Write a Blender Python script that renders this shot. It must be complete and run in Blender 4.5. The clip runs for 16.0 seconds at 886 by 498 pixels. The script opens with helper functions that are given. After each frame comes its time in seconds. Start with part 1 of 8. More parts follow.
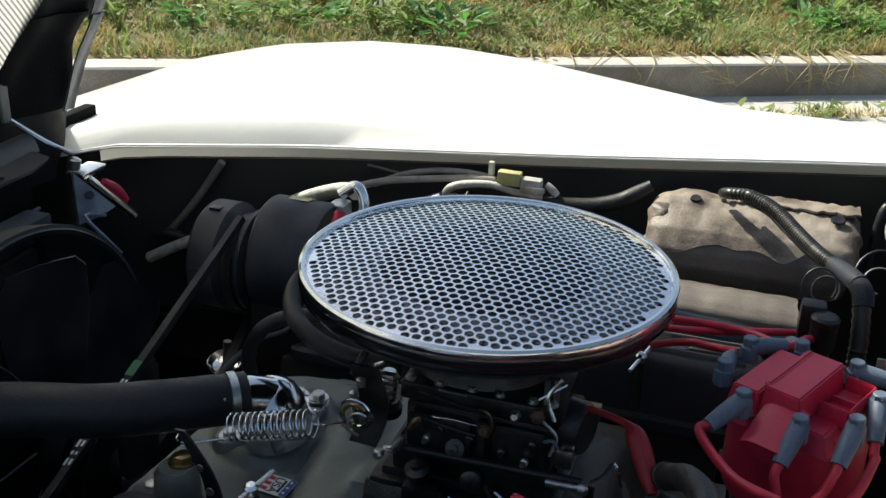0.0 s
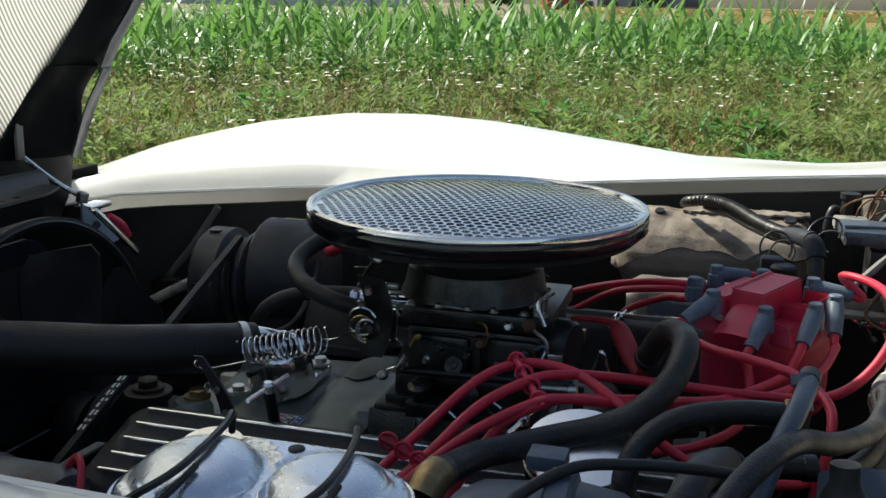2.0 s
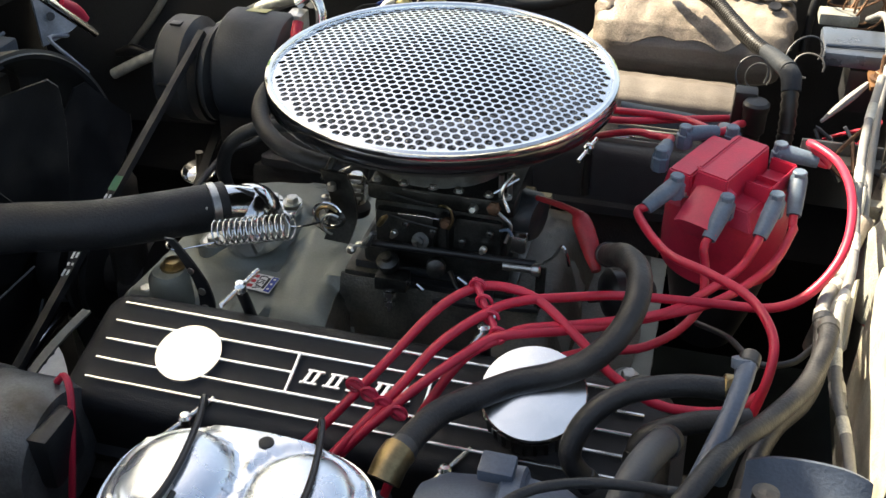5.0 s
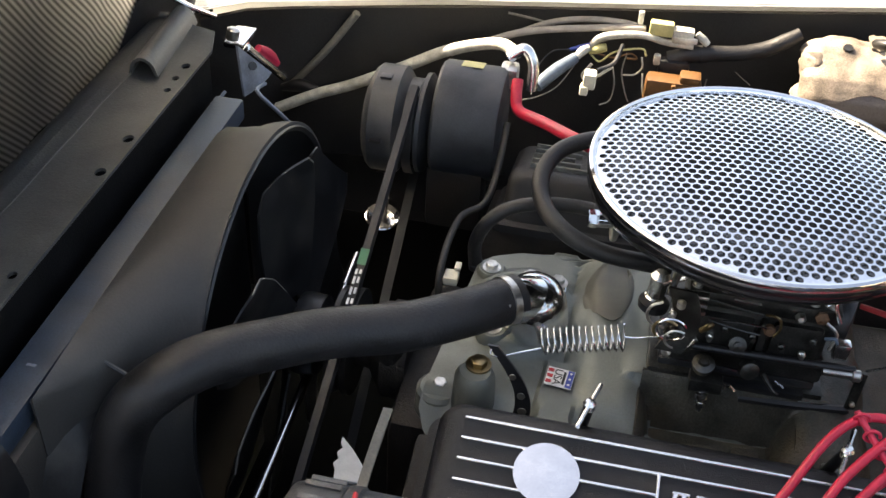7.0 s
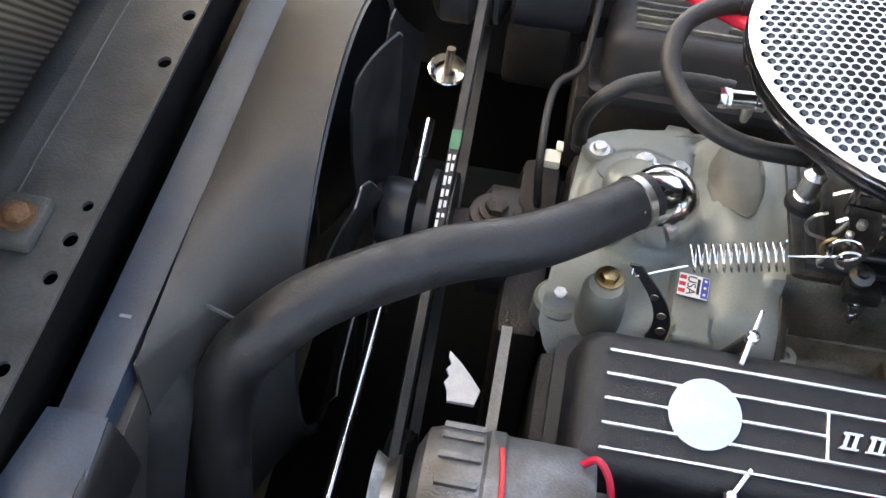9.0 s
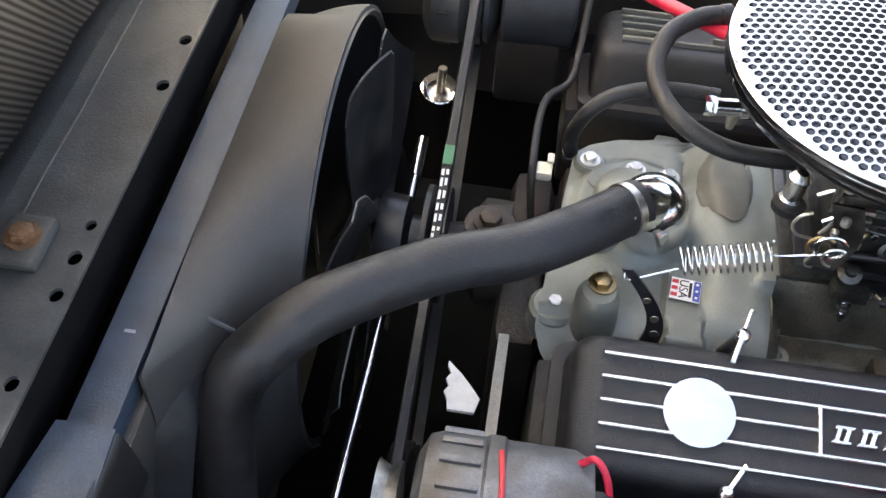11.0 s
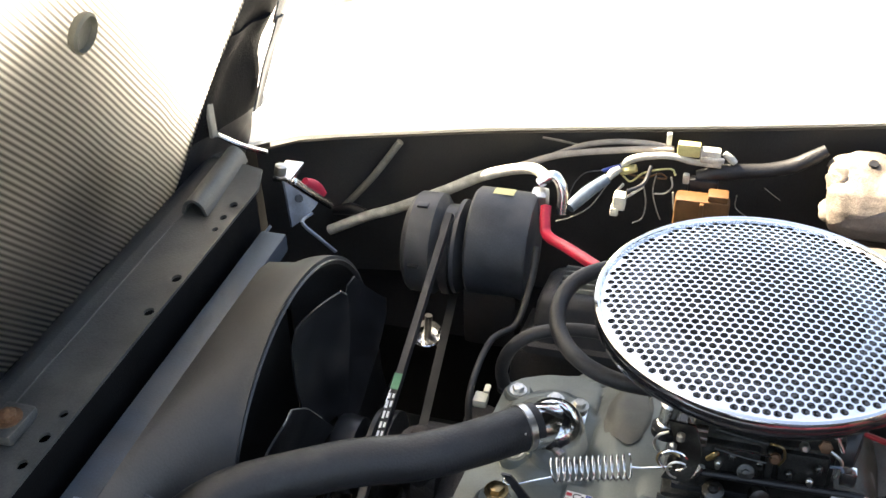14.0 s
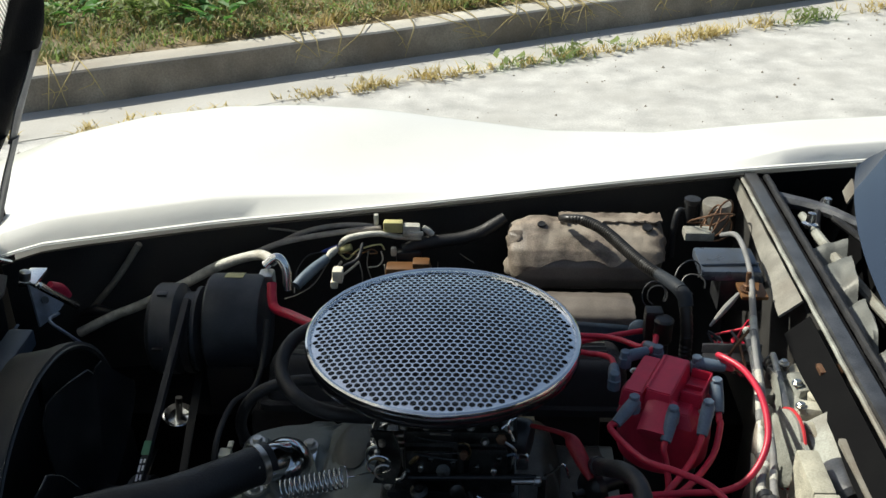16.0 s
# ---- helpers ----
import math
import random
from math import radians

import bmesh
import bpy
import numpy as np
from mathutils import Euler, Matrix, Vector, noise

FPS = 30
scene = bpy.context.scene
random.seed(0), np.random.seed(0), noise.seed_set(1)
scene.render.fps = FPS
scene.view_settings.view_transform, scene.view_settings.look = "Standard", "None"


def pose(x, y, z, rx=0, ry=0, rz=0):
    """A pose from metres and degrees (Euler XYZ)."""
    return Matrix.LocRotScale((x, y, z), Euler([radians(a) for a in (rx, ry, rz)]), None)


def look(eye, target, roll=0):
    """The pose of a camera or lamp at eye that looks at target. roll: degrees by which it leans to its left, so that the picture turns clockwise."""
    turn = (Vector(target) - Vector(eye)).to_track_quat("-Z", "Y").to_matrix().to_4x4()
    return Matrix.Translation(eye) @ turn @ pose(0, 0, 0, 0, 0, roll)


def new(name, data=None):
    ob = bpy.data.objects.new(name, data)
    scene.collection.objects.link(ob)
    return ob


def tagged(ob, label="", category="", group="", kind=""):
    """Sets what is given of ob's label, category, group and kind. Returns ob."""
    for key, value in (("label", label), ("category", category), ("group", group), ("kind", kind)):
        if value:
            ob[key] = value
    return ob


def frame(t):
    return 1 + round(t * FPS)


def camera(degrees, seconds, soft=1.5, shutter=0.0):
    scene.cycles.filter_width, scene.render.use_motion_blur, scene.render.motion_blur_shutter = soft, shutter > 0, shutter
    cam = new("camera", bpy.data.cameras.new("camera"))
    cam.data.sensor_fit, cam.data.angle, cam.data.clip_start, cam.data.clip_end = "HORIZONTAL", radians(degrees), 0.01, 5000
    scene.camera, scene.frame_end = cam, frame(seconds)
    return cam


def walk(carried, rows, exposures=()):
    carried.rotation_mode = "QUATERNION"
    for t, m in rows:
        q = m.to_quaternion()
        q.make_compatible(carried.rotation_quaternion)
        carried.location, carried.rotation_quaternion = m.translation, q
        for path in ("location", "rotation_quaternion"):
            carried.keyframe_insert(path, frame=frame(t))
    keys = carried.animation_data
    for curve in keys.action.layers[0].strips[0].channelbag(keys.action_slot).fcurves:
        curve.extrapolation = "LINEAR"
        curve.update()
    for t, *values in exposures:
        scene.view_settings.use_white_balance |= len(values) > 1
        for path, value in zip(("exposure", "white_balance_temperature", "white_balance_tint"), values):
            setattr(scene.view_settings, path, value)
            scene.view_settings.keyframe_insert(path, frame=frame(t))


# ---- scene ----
cam = camera(45.8, 16.0)
METRES, EYE, TILT, LEAN, TURN = 2.0, 1.30, -23.5, -2.0, 18.0
ROWS = [
    (0.0, 0.0, 0.0, 0.0, -0.0, 0.0, 0.0),
    (0.5, -0.0121, -0.0291, -0.0459, -1.17, 3.73, 1.45),
    (1.0, -0.0222, -0.0453, -0.0863, -1.79, 7.83, 2.9),
    (1.5, -0.0205, -0.0404, -0.1194, -1.92, 10.66, 2.39),
    (2.0, -0.0165, -0.0407, -0.1241, -1.74, 10.14, 1.76),
    (2.5, -0.0092, -0.0383, -0.1217, -0.78, 9.41, 1.6),
    (3.0, 0.0004, -0.0338, -0.1187, -1.79, 7.35, 1.89),
    (5.5, -0.011, -0.0427, 0.038, -3.3, -15.04, 2.24),
    (6.0, -0.0867, -0.0246, 0.0639, -8.64, -16.81, 4.03),
    (6.5, -0.1502, -0.012, 0.0846, -10.47, -16.94, 2.9),
    (7.0, -0.1885, -0.0067, 0.0996, -6.01, -15.17, 1.83),
    (7.5, -0.1785, 0.0072, 0.1106, -3.94, -18.18, 2.83),
    (8.0, -0.2095, 0.0461, 0.1248, -5.35, -26.04, 2.09),
    (8.5, -0.2409, 0.0759, 0.1384, -8.2, -26.87, 1.87),
    (9.0, -0.2506, 0.0877, 0.1389, -8.09, -27.66, 2.02),
    (11.5, -0.2482, 0.067, 0.1375, -9.02, -24.97, 4.23),
    (12.0, -0.2409, 0.0564, 0.1377, -9.23, -23.21, 4.87),
    (12.5, -0.2321, 0.0443, 0.1358, -9.41, -21.96, 4.93),
    (13.0, -0.2221, 0.0323, 0.1363, -7.12, -22.33, 5.98),
    (13.5, -0.178, 0.0033, 0.1343, -3.11, -16.18, 4.53),
    (14.0, -0.1452, -0.0373, 0.1352, -1.04, -10.68, 4.1),
    (14.5, -0.1228, -0.0651, 0.1312, -1.73, -6.67, 4.6),
    (15.0, -0.1353, -0.0937, 0.1282, -6.99, -5.01, 6.13),
    (15.5, -0.1491, -0.1315, 0.1166, -10.89, -5.27, 7.64),
    (16.0, -0.1214, -0.1589, 0.1069, -13.86, -5.21, 8.25),
]
EXPOSURES = [(0.0, 0.62, 6600, 5), (1.5, 0.55, 6600, 4), (3.0, 0.42, 6550, 4), (5.5, 2.10, 8050, 9), (6.0, 2.08, 8050, 10), (7.0, 2.42, 8350, 13), (9.0, 3.43, 8100, 14),
             (12.5, 3.43, 8100, 14), (13.5, 3.27, 7900, 13), (14.0, 2.82, 7900, 11), (14.5, 2.28, 7850, 9), (15.2, 1.15, 6950, 6), (16.0, 0.25, 6550, 4)]
walk(cam, [(t, pose(0.236, -0.848, EYE, TILT, LEAN, TURN) @ pose(METRES * x, METRES * y, METRES * z, 90 + pitch, roll, yaw)) for t, x, y, z, yaw, pitch, roll in ROWS], EXPOSURES)

# ---- world and sun ----
world = bpy.data.worlds.new("sky")
scene.world = world
world.use_nodes = True
wn = world.node_tree.nodes
sky = wn.new("ShaderNodeTexSky")
sky.sky_type = 'NISHITA'
sky.sun_disc = False
SUN = Vector((-0.90, 0.38, 0.97)).normalized()
sky.sun_elevation = math.asin(SUN.z)
sky.sun_rotation = math.atan2(SUN.x, SUN.y)
sky.dust_density = 2.0
wn["Background"].inputs[1].default_value = 0.084
haze = wn.new("ShaderNodeHueSaturation")
haze.inputs["Saturation"].default_value = 0.92
world.node_tree.links.new(sky.outputs[0], haze.inputs["Color"])
world.node_tree.links.new(haze.outputs[0], wn["Background"].inputs[0])
sun_data = bpy.data.lights.new("sun", 'SUN')
sun_data.energy, sun_data.angle, sun_data.color = 5.0, radians(0.53), (1.0, 0.945, 0.85)
sun = new("sun", sun_data)
sun.matrix_world = look(SUN * 20, (0, 0, 0))


# ---- materials ----
def mat(name, base, rough=0.5, metal=0.0, vary=0.25, scale=40.0, bump=0.15, coat=0.0, dirt=None, dirt_amount=0.5,
        fine=400.0, rough_vary=0.15, stretch=(1, 1, 1), spread=0.0):
    """A worn surface: base colour mottled at two scales, dirt in patches, fine relief."""
    m = bpy.data.materials.new(name)
    m.use_nodes = True
    nt = m.node_tree
    n, l = nt.nodes, nt.links
    b = n["Principled BSDF"]
    tc = n.new("ShaderNodeTexCoord")
    mp = n.new("ShaderNodeMapping")
    mp.inputs["Scale"].default_value = stretch
    l.new(tc.outputs["Object"], mp.inputs[0])
    big = n.new("ShaderNodeTexNoise")
    big.inputs["Scale"].default_value, big.inputs["Detail"].default_value = scale, 6
    small = n.new("ShaderNodeTexNoise")
    small.inputs["Scale"].default_value, small.inputs["Detail"].default_value = fine, 3
    l.new(mp.outputs[0], big.inputs[0])
    l.new(mp.outputs[0], small.inputs[0])
    ramp = n.new("ShaderNodeMapRange")
    ramp.inputs[1].default_value, ramp.inputs[2].default_value = 0.3, 0.7
    ramp.inputs[3].default_value, ramp.inputs[4].default_value = 1 - vary, 1 + vary
    l.new(big.outputs[0], ramp.inputs[0])
    ramp2 = n.new("ShaderNodeMapRange")
    ramp2.inputs[1].default_value, ramp2.inputs[2].default_value = 0.3, 0.7
    ramp2.inputs[3].default_value, ramp2.inputs[4].default_value = 1 - vary * 0.5, 1 + vary * 0.5
    l.new(small.outputs[0], ramp2.inputs[0])
    mul = n.new("ShaderNodeMath")
    mul.operation = 'MULTIPLY'
    l.new(ramp.outputs[0], mul.inputs[0])
    l.new(ramp2.outputs[0], mul.inputs[1])
    last = mul.outputs[0]
    if spread:
        oi = n.new("ShaderNodeObjectInfo")
        ge = n.new("ShaderNodeNewGeometry")
        add = n.new("ShaderNodeMath")
        add.operation = 'ADD'
        l.new(oi.outputs["Random"], add.inputs[0])
        l.new(ge.outputs["Random Per Island"], add.inputs[1])
        r3 = n.new("ShaderNodeMapRange")
        r3.inputs[2].default_value = 2.0
        r3.inputs[3].default_value, r3.inputs[4].default_value = 1 - spread, 1 + spread
        l.new(add.outputs[0], r3.inputs[0])
        m2 = n.new("ShaderNodeMath")
        m2.operation = 'MULTIPLY'
        l.new(last, m2.inputs[0])
        l.new(r3.outputs[0], m2.inputs[1])
        last = m2.outputs[0]
    sc = n.new("ShaderNodeVectorMath")
    sc.operation = 'SCALE'
    sc.inputs[0].default_value = base
    l.new(last, sc.inputs["Scale"])
    colour = sc.outputs[0]
    if dirt:
        dn = n.new("ShaderNodeTexNoise")
        dn.inputs["Scale"].default_value, dn.inputs["Detail"].default_value = scale * 0.35, 8
        l.new(mp.outputs[0], dn.inputs[0])
        dr = n.new("ShaderNodeMapRange")
        dr.inputs[1].default_value, dr.inputs[2].default_value = 0.62 - 0.3 * dirt_amount, 0.8 - 0.2 * dirt_amount
        dr.inputs[4].default_value = min(1.0, 0.5 + dirt_amount)
        l.new(dn.outputs[0], dr.inputs[0])
        mix = n.new("ShaderNodeMix")
        mix.data_type = 'RGBA'
        l.new(dr.outputs[0], mix.inputs[0])
        l.new(colour, mix.inputs[6])
        mix.inputs[7].default_value = (*dirt, 1)
        colour = mix.outputs[2]
    l.new(colour, b.inputs["Base Color"])
    rr = n.new("ShaderNodeMapRange")
    rr.inputs[1].default_value, rr.inputs[2].default_value = 0.3, 0.7
    rr.inputs[3].default_value = max(0.03, rough - rough_vary * rough)
    rr.inputs[4].default_value = min(1.0, rough + rough_vary * rough)
    l.new(big.outputs[0], rr.inputs[0])
    l.new(rr.outputs[0], b.inputs["Roughness"])
    b.inputs["Metallic"].default_value = metal
    b.inputs["Coat Weight"].default_value = coat
    b.inputs["Coat Roughness"].default_value = 0.08
    if bump:
        bp = n.new("ShaderNodeBump")
        bp.inputs["Strength"].default_value, bp.inputs["Distance"].default_value = bump, 0.002
        l.new(small.outputs[0], bp.inputs["Height"])
        l.new(bp.outputs[0], b.inputs["Normal"])
    return m


WHITE_PAINT = mat("white_paint", (0.80, 0.80, 0.77), 0.32, vary=0.03, scale=6, bump=0.02, coat=0.6)
CHROME = mat("chrome", (0.78, 0.79, 0.80), 0.13, 1.0, vary=0.06, scale=60, bump=0.02, rough_vary=0.5)
LID = mat("plated_lid", (0.80, 0.85, 0.92), 0.26, 0.85, vary=0.06, scale=40, bump=0.04, rough_vary=0.5)
MESH_CHROME = mat("mesh_chrome", (0.93, 0.94, 0.95), 0.16, 1.0, vary=0.10, scale=25, bump=0.05)
POLISHED = mat("polished_aluminium", (0.93, 0.93, 0.91), 0.22, 1.0, vary=0.06, scale=120, bump=0.05)
ZINC = mat("zinc_steel", (0.62, 0.61, 0.57), 0.33, 1.0, vary=0.2, scale=90, bump=0.1, dirt=(0.16, 0.12, 0.08), dirt_amount=0.2)
RUBBER = mat("black_rubber", (0.014, 0.0135, 0.0145), 0.52, vary=0.4, scale=36, bump=0.3, dirt=(0.055, 0.052, 0.049), dirt_amount=0.28, rough_vary=0.3)
BLACK_PAINT = mat("black_paint", (0.012, 0.012, 0.013), 0.38, vary=0.3, scale=30, bump=0.1, dirt=(0.045, 0.04, 0.036), dirt_amount=0.35)
CRINKLE = mat("black_wrinkle_paint", (0.012, 0.012, 0.014), 0.45, vary=0.3, scale=80, bump=0.5, fine=900)
COMPRESSOR = mat("worn_black_casing", (0.034, 0.036, 0.040), 0.5, vary=0.3, scale=30, bump=0.15, dirt=(0.085, 0.082, 0.078), dirt_amount=0.4)
BLACK_PLASTIC = mat("black_plastic", (0.018, 0.019, 0.021), 0.42, vary=0.3, scale=40, bump=0.12, dirt=(0.07, 0.065, 0.06), dirt_amount=0.3)
CAST = mat("cast_aluminium", (0.205, 0.222, 0.202), 0.45, 0.35, vary=0.2, scale=16, bump=0.25, fine=700, dirt=(0.135, 0.13, 0.10), dirt_amount=0.4)
CARB = mat("carburettor_metal", (0.085, 0.085, 0.078), 0.34, 0.8, vary=0.35, scale=50, bump=0.12, dirt=(0.022, 0.019, 0.016), dirt_amount=0.5)
GREY_CASE = mat("grey_cast_case", (0.17, 0.175, 0.18), 0.5, 0.6, vary=0.25, scale=45, bump=0.4, dirt=(0.09, 0.08, 0.065), dirt_amount=0.5)
IRON = mat("oily_cast_iron", (0.022, 0.019, 0.017), 0.6, 0.2, vary=0.4, scale=25, bump=0.6, dirt=(0.035, 0.022, 0.015), dirt_amount=0.5)
RED_PLASTIC = mat("red_plastic", (0.52, 0.024, 0.062), 0.42, vary=0.12, scale=40, bump=0.08, dirt=(0.22, 0.015, 0.015), dirt_amount=0.15)
RED_WIRE = mat("red_silicone", (0.52, 0.018, 0.048), 0.40, vary=0.12, scale=50, bump=0.08)
RED_SLEEVE = mat("faded_red_sleeve", (0.34, 0.016, 0.022), 0.5, vary=0.3, scale=60, bump=0.3, dirt=(0.06, 0.01, 0.01), dirt_amount=0.3)
STEEL_BLUE = mat("weathered_steel", (0.13, 0.135, 0.145), 0.38, 0.7, vary=0.3, scale=30, bump=0.2, dirt=(0.08, 0.07, 0.06), dirt_amount=0.4)
PALE_GREY = mat("pale_dusty_casting", (0.30, 0.305, 0.27), 0.65, 0.1, vary=0.3, scale=30, bump=0.4, dirt=(0.16, 0.13, 0.10), dirt_amount=0.5)
DULL_BROWN = mat("dull_brown_casting", (0.120, 0.118, 0.098), 0.5, 0.25, vary=0.25, scale=24, bump=0.3, fine=700)
# oil brown, darkened further to stand for shade around the carburettor
OILY_SHADE = mat("oily_shaded_casting", (0.062, 0.058, 0.045), 0.42, 0.2, vary=0.5, scale=30, bump=0.5, dirt=(0.10, 0.070, 0.036), dirt_amount=0.3)
BOOSTER = mat("blue_grey_booster_plastic", (0.062, 0.080, 0.114), 0.42, vary=0.25, scale=18, bump=0.2, dirt=(0.11, 0.12, 0.14), dirt_amount=0.3)
BLUE_TAPE = mat("dark_blue_tape", (0.008, 0.013, 0.020), 0.72, vary=0.3, scale=40, bump=0.3)
GREY_HOSE_DARK = mat("dark_grey_hose", (0.050, 0.055, 0.062), 0.55, vary=0.25, scale=40, bump=0.2, dirt=(0.09, 0.09, 0.09), dirt_amount=0.3)
CONDUIT = mat("glossy_black_conduit", (0.014, 0.013, 0.012), 0.42, vary=0.2, scale=40, bump=0.1)
PALE_BLUE = mat("pale_blue_grey_metal", (0.21, 0.245, 0.30), 0.4, 0.3, vary=0.2, scale=40, bump=0.2, dirt=(0.10, 0.10, 0.10), dirt_amount=0.25)
BOX_BLUE = mat("blue_grey_sheet_metal", (0.10, 0.125, 0.165), 0.3, 0.5, vary=0.2, scale=40, bump=0.15, dirt=(0.09, 0.09, 0.09), dirt_amount=0.25)
CREAM_CAST = mat("cream_stained_casting", (0.42, 0.40, 0.32), 0.7, vary=0.25, scale=40, bump=0.4, dirt=(0.20, 0.16, 0.11), dirt_amount=0.4)
# near-black that paints deep shade into recesses, not a surface's own colour
SHADE_BLACK = mat("painted_shade_black", (0.004, 0.004, 0.0045), 0.8, vary=0.3, scale=20, bump=0.2)
FLANGE = mat("dull_flange_steel", (0.14, 0.145, 0.135), 0.55, 0.3, vary=0.25, scale=25, bump=0.3, dirt=(0.22, 0.21, 0.18), dirt_amount=0.35)
CAP_BRIGHT = mat("bright_brushed_cap", (0.97, 0.97, 0.95), 0.22, 1.0, vary=0.04, scale=30, bump=0.03)
BOOT = mat("blue_grey_silicone", (0.10, 0.14, 0.19), 0.5, vary=0.2, scale=60, bump=0.15)
RADIATOR = mat("blue_grey_painted_metal", (0.026, 0.041, 0.063), 0.45, 0.1, vary=0.25, scale=25, bump=0.15, dirt=(0.06, 0.068, 0.08), dirt_amount=0.2)
SUPPORT = mat("grey_support_paint", (0.052, 0.054, 0.054), 0.44, vary=0.30, scale=26, bump=0.25, dirt=(0.105, 0.10, 0.088), dirt_amount=0.28)
SHROUD = mat("dusty_black_plastic", (0.040, 0.039, 0.038), 0.62, vary=0.2, scale=14, bump=0.15, dirt=(0.085, 0.08, 0.072), dirt_amount=0.25)
DUCT = mat("grey_brown_duct", (0.150, 0.130, 0.113), 0.42, vary=0.3, scale=14, bump=0.2, dirt=(0.17, 0.15, 0.125), dirt_amount=0.3)
TAN = mat("dusty_tan_cover", (0.195, 0.160, 0.128), 0.52, vary=0.5, scale=42, bump=0.35, dirt=(0.38, 0.335, 0.275), dirt_amount=0.50)
BOX_GREY = mat("dusty_grey_metal", (0.24, 0.23, 0.20), 0.6, 0.2, vary=0.25, scale=25, bump=0.35, dirt=(0.12, 0.10, 0.08), dirt_amount=0.4)
DUST_BLACK = mat("dusty_black_panel", (0.028, 0.027, 0.026), 0.6, vary=0.35, scale=9, bump=0.3, dirt=(0.055, 0.048, 0.04), dirt_amount=0.4)
GREY_HOSE = mat("grey_sleeve", (0.20, 0.20, 0.20), 0.6, vary=0.2, scale=30, bump=0.25, dirt=(0.28, 0.25, 0.2), dirt_amount=0.3)
SLEEVE = mat("dusty_cloth_sleeve", (0.32, 0.29, 0.265), 0.7, vary=0.2, scale=60, bump=0.5, fine=900, dirt=(0.42, 0.38, 0.34), dirt_amount=0.4)
TAPE = mat("silvery_tape", (0.55, 0.54, 0.48), 0.45, vary=0.25, scale=70, bump=0.6, fine=500, dirt=(0.22, 0.20, 0.15), dirt_amount=0.3)
BRASS = mat("brass", (0.34, 0.25, 0.13), 0.35, 1.0, vary=0.2, scale=60, bump=0.15, dirt=(0.12, 0.08, 0.04), dirt_amount=0.3)
COPPER = mat("rusty_copper", (0.15, 0.080, 0.045), 0.6, 0.5, vary=0.35, scale=60, bump=0.4)
BROWN = mat("amber_plastic", (0.13, 0.060, 0.020), 0.5, vary=0.25, scale=30, bump=0.15)
YELLOW = mat("yellow_plastic", (0.52, 0.48, 0.22), 0.5, vary=0.15, scale=40)
CREAM = mat("cream_plastic", (0.72, 0.68, 0.55), 0.5, vary=0.12, scale=50)
BLUE = mat("blue_plastic", (0.03, 0.06, 0.30), 0.45, vary=0.15, scale=50)
GREEN = mat("green_paint", (0.05, 0.20, 0.10), 0.5, vary=0.15, scale=50)
LABEL_WHITE = mat("white_print", (0.75, 0.75, 0.73), 0.5, vary=0.08, scale=80)
LABEL_RED = mat("red_print", (0.55, 0.04, 0.05), 0.5, vary=0.1, scale=80)
LABEL_BLUE = mat("blue_print", (0.05, 0.08, 0.33), 0.5, vary=0.1, scale=80)
FILTER = mat("pleated_paper_filter", (0.012, 0.012, 0.013), 0.8, vary=0.3, scale=60)
ASPHALT = mat("pale_road_surface", (0.50, 0.495, 0.475), 0.85, vary=0.22, scale=7, bump=1.0, fine=110, dirt=(0.43, 0.42, 0.395), dirt_amount=0.4)
# brown stain with the kerb face's shade painted into the same colour
STAINED_SHADE = mat("stained_shaded_kerb_face", (0.27, 0.24, 0.195), 0.9, vary=0.35, scale=5.0, bump=0.9, fine=120, dirt=(0.145, 0.115, 0.08), dirt_amount=0.4)
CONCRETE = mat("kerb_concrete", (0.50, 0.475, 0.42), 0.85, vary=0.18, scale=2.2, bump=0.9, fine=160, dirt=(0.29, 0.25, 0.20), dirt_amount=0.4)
GUTTER = mat("gutter_concrete", (0.50, 0.49, 0.46), 0.85, vary=0.12, scale=2.0, bump=0.8, fine=150, dirt=(0.42, 0.40, 0.36), dirt_amount=0.4)
TORN = mat("torn_black_seal", (0.006, 0.006, 0.007), 0.65, vary=0.4, scale=25, bump=0.6, dirt=(0.035, 0.035, 0.034), dirt_amount=0.12)
SOIL = mat("dry_soil", (0.25, 0.195, 0.12), 0.95, vary=0.4, scale=1.5, bump=1.0, fine=60, dirt=(0.09, 0.085, 0.03), dirt_amount=0.5)
SEED = mat("dock_seed", (0.26, 0.150, 0.075), 0.75, vary=0.3, scale=2, bump=0.1, spread=0.4)
LEAF = mat("corn_leaf", (0.115, 0.245, 0.070), 0.36, vary=0.3, scale=3, bump=0.1, spread=0.45)
WEED = mat("weed_leaf", (0.22, 0.275, 0.10), 0.6, vary=0.4, scale=2, bump=0.1, spread=0.6)
BROAD = mat("broad_weed_leaf", (0.085, 0.200, 0.055), 0.5, vary=0.4, scale=2, bump=0.1, spread=0.5)
STRAW = mat("dry_grass", (0.46, 0.38, 0.17), 0.7, vary=0.3, scale=2, bump=0.1, spread=0.4)
BLOSSOM = mat("white_blossom", (0.75, 0.74, 0.66), 0.6, vary=0.1, scale=20)
FAR_GREEN = mat("far_foliage", (0.06, 0.10, 0.03), 0.8, vary=0.4, scale=0.6, bump=0.5, spread=0.3)
FAR_WHITE = mat("white_cladding", (0.78, 0.78, 0.78), 0.6, vary=0.06, scale=0.4)
FAR_GREY = mat("grey_cladding", (0.25, 0.26, 0.28), 0.6, vary=0.1, scale=0.4)
FAR_RED = mat("red_cladding", (0.36, 0.08, 0.06), 0.7, vary=0.12, scale=0.4)
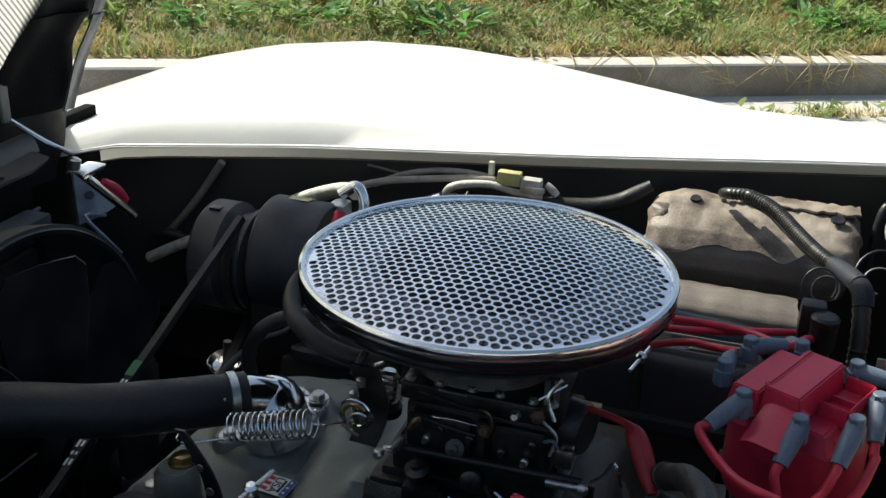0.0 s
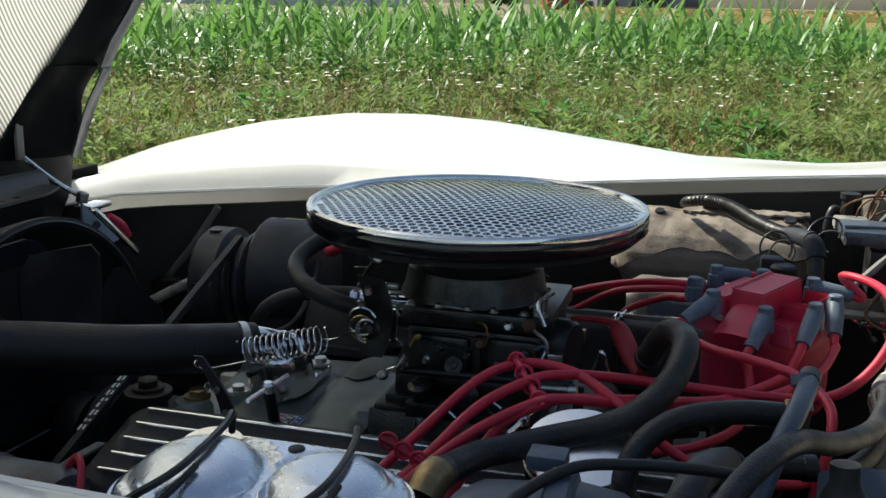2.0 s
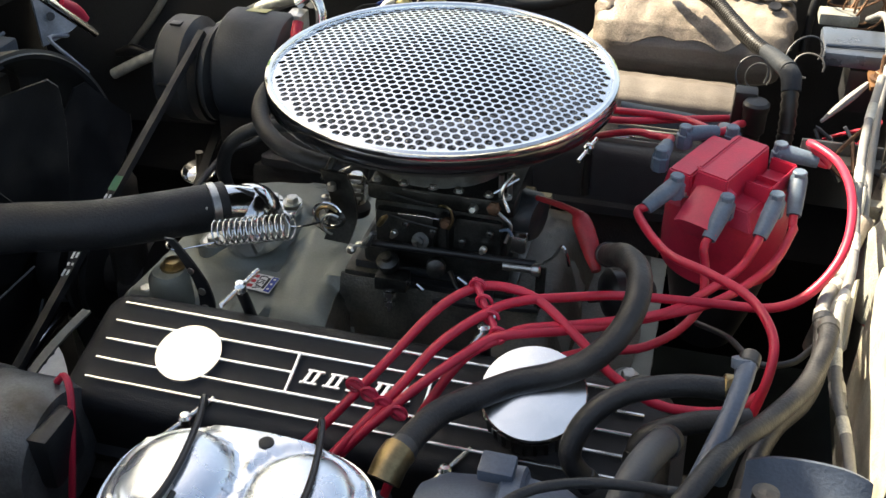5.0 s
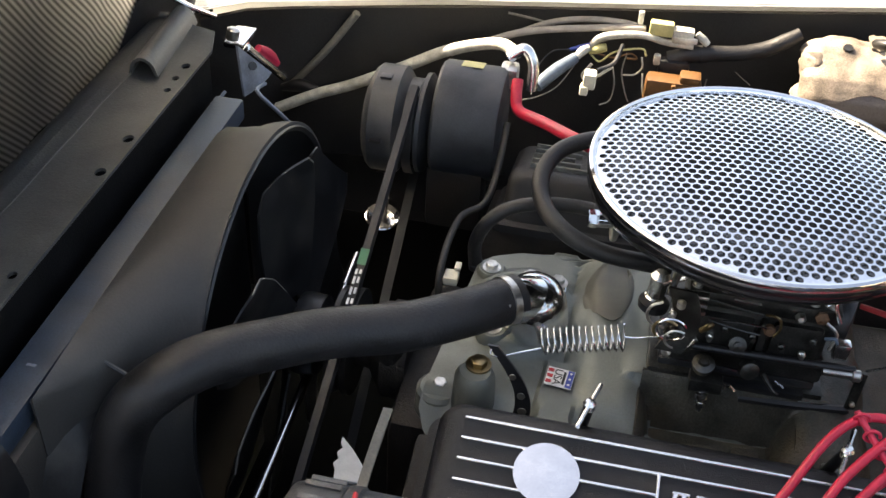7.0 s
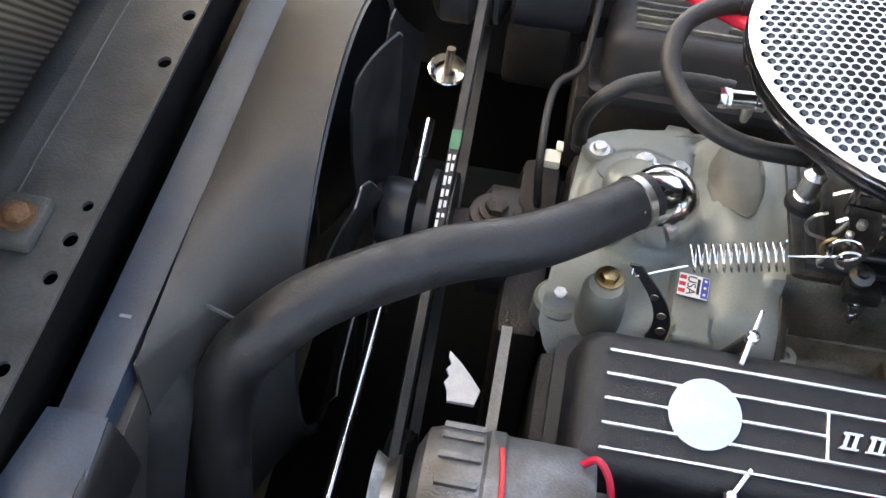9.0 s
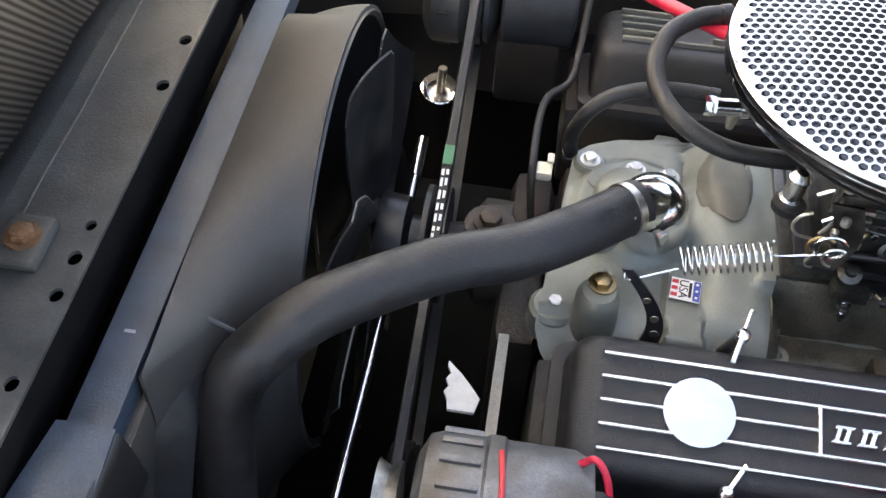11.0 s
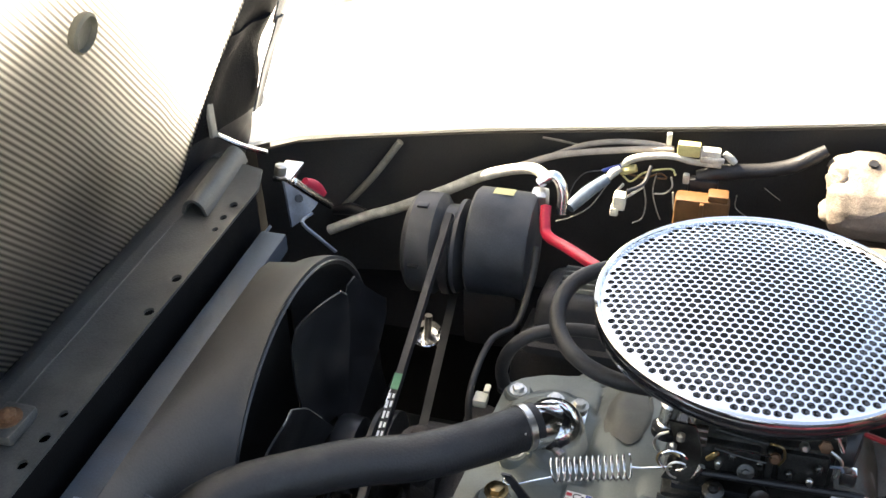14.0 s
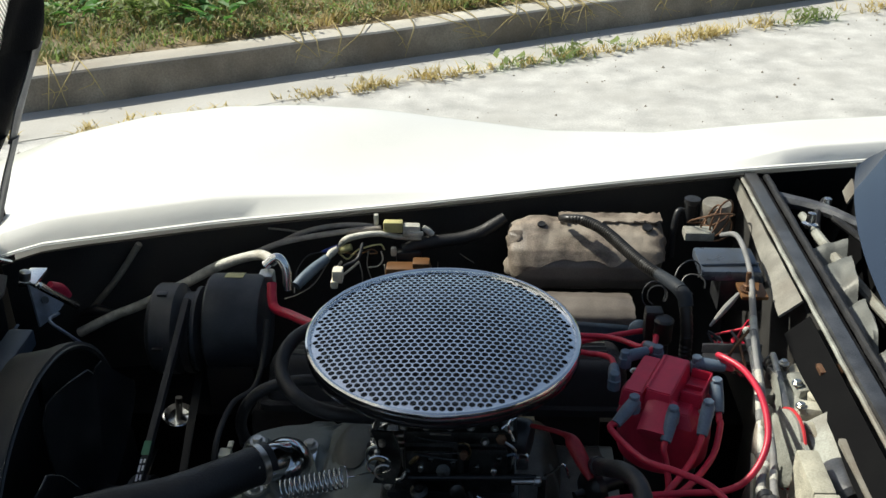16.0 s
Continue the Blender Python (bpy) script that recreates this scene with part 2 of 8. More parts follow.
GLASS = mat("dark_glass", (0.02, 0.03, 0.05), 0.06, vary=0.05, scale=5, bump=0.0, coat=0.5)


def thin(m, amount, tint):
    """Lets some of the light that falls on the far face of a thin sheet through."""
    nt = m.node_tree
    n, l = nt.nodes, nt.links
    b = n["Principled BSDF"]
    tr = n.new("ShaderNodeBsdfTranslucent")
    tr.inputs["Color"].default_value = (*tint, 1)
    mix = n.new("ShaderNodeMixShader")
    mix.inputs[0].default_value = amount
    l.new(b.outputs[0], mix.inputs[1])
    l.new(tr.outputs[0], mix.inputs[2])
    l.new(mix.outputs[0], n["Material Output"].inputs[0])
    return m


thin(LEAF, 0.40, (0.21, 0.40, 0.10))
thin(WEED, 0.42, (0.27, 0.38, 0.11))
thin(BROAD, 0.40, (0.14, 0.34, 0.07))
thin(STRAW, 0.25, (0.45, 0.34, 0.12))


def insulation_material():
    """Woven hood pad: fine slanted ribs over grey fibre."""
    m = mat("hood_insulation", (0.11, 0.11, 0.115), 0.75, vary=0.3, scale=7, bump=0.3, dirt=(0.07, 0.067, 0.064), dirt_amount=0.3)
    nt = m.node_tree
    n, l = nt.nodes, nt.links
    b = n["Principled BSDF"]
    tc = n.new("ShaderNodeTexCoord")
    dot = n.new("ShaderNodeVectorMath")
    dot.operation = 'DOT_PRODUCT'
    dot.inputs[1].default_value = (0.184, 0.714, 0.675)
    l.new(tc.outputs["Object"], dot.inputs[0])
    cb = n.new("ShaderNodeCombineXYZ")
    l.new(dot.outputs["Value"], cb.inputs[0])
    w = n.new("ShaderNodeTexWave")
    w.wave_type, w.bands_direction = 'BANDS', 'X'
    w.inputs["Scale"].default_value, w.inputs["Distortion"].default_value = 47, 0.5
    l.new(cb.outputs[0], w.inputs[0])
    bp = n.new("ShaderNodeBump")
    bp.inputs["Strength"].default_value, bp.inputs["Distance"].default_value = 1.0, 0.0045
    l.new(w.outputs["Fac"], bp.inputs["Height"])
    l.new(bp.outputs[0], b.inputs["Normal"])
    thin(m, 0.86, (0.5, 0.5, 0.49))
    tr = [q for q in n if q.type == 'BSDF_TRANSLUCENT'][0]
    mr = n.new("ShaderNodeMapRange")
    mr.inputs[3].default_value, mr.inputs[4].default_value = 0.22, 0.97
    l.new(w.outputs["Fac"], mr.inputs[0])
    l.new(mr.outputs[0], tr.inputs["Color"])
    return m


INSULATION = insulation_material()
for matte in (TORN, SHADE_BLACK):
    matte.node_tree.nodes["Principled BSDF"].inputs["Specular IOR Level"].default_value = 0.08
HOOD_SKIN = thin(mat("white_fibreglass", (0.80, 0.80, 0.77), 0.35, vary=0.03, scale=6, bump=0.02), 0.68, (0.87, 0.86, 0.82))
GLOSS_BLACK = mat("gloss_black_enamel", (0.010, 0.010, 0.011), 0.14, vary=0.2, scale=30, bump=0.03, coat=0.5)


# ---- shapes ----
class Shape:
    """Collects vertices and faces, and makes one mesh of them."""

    def __init__(self):
        self.v, self.f = [], []

    def add(self, verts, faces, m=None):
        k = len(self.v)
        self.v += [tuple(m @ Vector(p)) if m else tuple(p) for p in verts]
        self.f += [tuple(k + i for i in f) for f in faces]
        return self

    def bm(self, b, m=None):
        b.verts.index_update()
        self.add([tuple(v.co) for v in b.verts], [[v.index for v in f.verts] for f in b.faces], m)
        b.free()
        return self

    def box(self, centre, size, bevel=0.0, m=None, seg=2):
        b = bmesh.new()
        bmesh.ops.create_cube(b, size=1.0)
        for v in b.verts:
            v.co = Vector((v.co.x * size[0], v.co.y * size[1], v.co.z * size[2]))
        if bevel:
            bmesh.ops.bevel(b, geom=b.edges[:], offset=bevel, segments=seg, affect='EDGES', profile=0.6)
        t = Matrix.Translation(centre)
        return self.bm(b, (m @ t) if m else t)

    def lathe(self, profile, n=32, m=None):
        """profile: (radius, height) from the bottom up, round the local z axis."""
        v, f = [], []
        for r, z in profile:
            for i in range(n):
                a = 2 * math.pi * i / n
                v.append((r * math.cos(a), r * math.sin(a), z))
        for k in range(len(profile) - 1):
            for i in range(n):
                j = (i + 1) % n
                f.append((k * n + i, k * n + j, (k + 1) * n + j, (k + 1) * n + i))
        if profile[0][0] > 1e-6:
            f.append(tuple(reversed(range(n))))
        if profile[-1][0] > 1e-6:
            f.append(tuple((len(profile) - 1) * n + i for i in range(n)))
        return self.add(v, f, m)

    def tube(self, points, radius, n=12, steps=8, closed=False, ribs=0.0, rib_len=0.006):
        """A round tube through the points; radius is one number or one for each point."""
        pts = smooth(points, steps)
        rad = radius if isinstance(radius, (list, tuple)) else [radius] * len(points)
        rr = smooth([(r, 0, 0) for r in rad], steps)
        if ribs:
            fine = []
            for a, b, ra in zip(pts, pts[1:], rr):
                k = max(1, int((b - a).length / (rib_len * 0.5)))
                fine += [(a.lerp(b, q / k), ra.x) for q in range(k)]
            pts = [p for p, _ in fine]
            rads = [r + (ribs if i % 2 else 0) for i, (_, r) in enumerate(fine)]
        else:
            rads = [r.x for r in rr]
        v, f = [], []
        t0 = (pts[1] - pts[0]).normalized()
        side = t0.orthogonal().normalized()
        for i, p in enumerate(pts):
            t = (pts[min(i + 1, len(pts) - 1)] - pts[max(i - 1, 0)]).normalized()
            side = (side - t * side.dot(t)).normalized()
            up = t.cross(side)
            for k in range(n):
                a = 2 * math.pi * k / n
                v.append(p + (side * math.cos(a) + up * math.sin(a)) * rads[i])
        for i in range(len(pts) - 1):
            for k in range(n):
                j = (k + 1) % n
                f.append((i * n + k, i * n + j, (i + 1) * n + j, (i + 1) * n + k))
        f.append(tuple(reversed(range(n))))
        f.append(tuple((len(pts) - 1) * n + k for k in range(n)))
        return self.add(v, f)

    def rod(self, a, b, r, n=10):
        return self.tube([a, b], r, n, 1)

    def disc(self, centre, axis, profile, n=24):
        """A turned piece whose local z lies along axis."""
        q = Vector(axis).to_track_quat('Z', 'Y').to_matrix().to_4x4()
        return self.lathe(profile, n, Matrix.Translation(centre) @ q)

    def bolt(self, centre, axis, r=0.007, h=0.006):
        q = Matrix.Translation(centre) @ Vector(axis).to_track_quat('Z', 'Y').to_matrix().to_4x4()
        self.lathe([(r * 1.5, 0), (r * 1.5, h * 0.25), (r * 1.05, h * 0.27)], 16, q)
        return self.lathe([(r, h * 0.2), (r, h * 0.9), (r * 0.85, h)], 6, q)

    def sheet(self, fn, nu, nv, thick=0.0):
        """A grid fn(u, v) with u, v in 0..1; with thickness straight down the grid's own normal."""
        P = [[Vector(fn(i / nu, j / nv)) for j in range(nv + 1)] for i in range(nu + 1)]
        v = [p for row in P for p in row]
        w = nv + 1
        f = [(i * w + j, (i + 1) * w + j, (i + 1) * w + j + 1, i * w + j + 1) for i in range(nu) for j in range(nv)]
        if thick:
            k = len(v)
            lower = []
            for i in range(nu + 1):
                for j in range(nv + 1):
                    du = P[min(i + 1, nu)][j] - P[max(i - 1, 0)][j]
                    dv = P[i][min(j + 1, nv)] - P[i][max(j - 1, 0)]
                    lower.append(P[i][j] - du.cross(dv).normalized() * thick)
            v = v + lower
            f = f + [tuple(k + q for q in reversed(face)) for face in f]
            rim = [i * w for i in range(nu + 1)] + [nu * w + j for j in range(1, nv + 1)]
            rim += [i * w + nv for i in range(nu - 1, -1, -1)] + [j for j in range(nv - 1, 0, -1)]
            for a, b in zip(rim, rim[1:] + rim[:1]):
                f.append((b, a, k + a, k + b))
        return self.add(v, f)


def smooth(points, steps):
    """Catmull-Rom through the points."""
    p = [Vector(q) for q in points]
    if len(p) < 3:
        return p
    p = [2 * p[0] - p[1]] + p + [2 * p[-1] - p[-2]]
    out = []
    for i in range(1, len(p) - 2):
        a, b, c, d = p[i - 1:i + 3]
        for s in range(steps):
            t = s / steps
            out.append(0.5 * (2 * b + (c - a) * t + (2 * a - 5 * b + 4 * c - d) * t * t + (3 * b - a - 3 * c + d) * t ** 3))
    return out + [p[-2]]


def thing(name, at, label, category, group="", kind=""):
    """The Empty at a thing's base that its parts hang from."""
    ob = new(name)
    ob.empty_display_size = 0.02
    ob.location = at
    return tagged(ob, label, category, group, kind)


def part(name, shape, material, parent=None, label="", angle=38, flat=False):
    """One mesh in world coordinates, under a thing or under a part."""
    me = bpy.data.meshes.new(name)
    me.from_pydata([tuple(p) for p in shape.v], [], shape.f)
    me.materials.append(material)
    if not flat:
        me.shade_smooth()
        me.set_sharp_from_angle(angle=radians(angle))
    me.update()
    ob = new(name, me)
    if parent:
        ob.parent = parent
        if parent.type == 'EMPTY':
            ob.matrix_parent_inverse = Matrix.Translation(-parent.location)
    if label:
        ob["label"] = label
    return ob


def single(name, shape, material, label, category, group="", kind="", angle=38, flat=False):
    """A thing of one mesh."""
    return tagged(part(name, shape, material, None, "", angle, flat), label, category, group, kind)


# ---- ground, kerb, field ----
KERB_AT, KERB_DIR = Vector((-0.9, 3.78, 0)), Vector((0.886, 0.464, 0)).normalized()
KERB_OUT = Vector((-KERB_DIR.y, KERB_DIR.x, 0))


def along(s, out, z):
    """A place s metres along the kerb and out metres past its face."""
    return KERB_AT + KERB_DIR * s + KERB_OUT * out + Vector((0, 0, z))


def wobble(x, y, k=1.0):
    return noise.noise(Vector((x * k, y * k, 0.3)))


def field_height(s, out):
    rise = 0.17 + 0.02 * min(out, 1.0) + 0.06 * (wobble(s, out, 0.5)) * min(1.0, out / 2)
    return rise - 0.02 * min(max(out - 0.2, 0), 12) * 0.0


def ground_sheet():
    sh = Shape()
    s_steps = [-900, -300, -90, -30] + [-14 + i * 0.5 for i in range(57)] + [30, 90, 300, 900]
    # road, gutter edge, field: the field is joined to the road under the kerb
    outs = [-900, -200, -40, -10, -6, -4, -2, -0.4, 0.06, 0.14, 0.3, 0.6, 1, 1.5, 2, 3, 4, 5, 6, 8, 10, 14, 20, 40, 90, 200, 400, 900]
    w = len(outs)
    v = []
    for s in s_steps:
        for o in outs:
            z = 0.0 if o < 0.1 else (field_height(s, o) - (0.03 if o < 0.2 else 0.0))
            v.append(along(s, o, z))
    f = [(i * w + j, (i + 1) * w + j, (i + 1) * w + j + 1, i * w + j + 1) for i in range(len(s_steps) - 1) for j in range(w - 1)]
    sh.add(v, f)
    ob = part("ground", sh, ASPHALT, None)
    ob.data.materials.append(SOIL)
    for p in ob.data.polygons:
        c = p.center - KERB_AT
        if c.dot(KERB_OUT) > 0.08:
            p.material_index = 1
    tagged(ob, "pale worn road surface running into a dry weedy field", "ground", kind="structure")


ground_sheet()


def kerb_and_gutter():
    rng = random.Random(4)
    s = -14.0
    first = True
    root = thing("kerb", along(0, 0, 0), "weathered concrete kerb with a pale top and dark face", "kerb", kind="structure")
    gut = thing("gutter", along(0, -0.2, 0), "pale concrete gutter slab along the kerb", "gutter", kind="structure")
    while s < 20:
        ln = 9.0
        n = 36
        # the face's darker colour carries both its stains and its shaded side
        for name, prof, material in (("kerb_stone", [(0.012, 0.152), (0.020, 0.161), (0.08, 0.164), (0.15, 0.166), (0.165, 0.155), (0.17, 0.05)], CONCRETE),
                                     ("kerb_face", [(0.0, -0.05), (0.0, 0.02), (0.003, 0.07), (0.006, 0.12), (0.009, 0.145), (0.012, 0.152)], STAINED_SHADE)):
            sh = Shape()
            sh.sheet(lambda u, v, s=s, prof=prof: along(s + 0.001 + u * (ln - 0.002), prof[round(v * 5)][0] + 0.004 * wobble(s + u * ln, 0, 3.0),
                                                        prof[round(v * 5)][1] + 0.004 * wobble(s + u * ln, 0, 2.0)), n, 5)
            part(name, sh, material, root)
        sg = Shape()
        sg.sheet(lambda u, v, s=s: along(s + 0.001 + u * (ln - 0.002), -0.34 + 0.34 * v, 0.002 + 0.004 * v + 0.0015 * wobble(s + u * ln, v, 3.0)), n, 3)
        part("gutter_slab", sg, GUTTER, gut)
        s += ln


kerb_and_gutter()


def road_grit():
    """Small stones and crumbs scattered over the road and gutter."""
    rng = random.Random(17)
    sh = Shape()
    for _ in range(700):
        s, o = rng.uniform(-4, 5), -0.02 - 2.4 * rng.random() ** 1.6
        r = 0.003 + 0.007 * rng.random() ** 3
        c = along(s, o, r * 0.6)
        ring = [c + Vector((math.cos(k * 1.2566) * r * rng.uniform(0.6, 1.3), math.sin(k * 1.2566) * r * rng.uniform(0.6, 1.3), -r * 0.6)) for k in range(5)]
        sh.add(ring + [c + Vector((0, 0, r * 0.5))], [(k, (k + 1) % 5, 5) for k in range(5)])
    single("road_grit", sh, STAINED_SHADE, "scattered small stones on the pale road", "stones", kind="stuff", flat=True)


road_grit()


def blades(rng, place, count, height, width, lean, sh, bend=0.5, segs=3):
    """Narrow bent blades that grow from one place."""
    for _ in range(count):
        a = rng.uniform(0, 2 * math.pi)
        d = Vector((math.cos(a), math.sin(a), 0))
        side = Vector((-d.y, d.x, 0))
        h = height * rng.uniform(0.55, 1.15)
        ln = lean * rng.uniform(0.3, 1.2)
        w = width * rng.uniform(0.7, 1.3)
        base = Vector(place) + Vector((rng.uniform(-1, 1), rng.uniform(-1, 1), 0)) * 0.03
        v, f = [], []
        for k in range(segs + 1):
            t = k / segs
            p = base + d * (ln * h * t ** 1.6) + Vector((0, 0, h * (t - bend * 0.5 * t * t * ln)))
            ww = w * (1 - t) ** 0.7 + 0.0004
            v += [p - side * ww, p + side * ww]
        f = [(2 * k, 2 * k + 1, 2 * k + 3, 2 * k + 2) for k in range(segs)]
        sh.add(v, f)


def leaf(sh, q, d, w):
    """One pointed leaf from q along d, folded a little along its middle."""
    e = Vector((-d.y, d.x, 0))
    e = (e.normalized() if e.length > 1e-6 else Vector((1, 0, 0))) * w
    up = Vector((0, 0, w * 0.5))
    sh.add([q, q + d * 0.45 + e + up, q + d, q + d * 0.45 - e + up], [(0, 1, 2, 3)])


def weeds():
    rng = random.Random(7)
    green, straw, bloom, rust, broad = Shape(), Shape(), Shape(), Shape(), Shape()
    # leafy plants in clumps of uneven size
    for _ in range(2600):
        s, o = rng.uniform(-9, 9), 0.35 + 5.6 * rng.random() ** 1.0
        patch = wobble(s + 40, o, 0.55)
        if o < 1.2 and rng.random() < 0.45:
            continue
        tall = min(1.0, 0.35 + o * 0.17) * (1.0 + 0.55 * patch) * rng.uniform(0.6, 1.2)
        root = along(s, o, field_height(s, o))
        size = rng.uniform(0.6, 1.5)
        for k in range(rng.randint(3, 6)):
            tip = root + Vector((rng.gauss(0, 0.09), rng.gauss(0, 0.09), 0.42 * tall * rng.uniform(0.6, 1.15)))
            for i in range(rng.randint(6, 10)):
                t = rng.uniform(0.15, 1.0)
                a = rng.uniform(0, 6.28)
                d = Vector((math.cos(a), math.sin(a), rng.uniform(-0.3, 0.9))) * rng.uniform(0.035, 0.085) * size
                leaf(green, root.lerp(tip, t), d, rng.uniform(0.006, 0.016) * size)
    # broad-leaved clumps, darker and set apart
    for _ in range(330):
        gs, go = rng.uniform(-7, 8), 0.5 + 4.6 * rng.random()
        if wobble(gs + 9, go * 1.3, 0.8) < -0.05:
            continue
        size, tall = rng.uniform(0.7, 1.5), rng.uniform(0.14, 0.42) * min(1.0, 0.35 + go * 0.2)
        root = along(gs, go, field_height(gs, go))
        for k in range(rng.randint(24, 46)):
            a, r_ = rng.uniform(0, 6.28), 0.13 * size * math.sqrt(rng.random())
            q = root + Vector((math.cos(a) * r_, math.sin(a) * r_, tall * rng.uniform(0.2, 1.0)))
            d = Vector((math.cos(a + rng.gauss(0, 0.6)), math.sin(a + rng.gauss(0, 0.6)), rng.uniform(-0.2, 0.7))) * rng.uniform(0.05, 0.11) * size
            leaf(broad, q, d, rng.uniform(0.012, 0.026) * size)
    # grasses
    for _ in range(7600):
        s = rng.uniform(-9, 9)
        o = 0.18 + 7.5 * rng.random() ** 1.5
        patch = wobble(s + 40, o, 0.7)
        z = field_height(s, o)
        dry = rng.random() < (0.75 if o < 0.5 else (0.55 if patch < 0.10 else 0.22))
        tall = min(1.0, 0.16 + o * 0.26) * (1.0 + 0.5 * patch)
        blades(rng, along(s, o, z), rng.randint(4, 7), (0.34 if dry else 0.28) * tall, 0.004 if dry else 0.006, 0.7, straw if dry else green, segs=2)
    # short dense turf right behind the kerb
    for _ in range(9000):
        s, o = rng.uniform(-5, 7), 0.20 + 1.9 * rng.random() ** 1.3
        dry = wobble(s + 12, o * 2, 0.9) + rng.gauss(0, 0.25) > 0.02
        blades(rng, along(s, o, field_height(s, o) - 0.005), 4, 0.045 + 0.055 * o, 0.004, 1.4, straw if dry else green, segs=2)
    # small-leaved ground cover along the kerb
    for _ in range(1500):
        s, o = rng.uniform(-5, 7), 0.19 + 1.9 * rng.random() ** 1.2
        if wobble(s * 1.7 + 21, o * 2.2, 0.9) < -0.08:
            continue
        q = along(s, o, field_height(s, o))
        for k in range(rng.randint(9, 16)):
            a = rng.uniform(0, 6.28)
            p = q + Vector((rng.gauss(0, 0.045), rng.gauss(0, 0.045), (0.03 + 0.07 * o) * rng.random()))
            leaf(green, p, Vector((math.cos(a), math.sin(a), rng.uniform(0, 0.8))) * rng.uniform(0.02, 0.045), rng.uniform(0.006, 0.013))
    # flat white flower heads in loose groups
    for _ in range(85):
        gs, go = rng.uniform(-5, 9), rng.uniform(0.9, 3.4)
        for k in range(rng.randint(1, 5)):
            s, o = gs + rng.gauss(0, 0.3), go + rng.gauss(0, 0.25)
            base = along(s, o, field_height(s, o))
            c = base + Vector((rng.gauss(0, 0.03), rng.gauss(0, 0.03), 0.50 * min(1.0, 0.3 + o * 0.2) * rng.uniform(0.8, 1.2)))
            straw.add([base, base + Vector((0.004, 0, 0)), c + Vector((0.004, 0, 0)), c], [(0, 1, 2, 3)])
            r = rng.uniform(0.010, 0.022)
            for q in range(7):
                p = c + Vector((math.cos(q * 0.9), math.sin(q * 0.9), 0)) * r * (0.6 if q else 0)
                bloom.add([p + Vector((-r, -r, 0)) * 0.35, p + Vector((r, -r, 0)) * 0.35, p + Vector((r * 0.35, r * 0.35, 0.004)), p + Vector((-r * 0.35, r * 0.35, 0.004))], [(0, 1, 2, 3)])
    # rusty seed stalks standing in patches
    for _ in range(1500):
        s, o = rng.uniform(-9, 9), rng.uniform(0.9, 4.8)
        if wobble(s * 1.3 + 3, o * 1.6, 0.8) < 0.02:
            continue
        root = along(s, o, field_height(s, o))
        tip = root + Vector((rng.gauss(0, 0.05), rng.gauss(0, 0.05), 0.52 * min(1.0, 0.35 + o * 0.17) * rng.uniform(0.6, 1.15)))
        rust.add([root, root + Vector((0.004, 0.002, 0)), tip + Vector((0.002, 0, 0)), tip], [(0, 1, 2, 3)])
        for i in range(rng.randint(9, 15)):
            t = rng.uniform(0.3, 1.0)
            a = rng.uniform(0, 6.28)
            leaf(rust, root.lerp(tip, t), Vector((math.cos(a), math.sin(a), rng.uniform(0.2, 1.2))) * rng.uniform(0.02, 0.055), rng.uniform(0.003, 0.008))
    single("seed_stalks", rust, SEED, "rusty brown dry seed stalks among the weeds", "weeds", kind="stuff", flat=True)
    single("broad_weeds", broad, BROAD, "dark green broad-leaved weed clumps in the verge", "weeds", kind="stuff", flat=True)
    single("weeds", green, WEED, "green leafy weeds covering the field verge", "weeds", kind="stuff", flat=True)
    single("dry_grass", straw, STRAW, "straw-coloured dry grass along the kerb and field", "grass", kind="stuff", flat=True)
    single("wild_flowers", bloom, BLOSSOM, "small white flat-topped wild flowers among weeds", "flowers", kind="stuff", flat=True)


weeds()


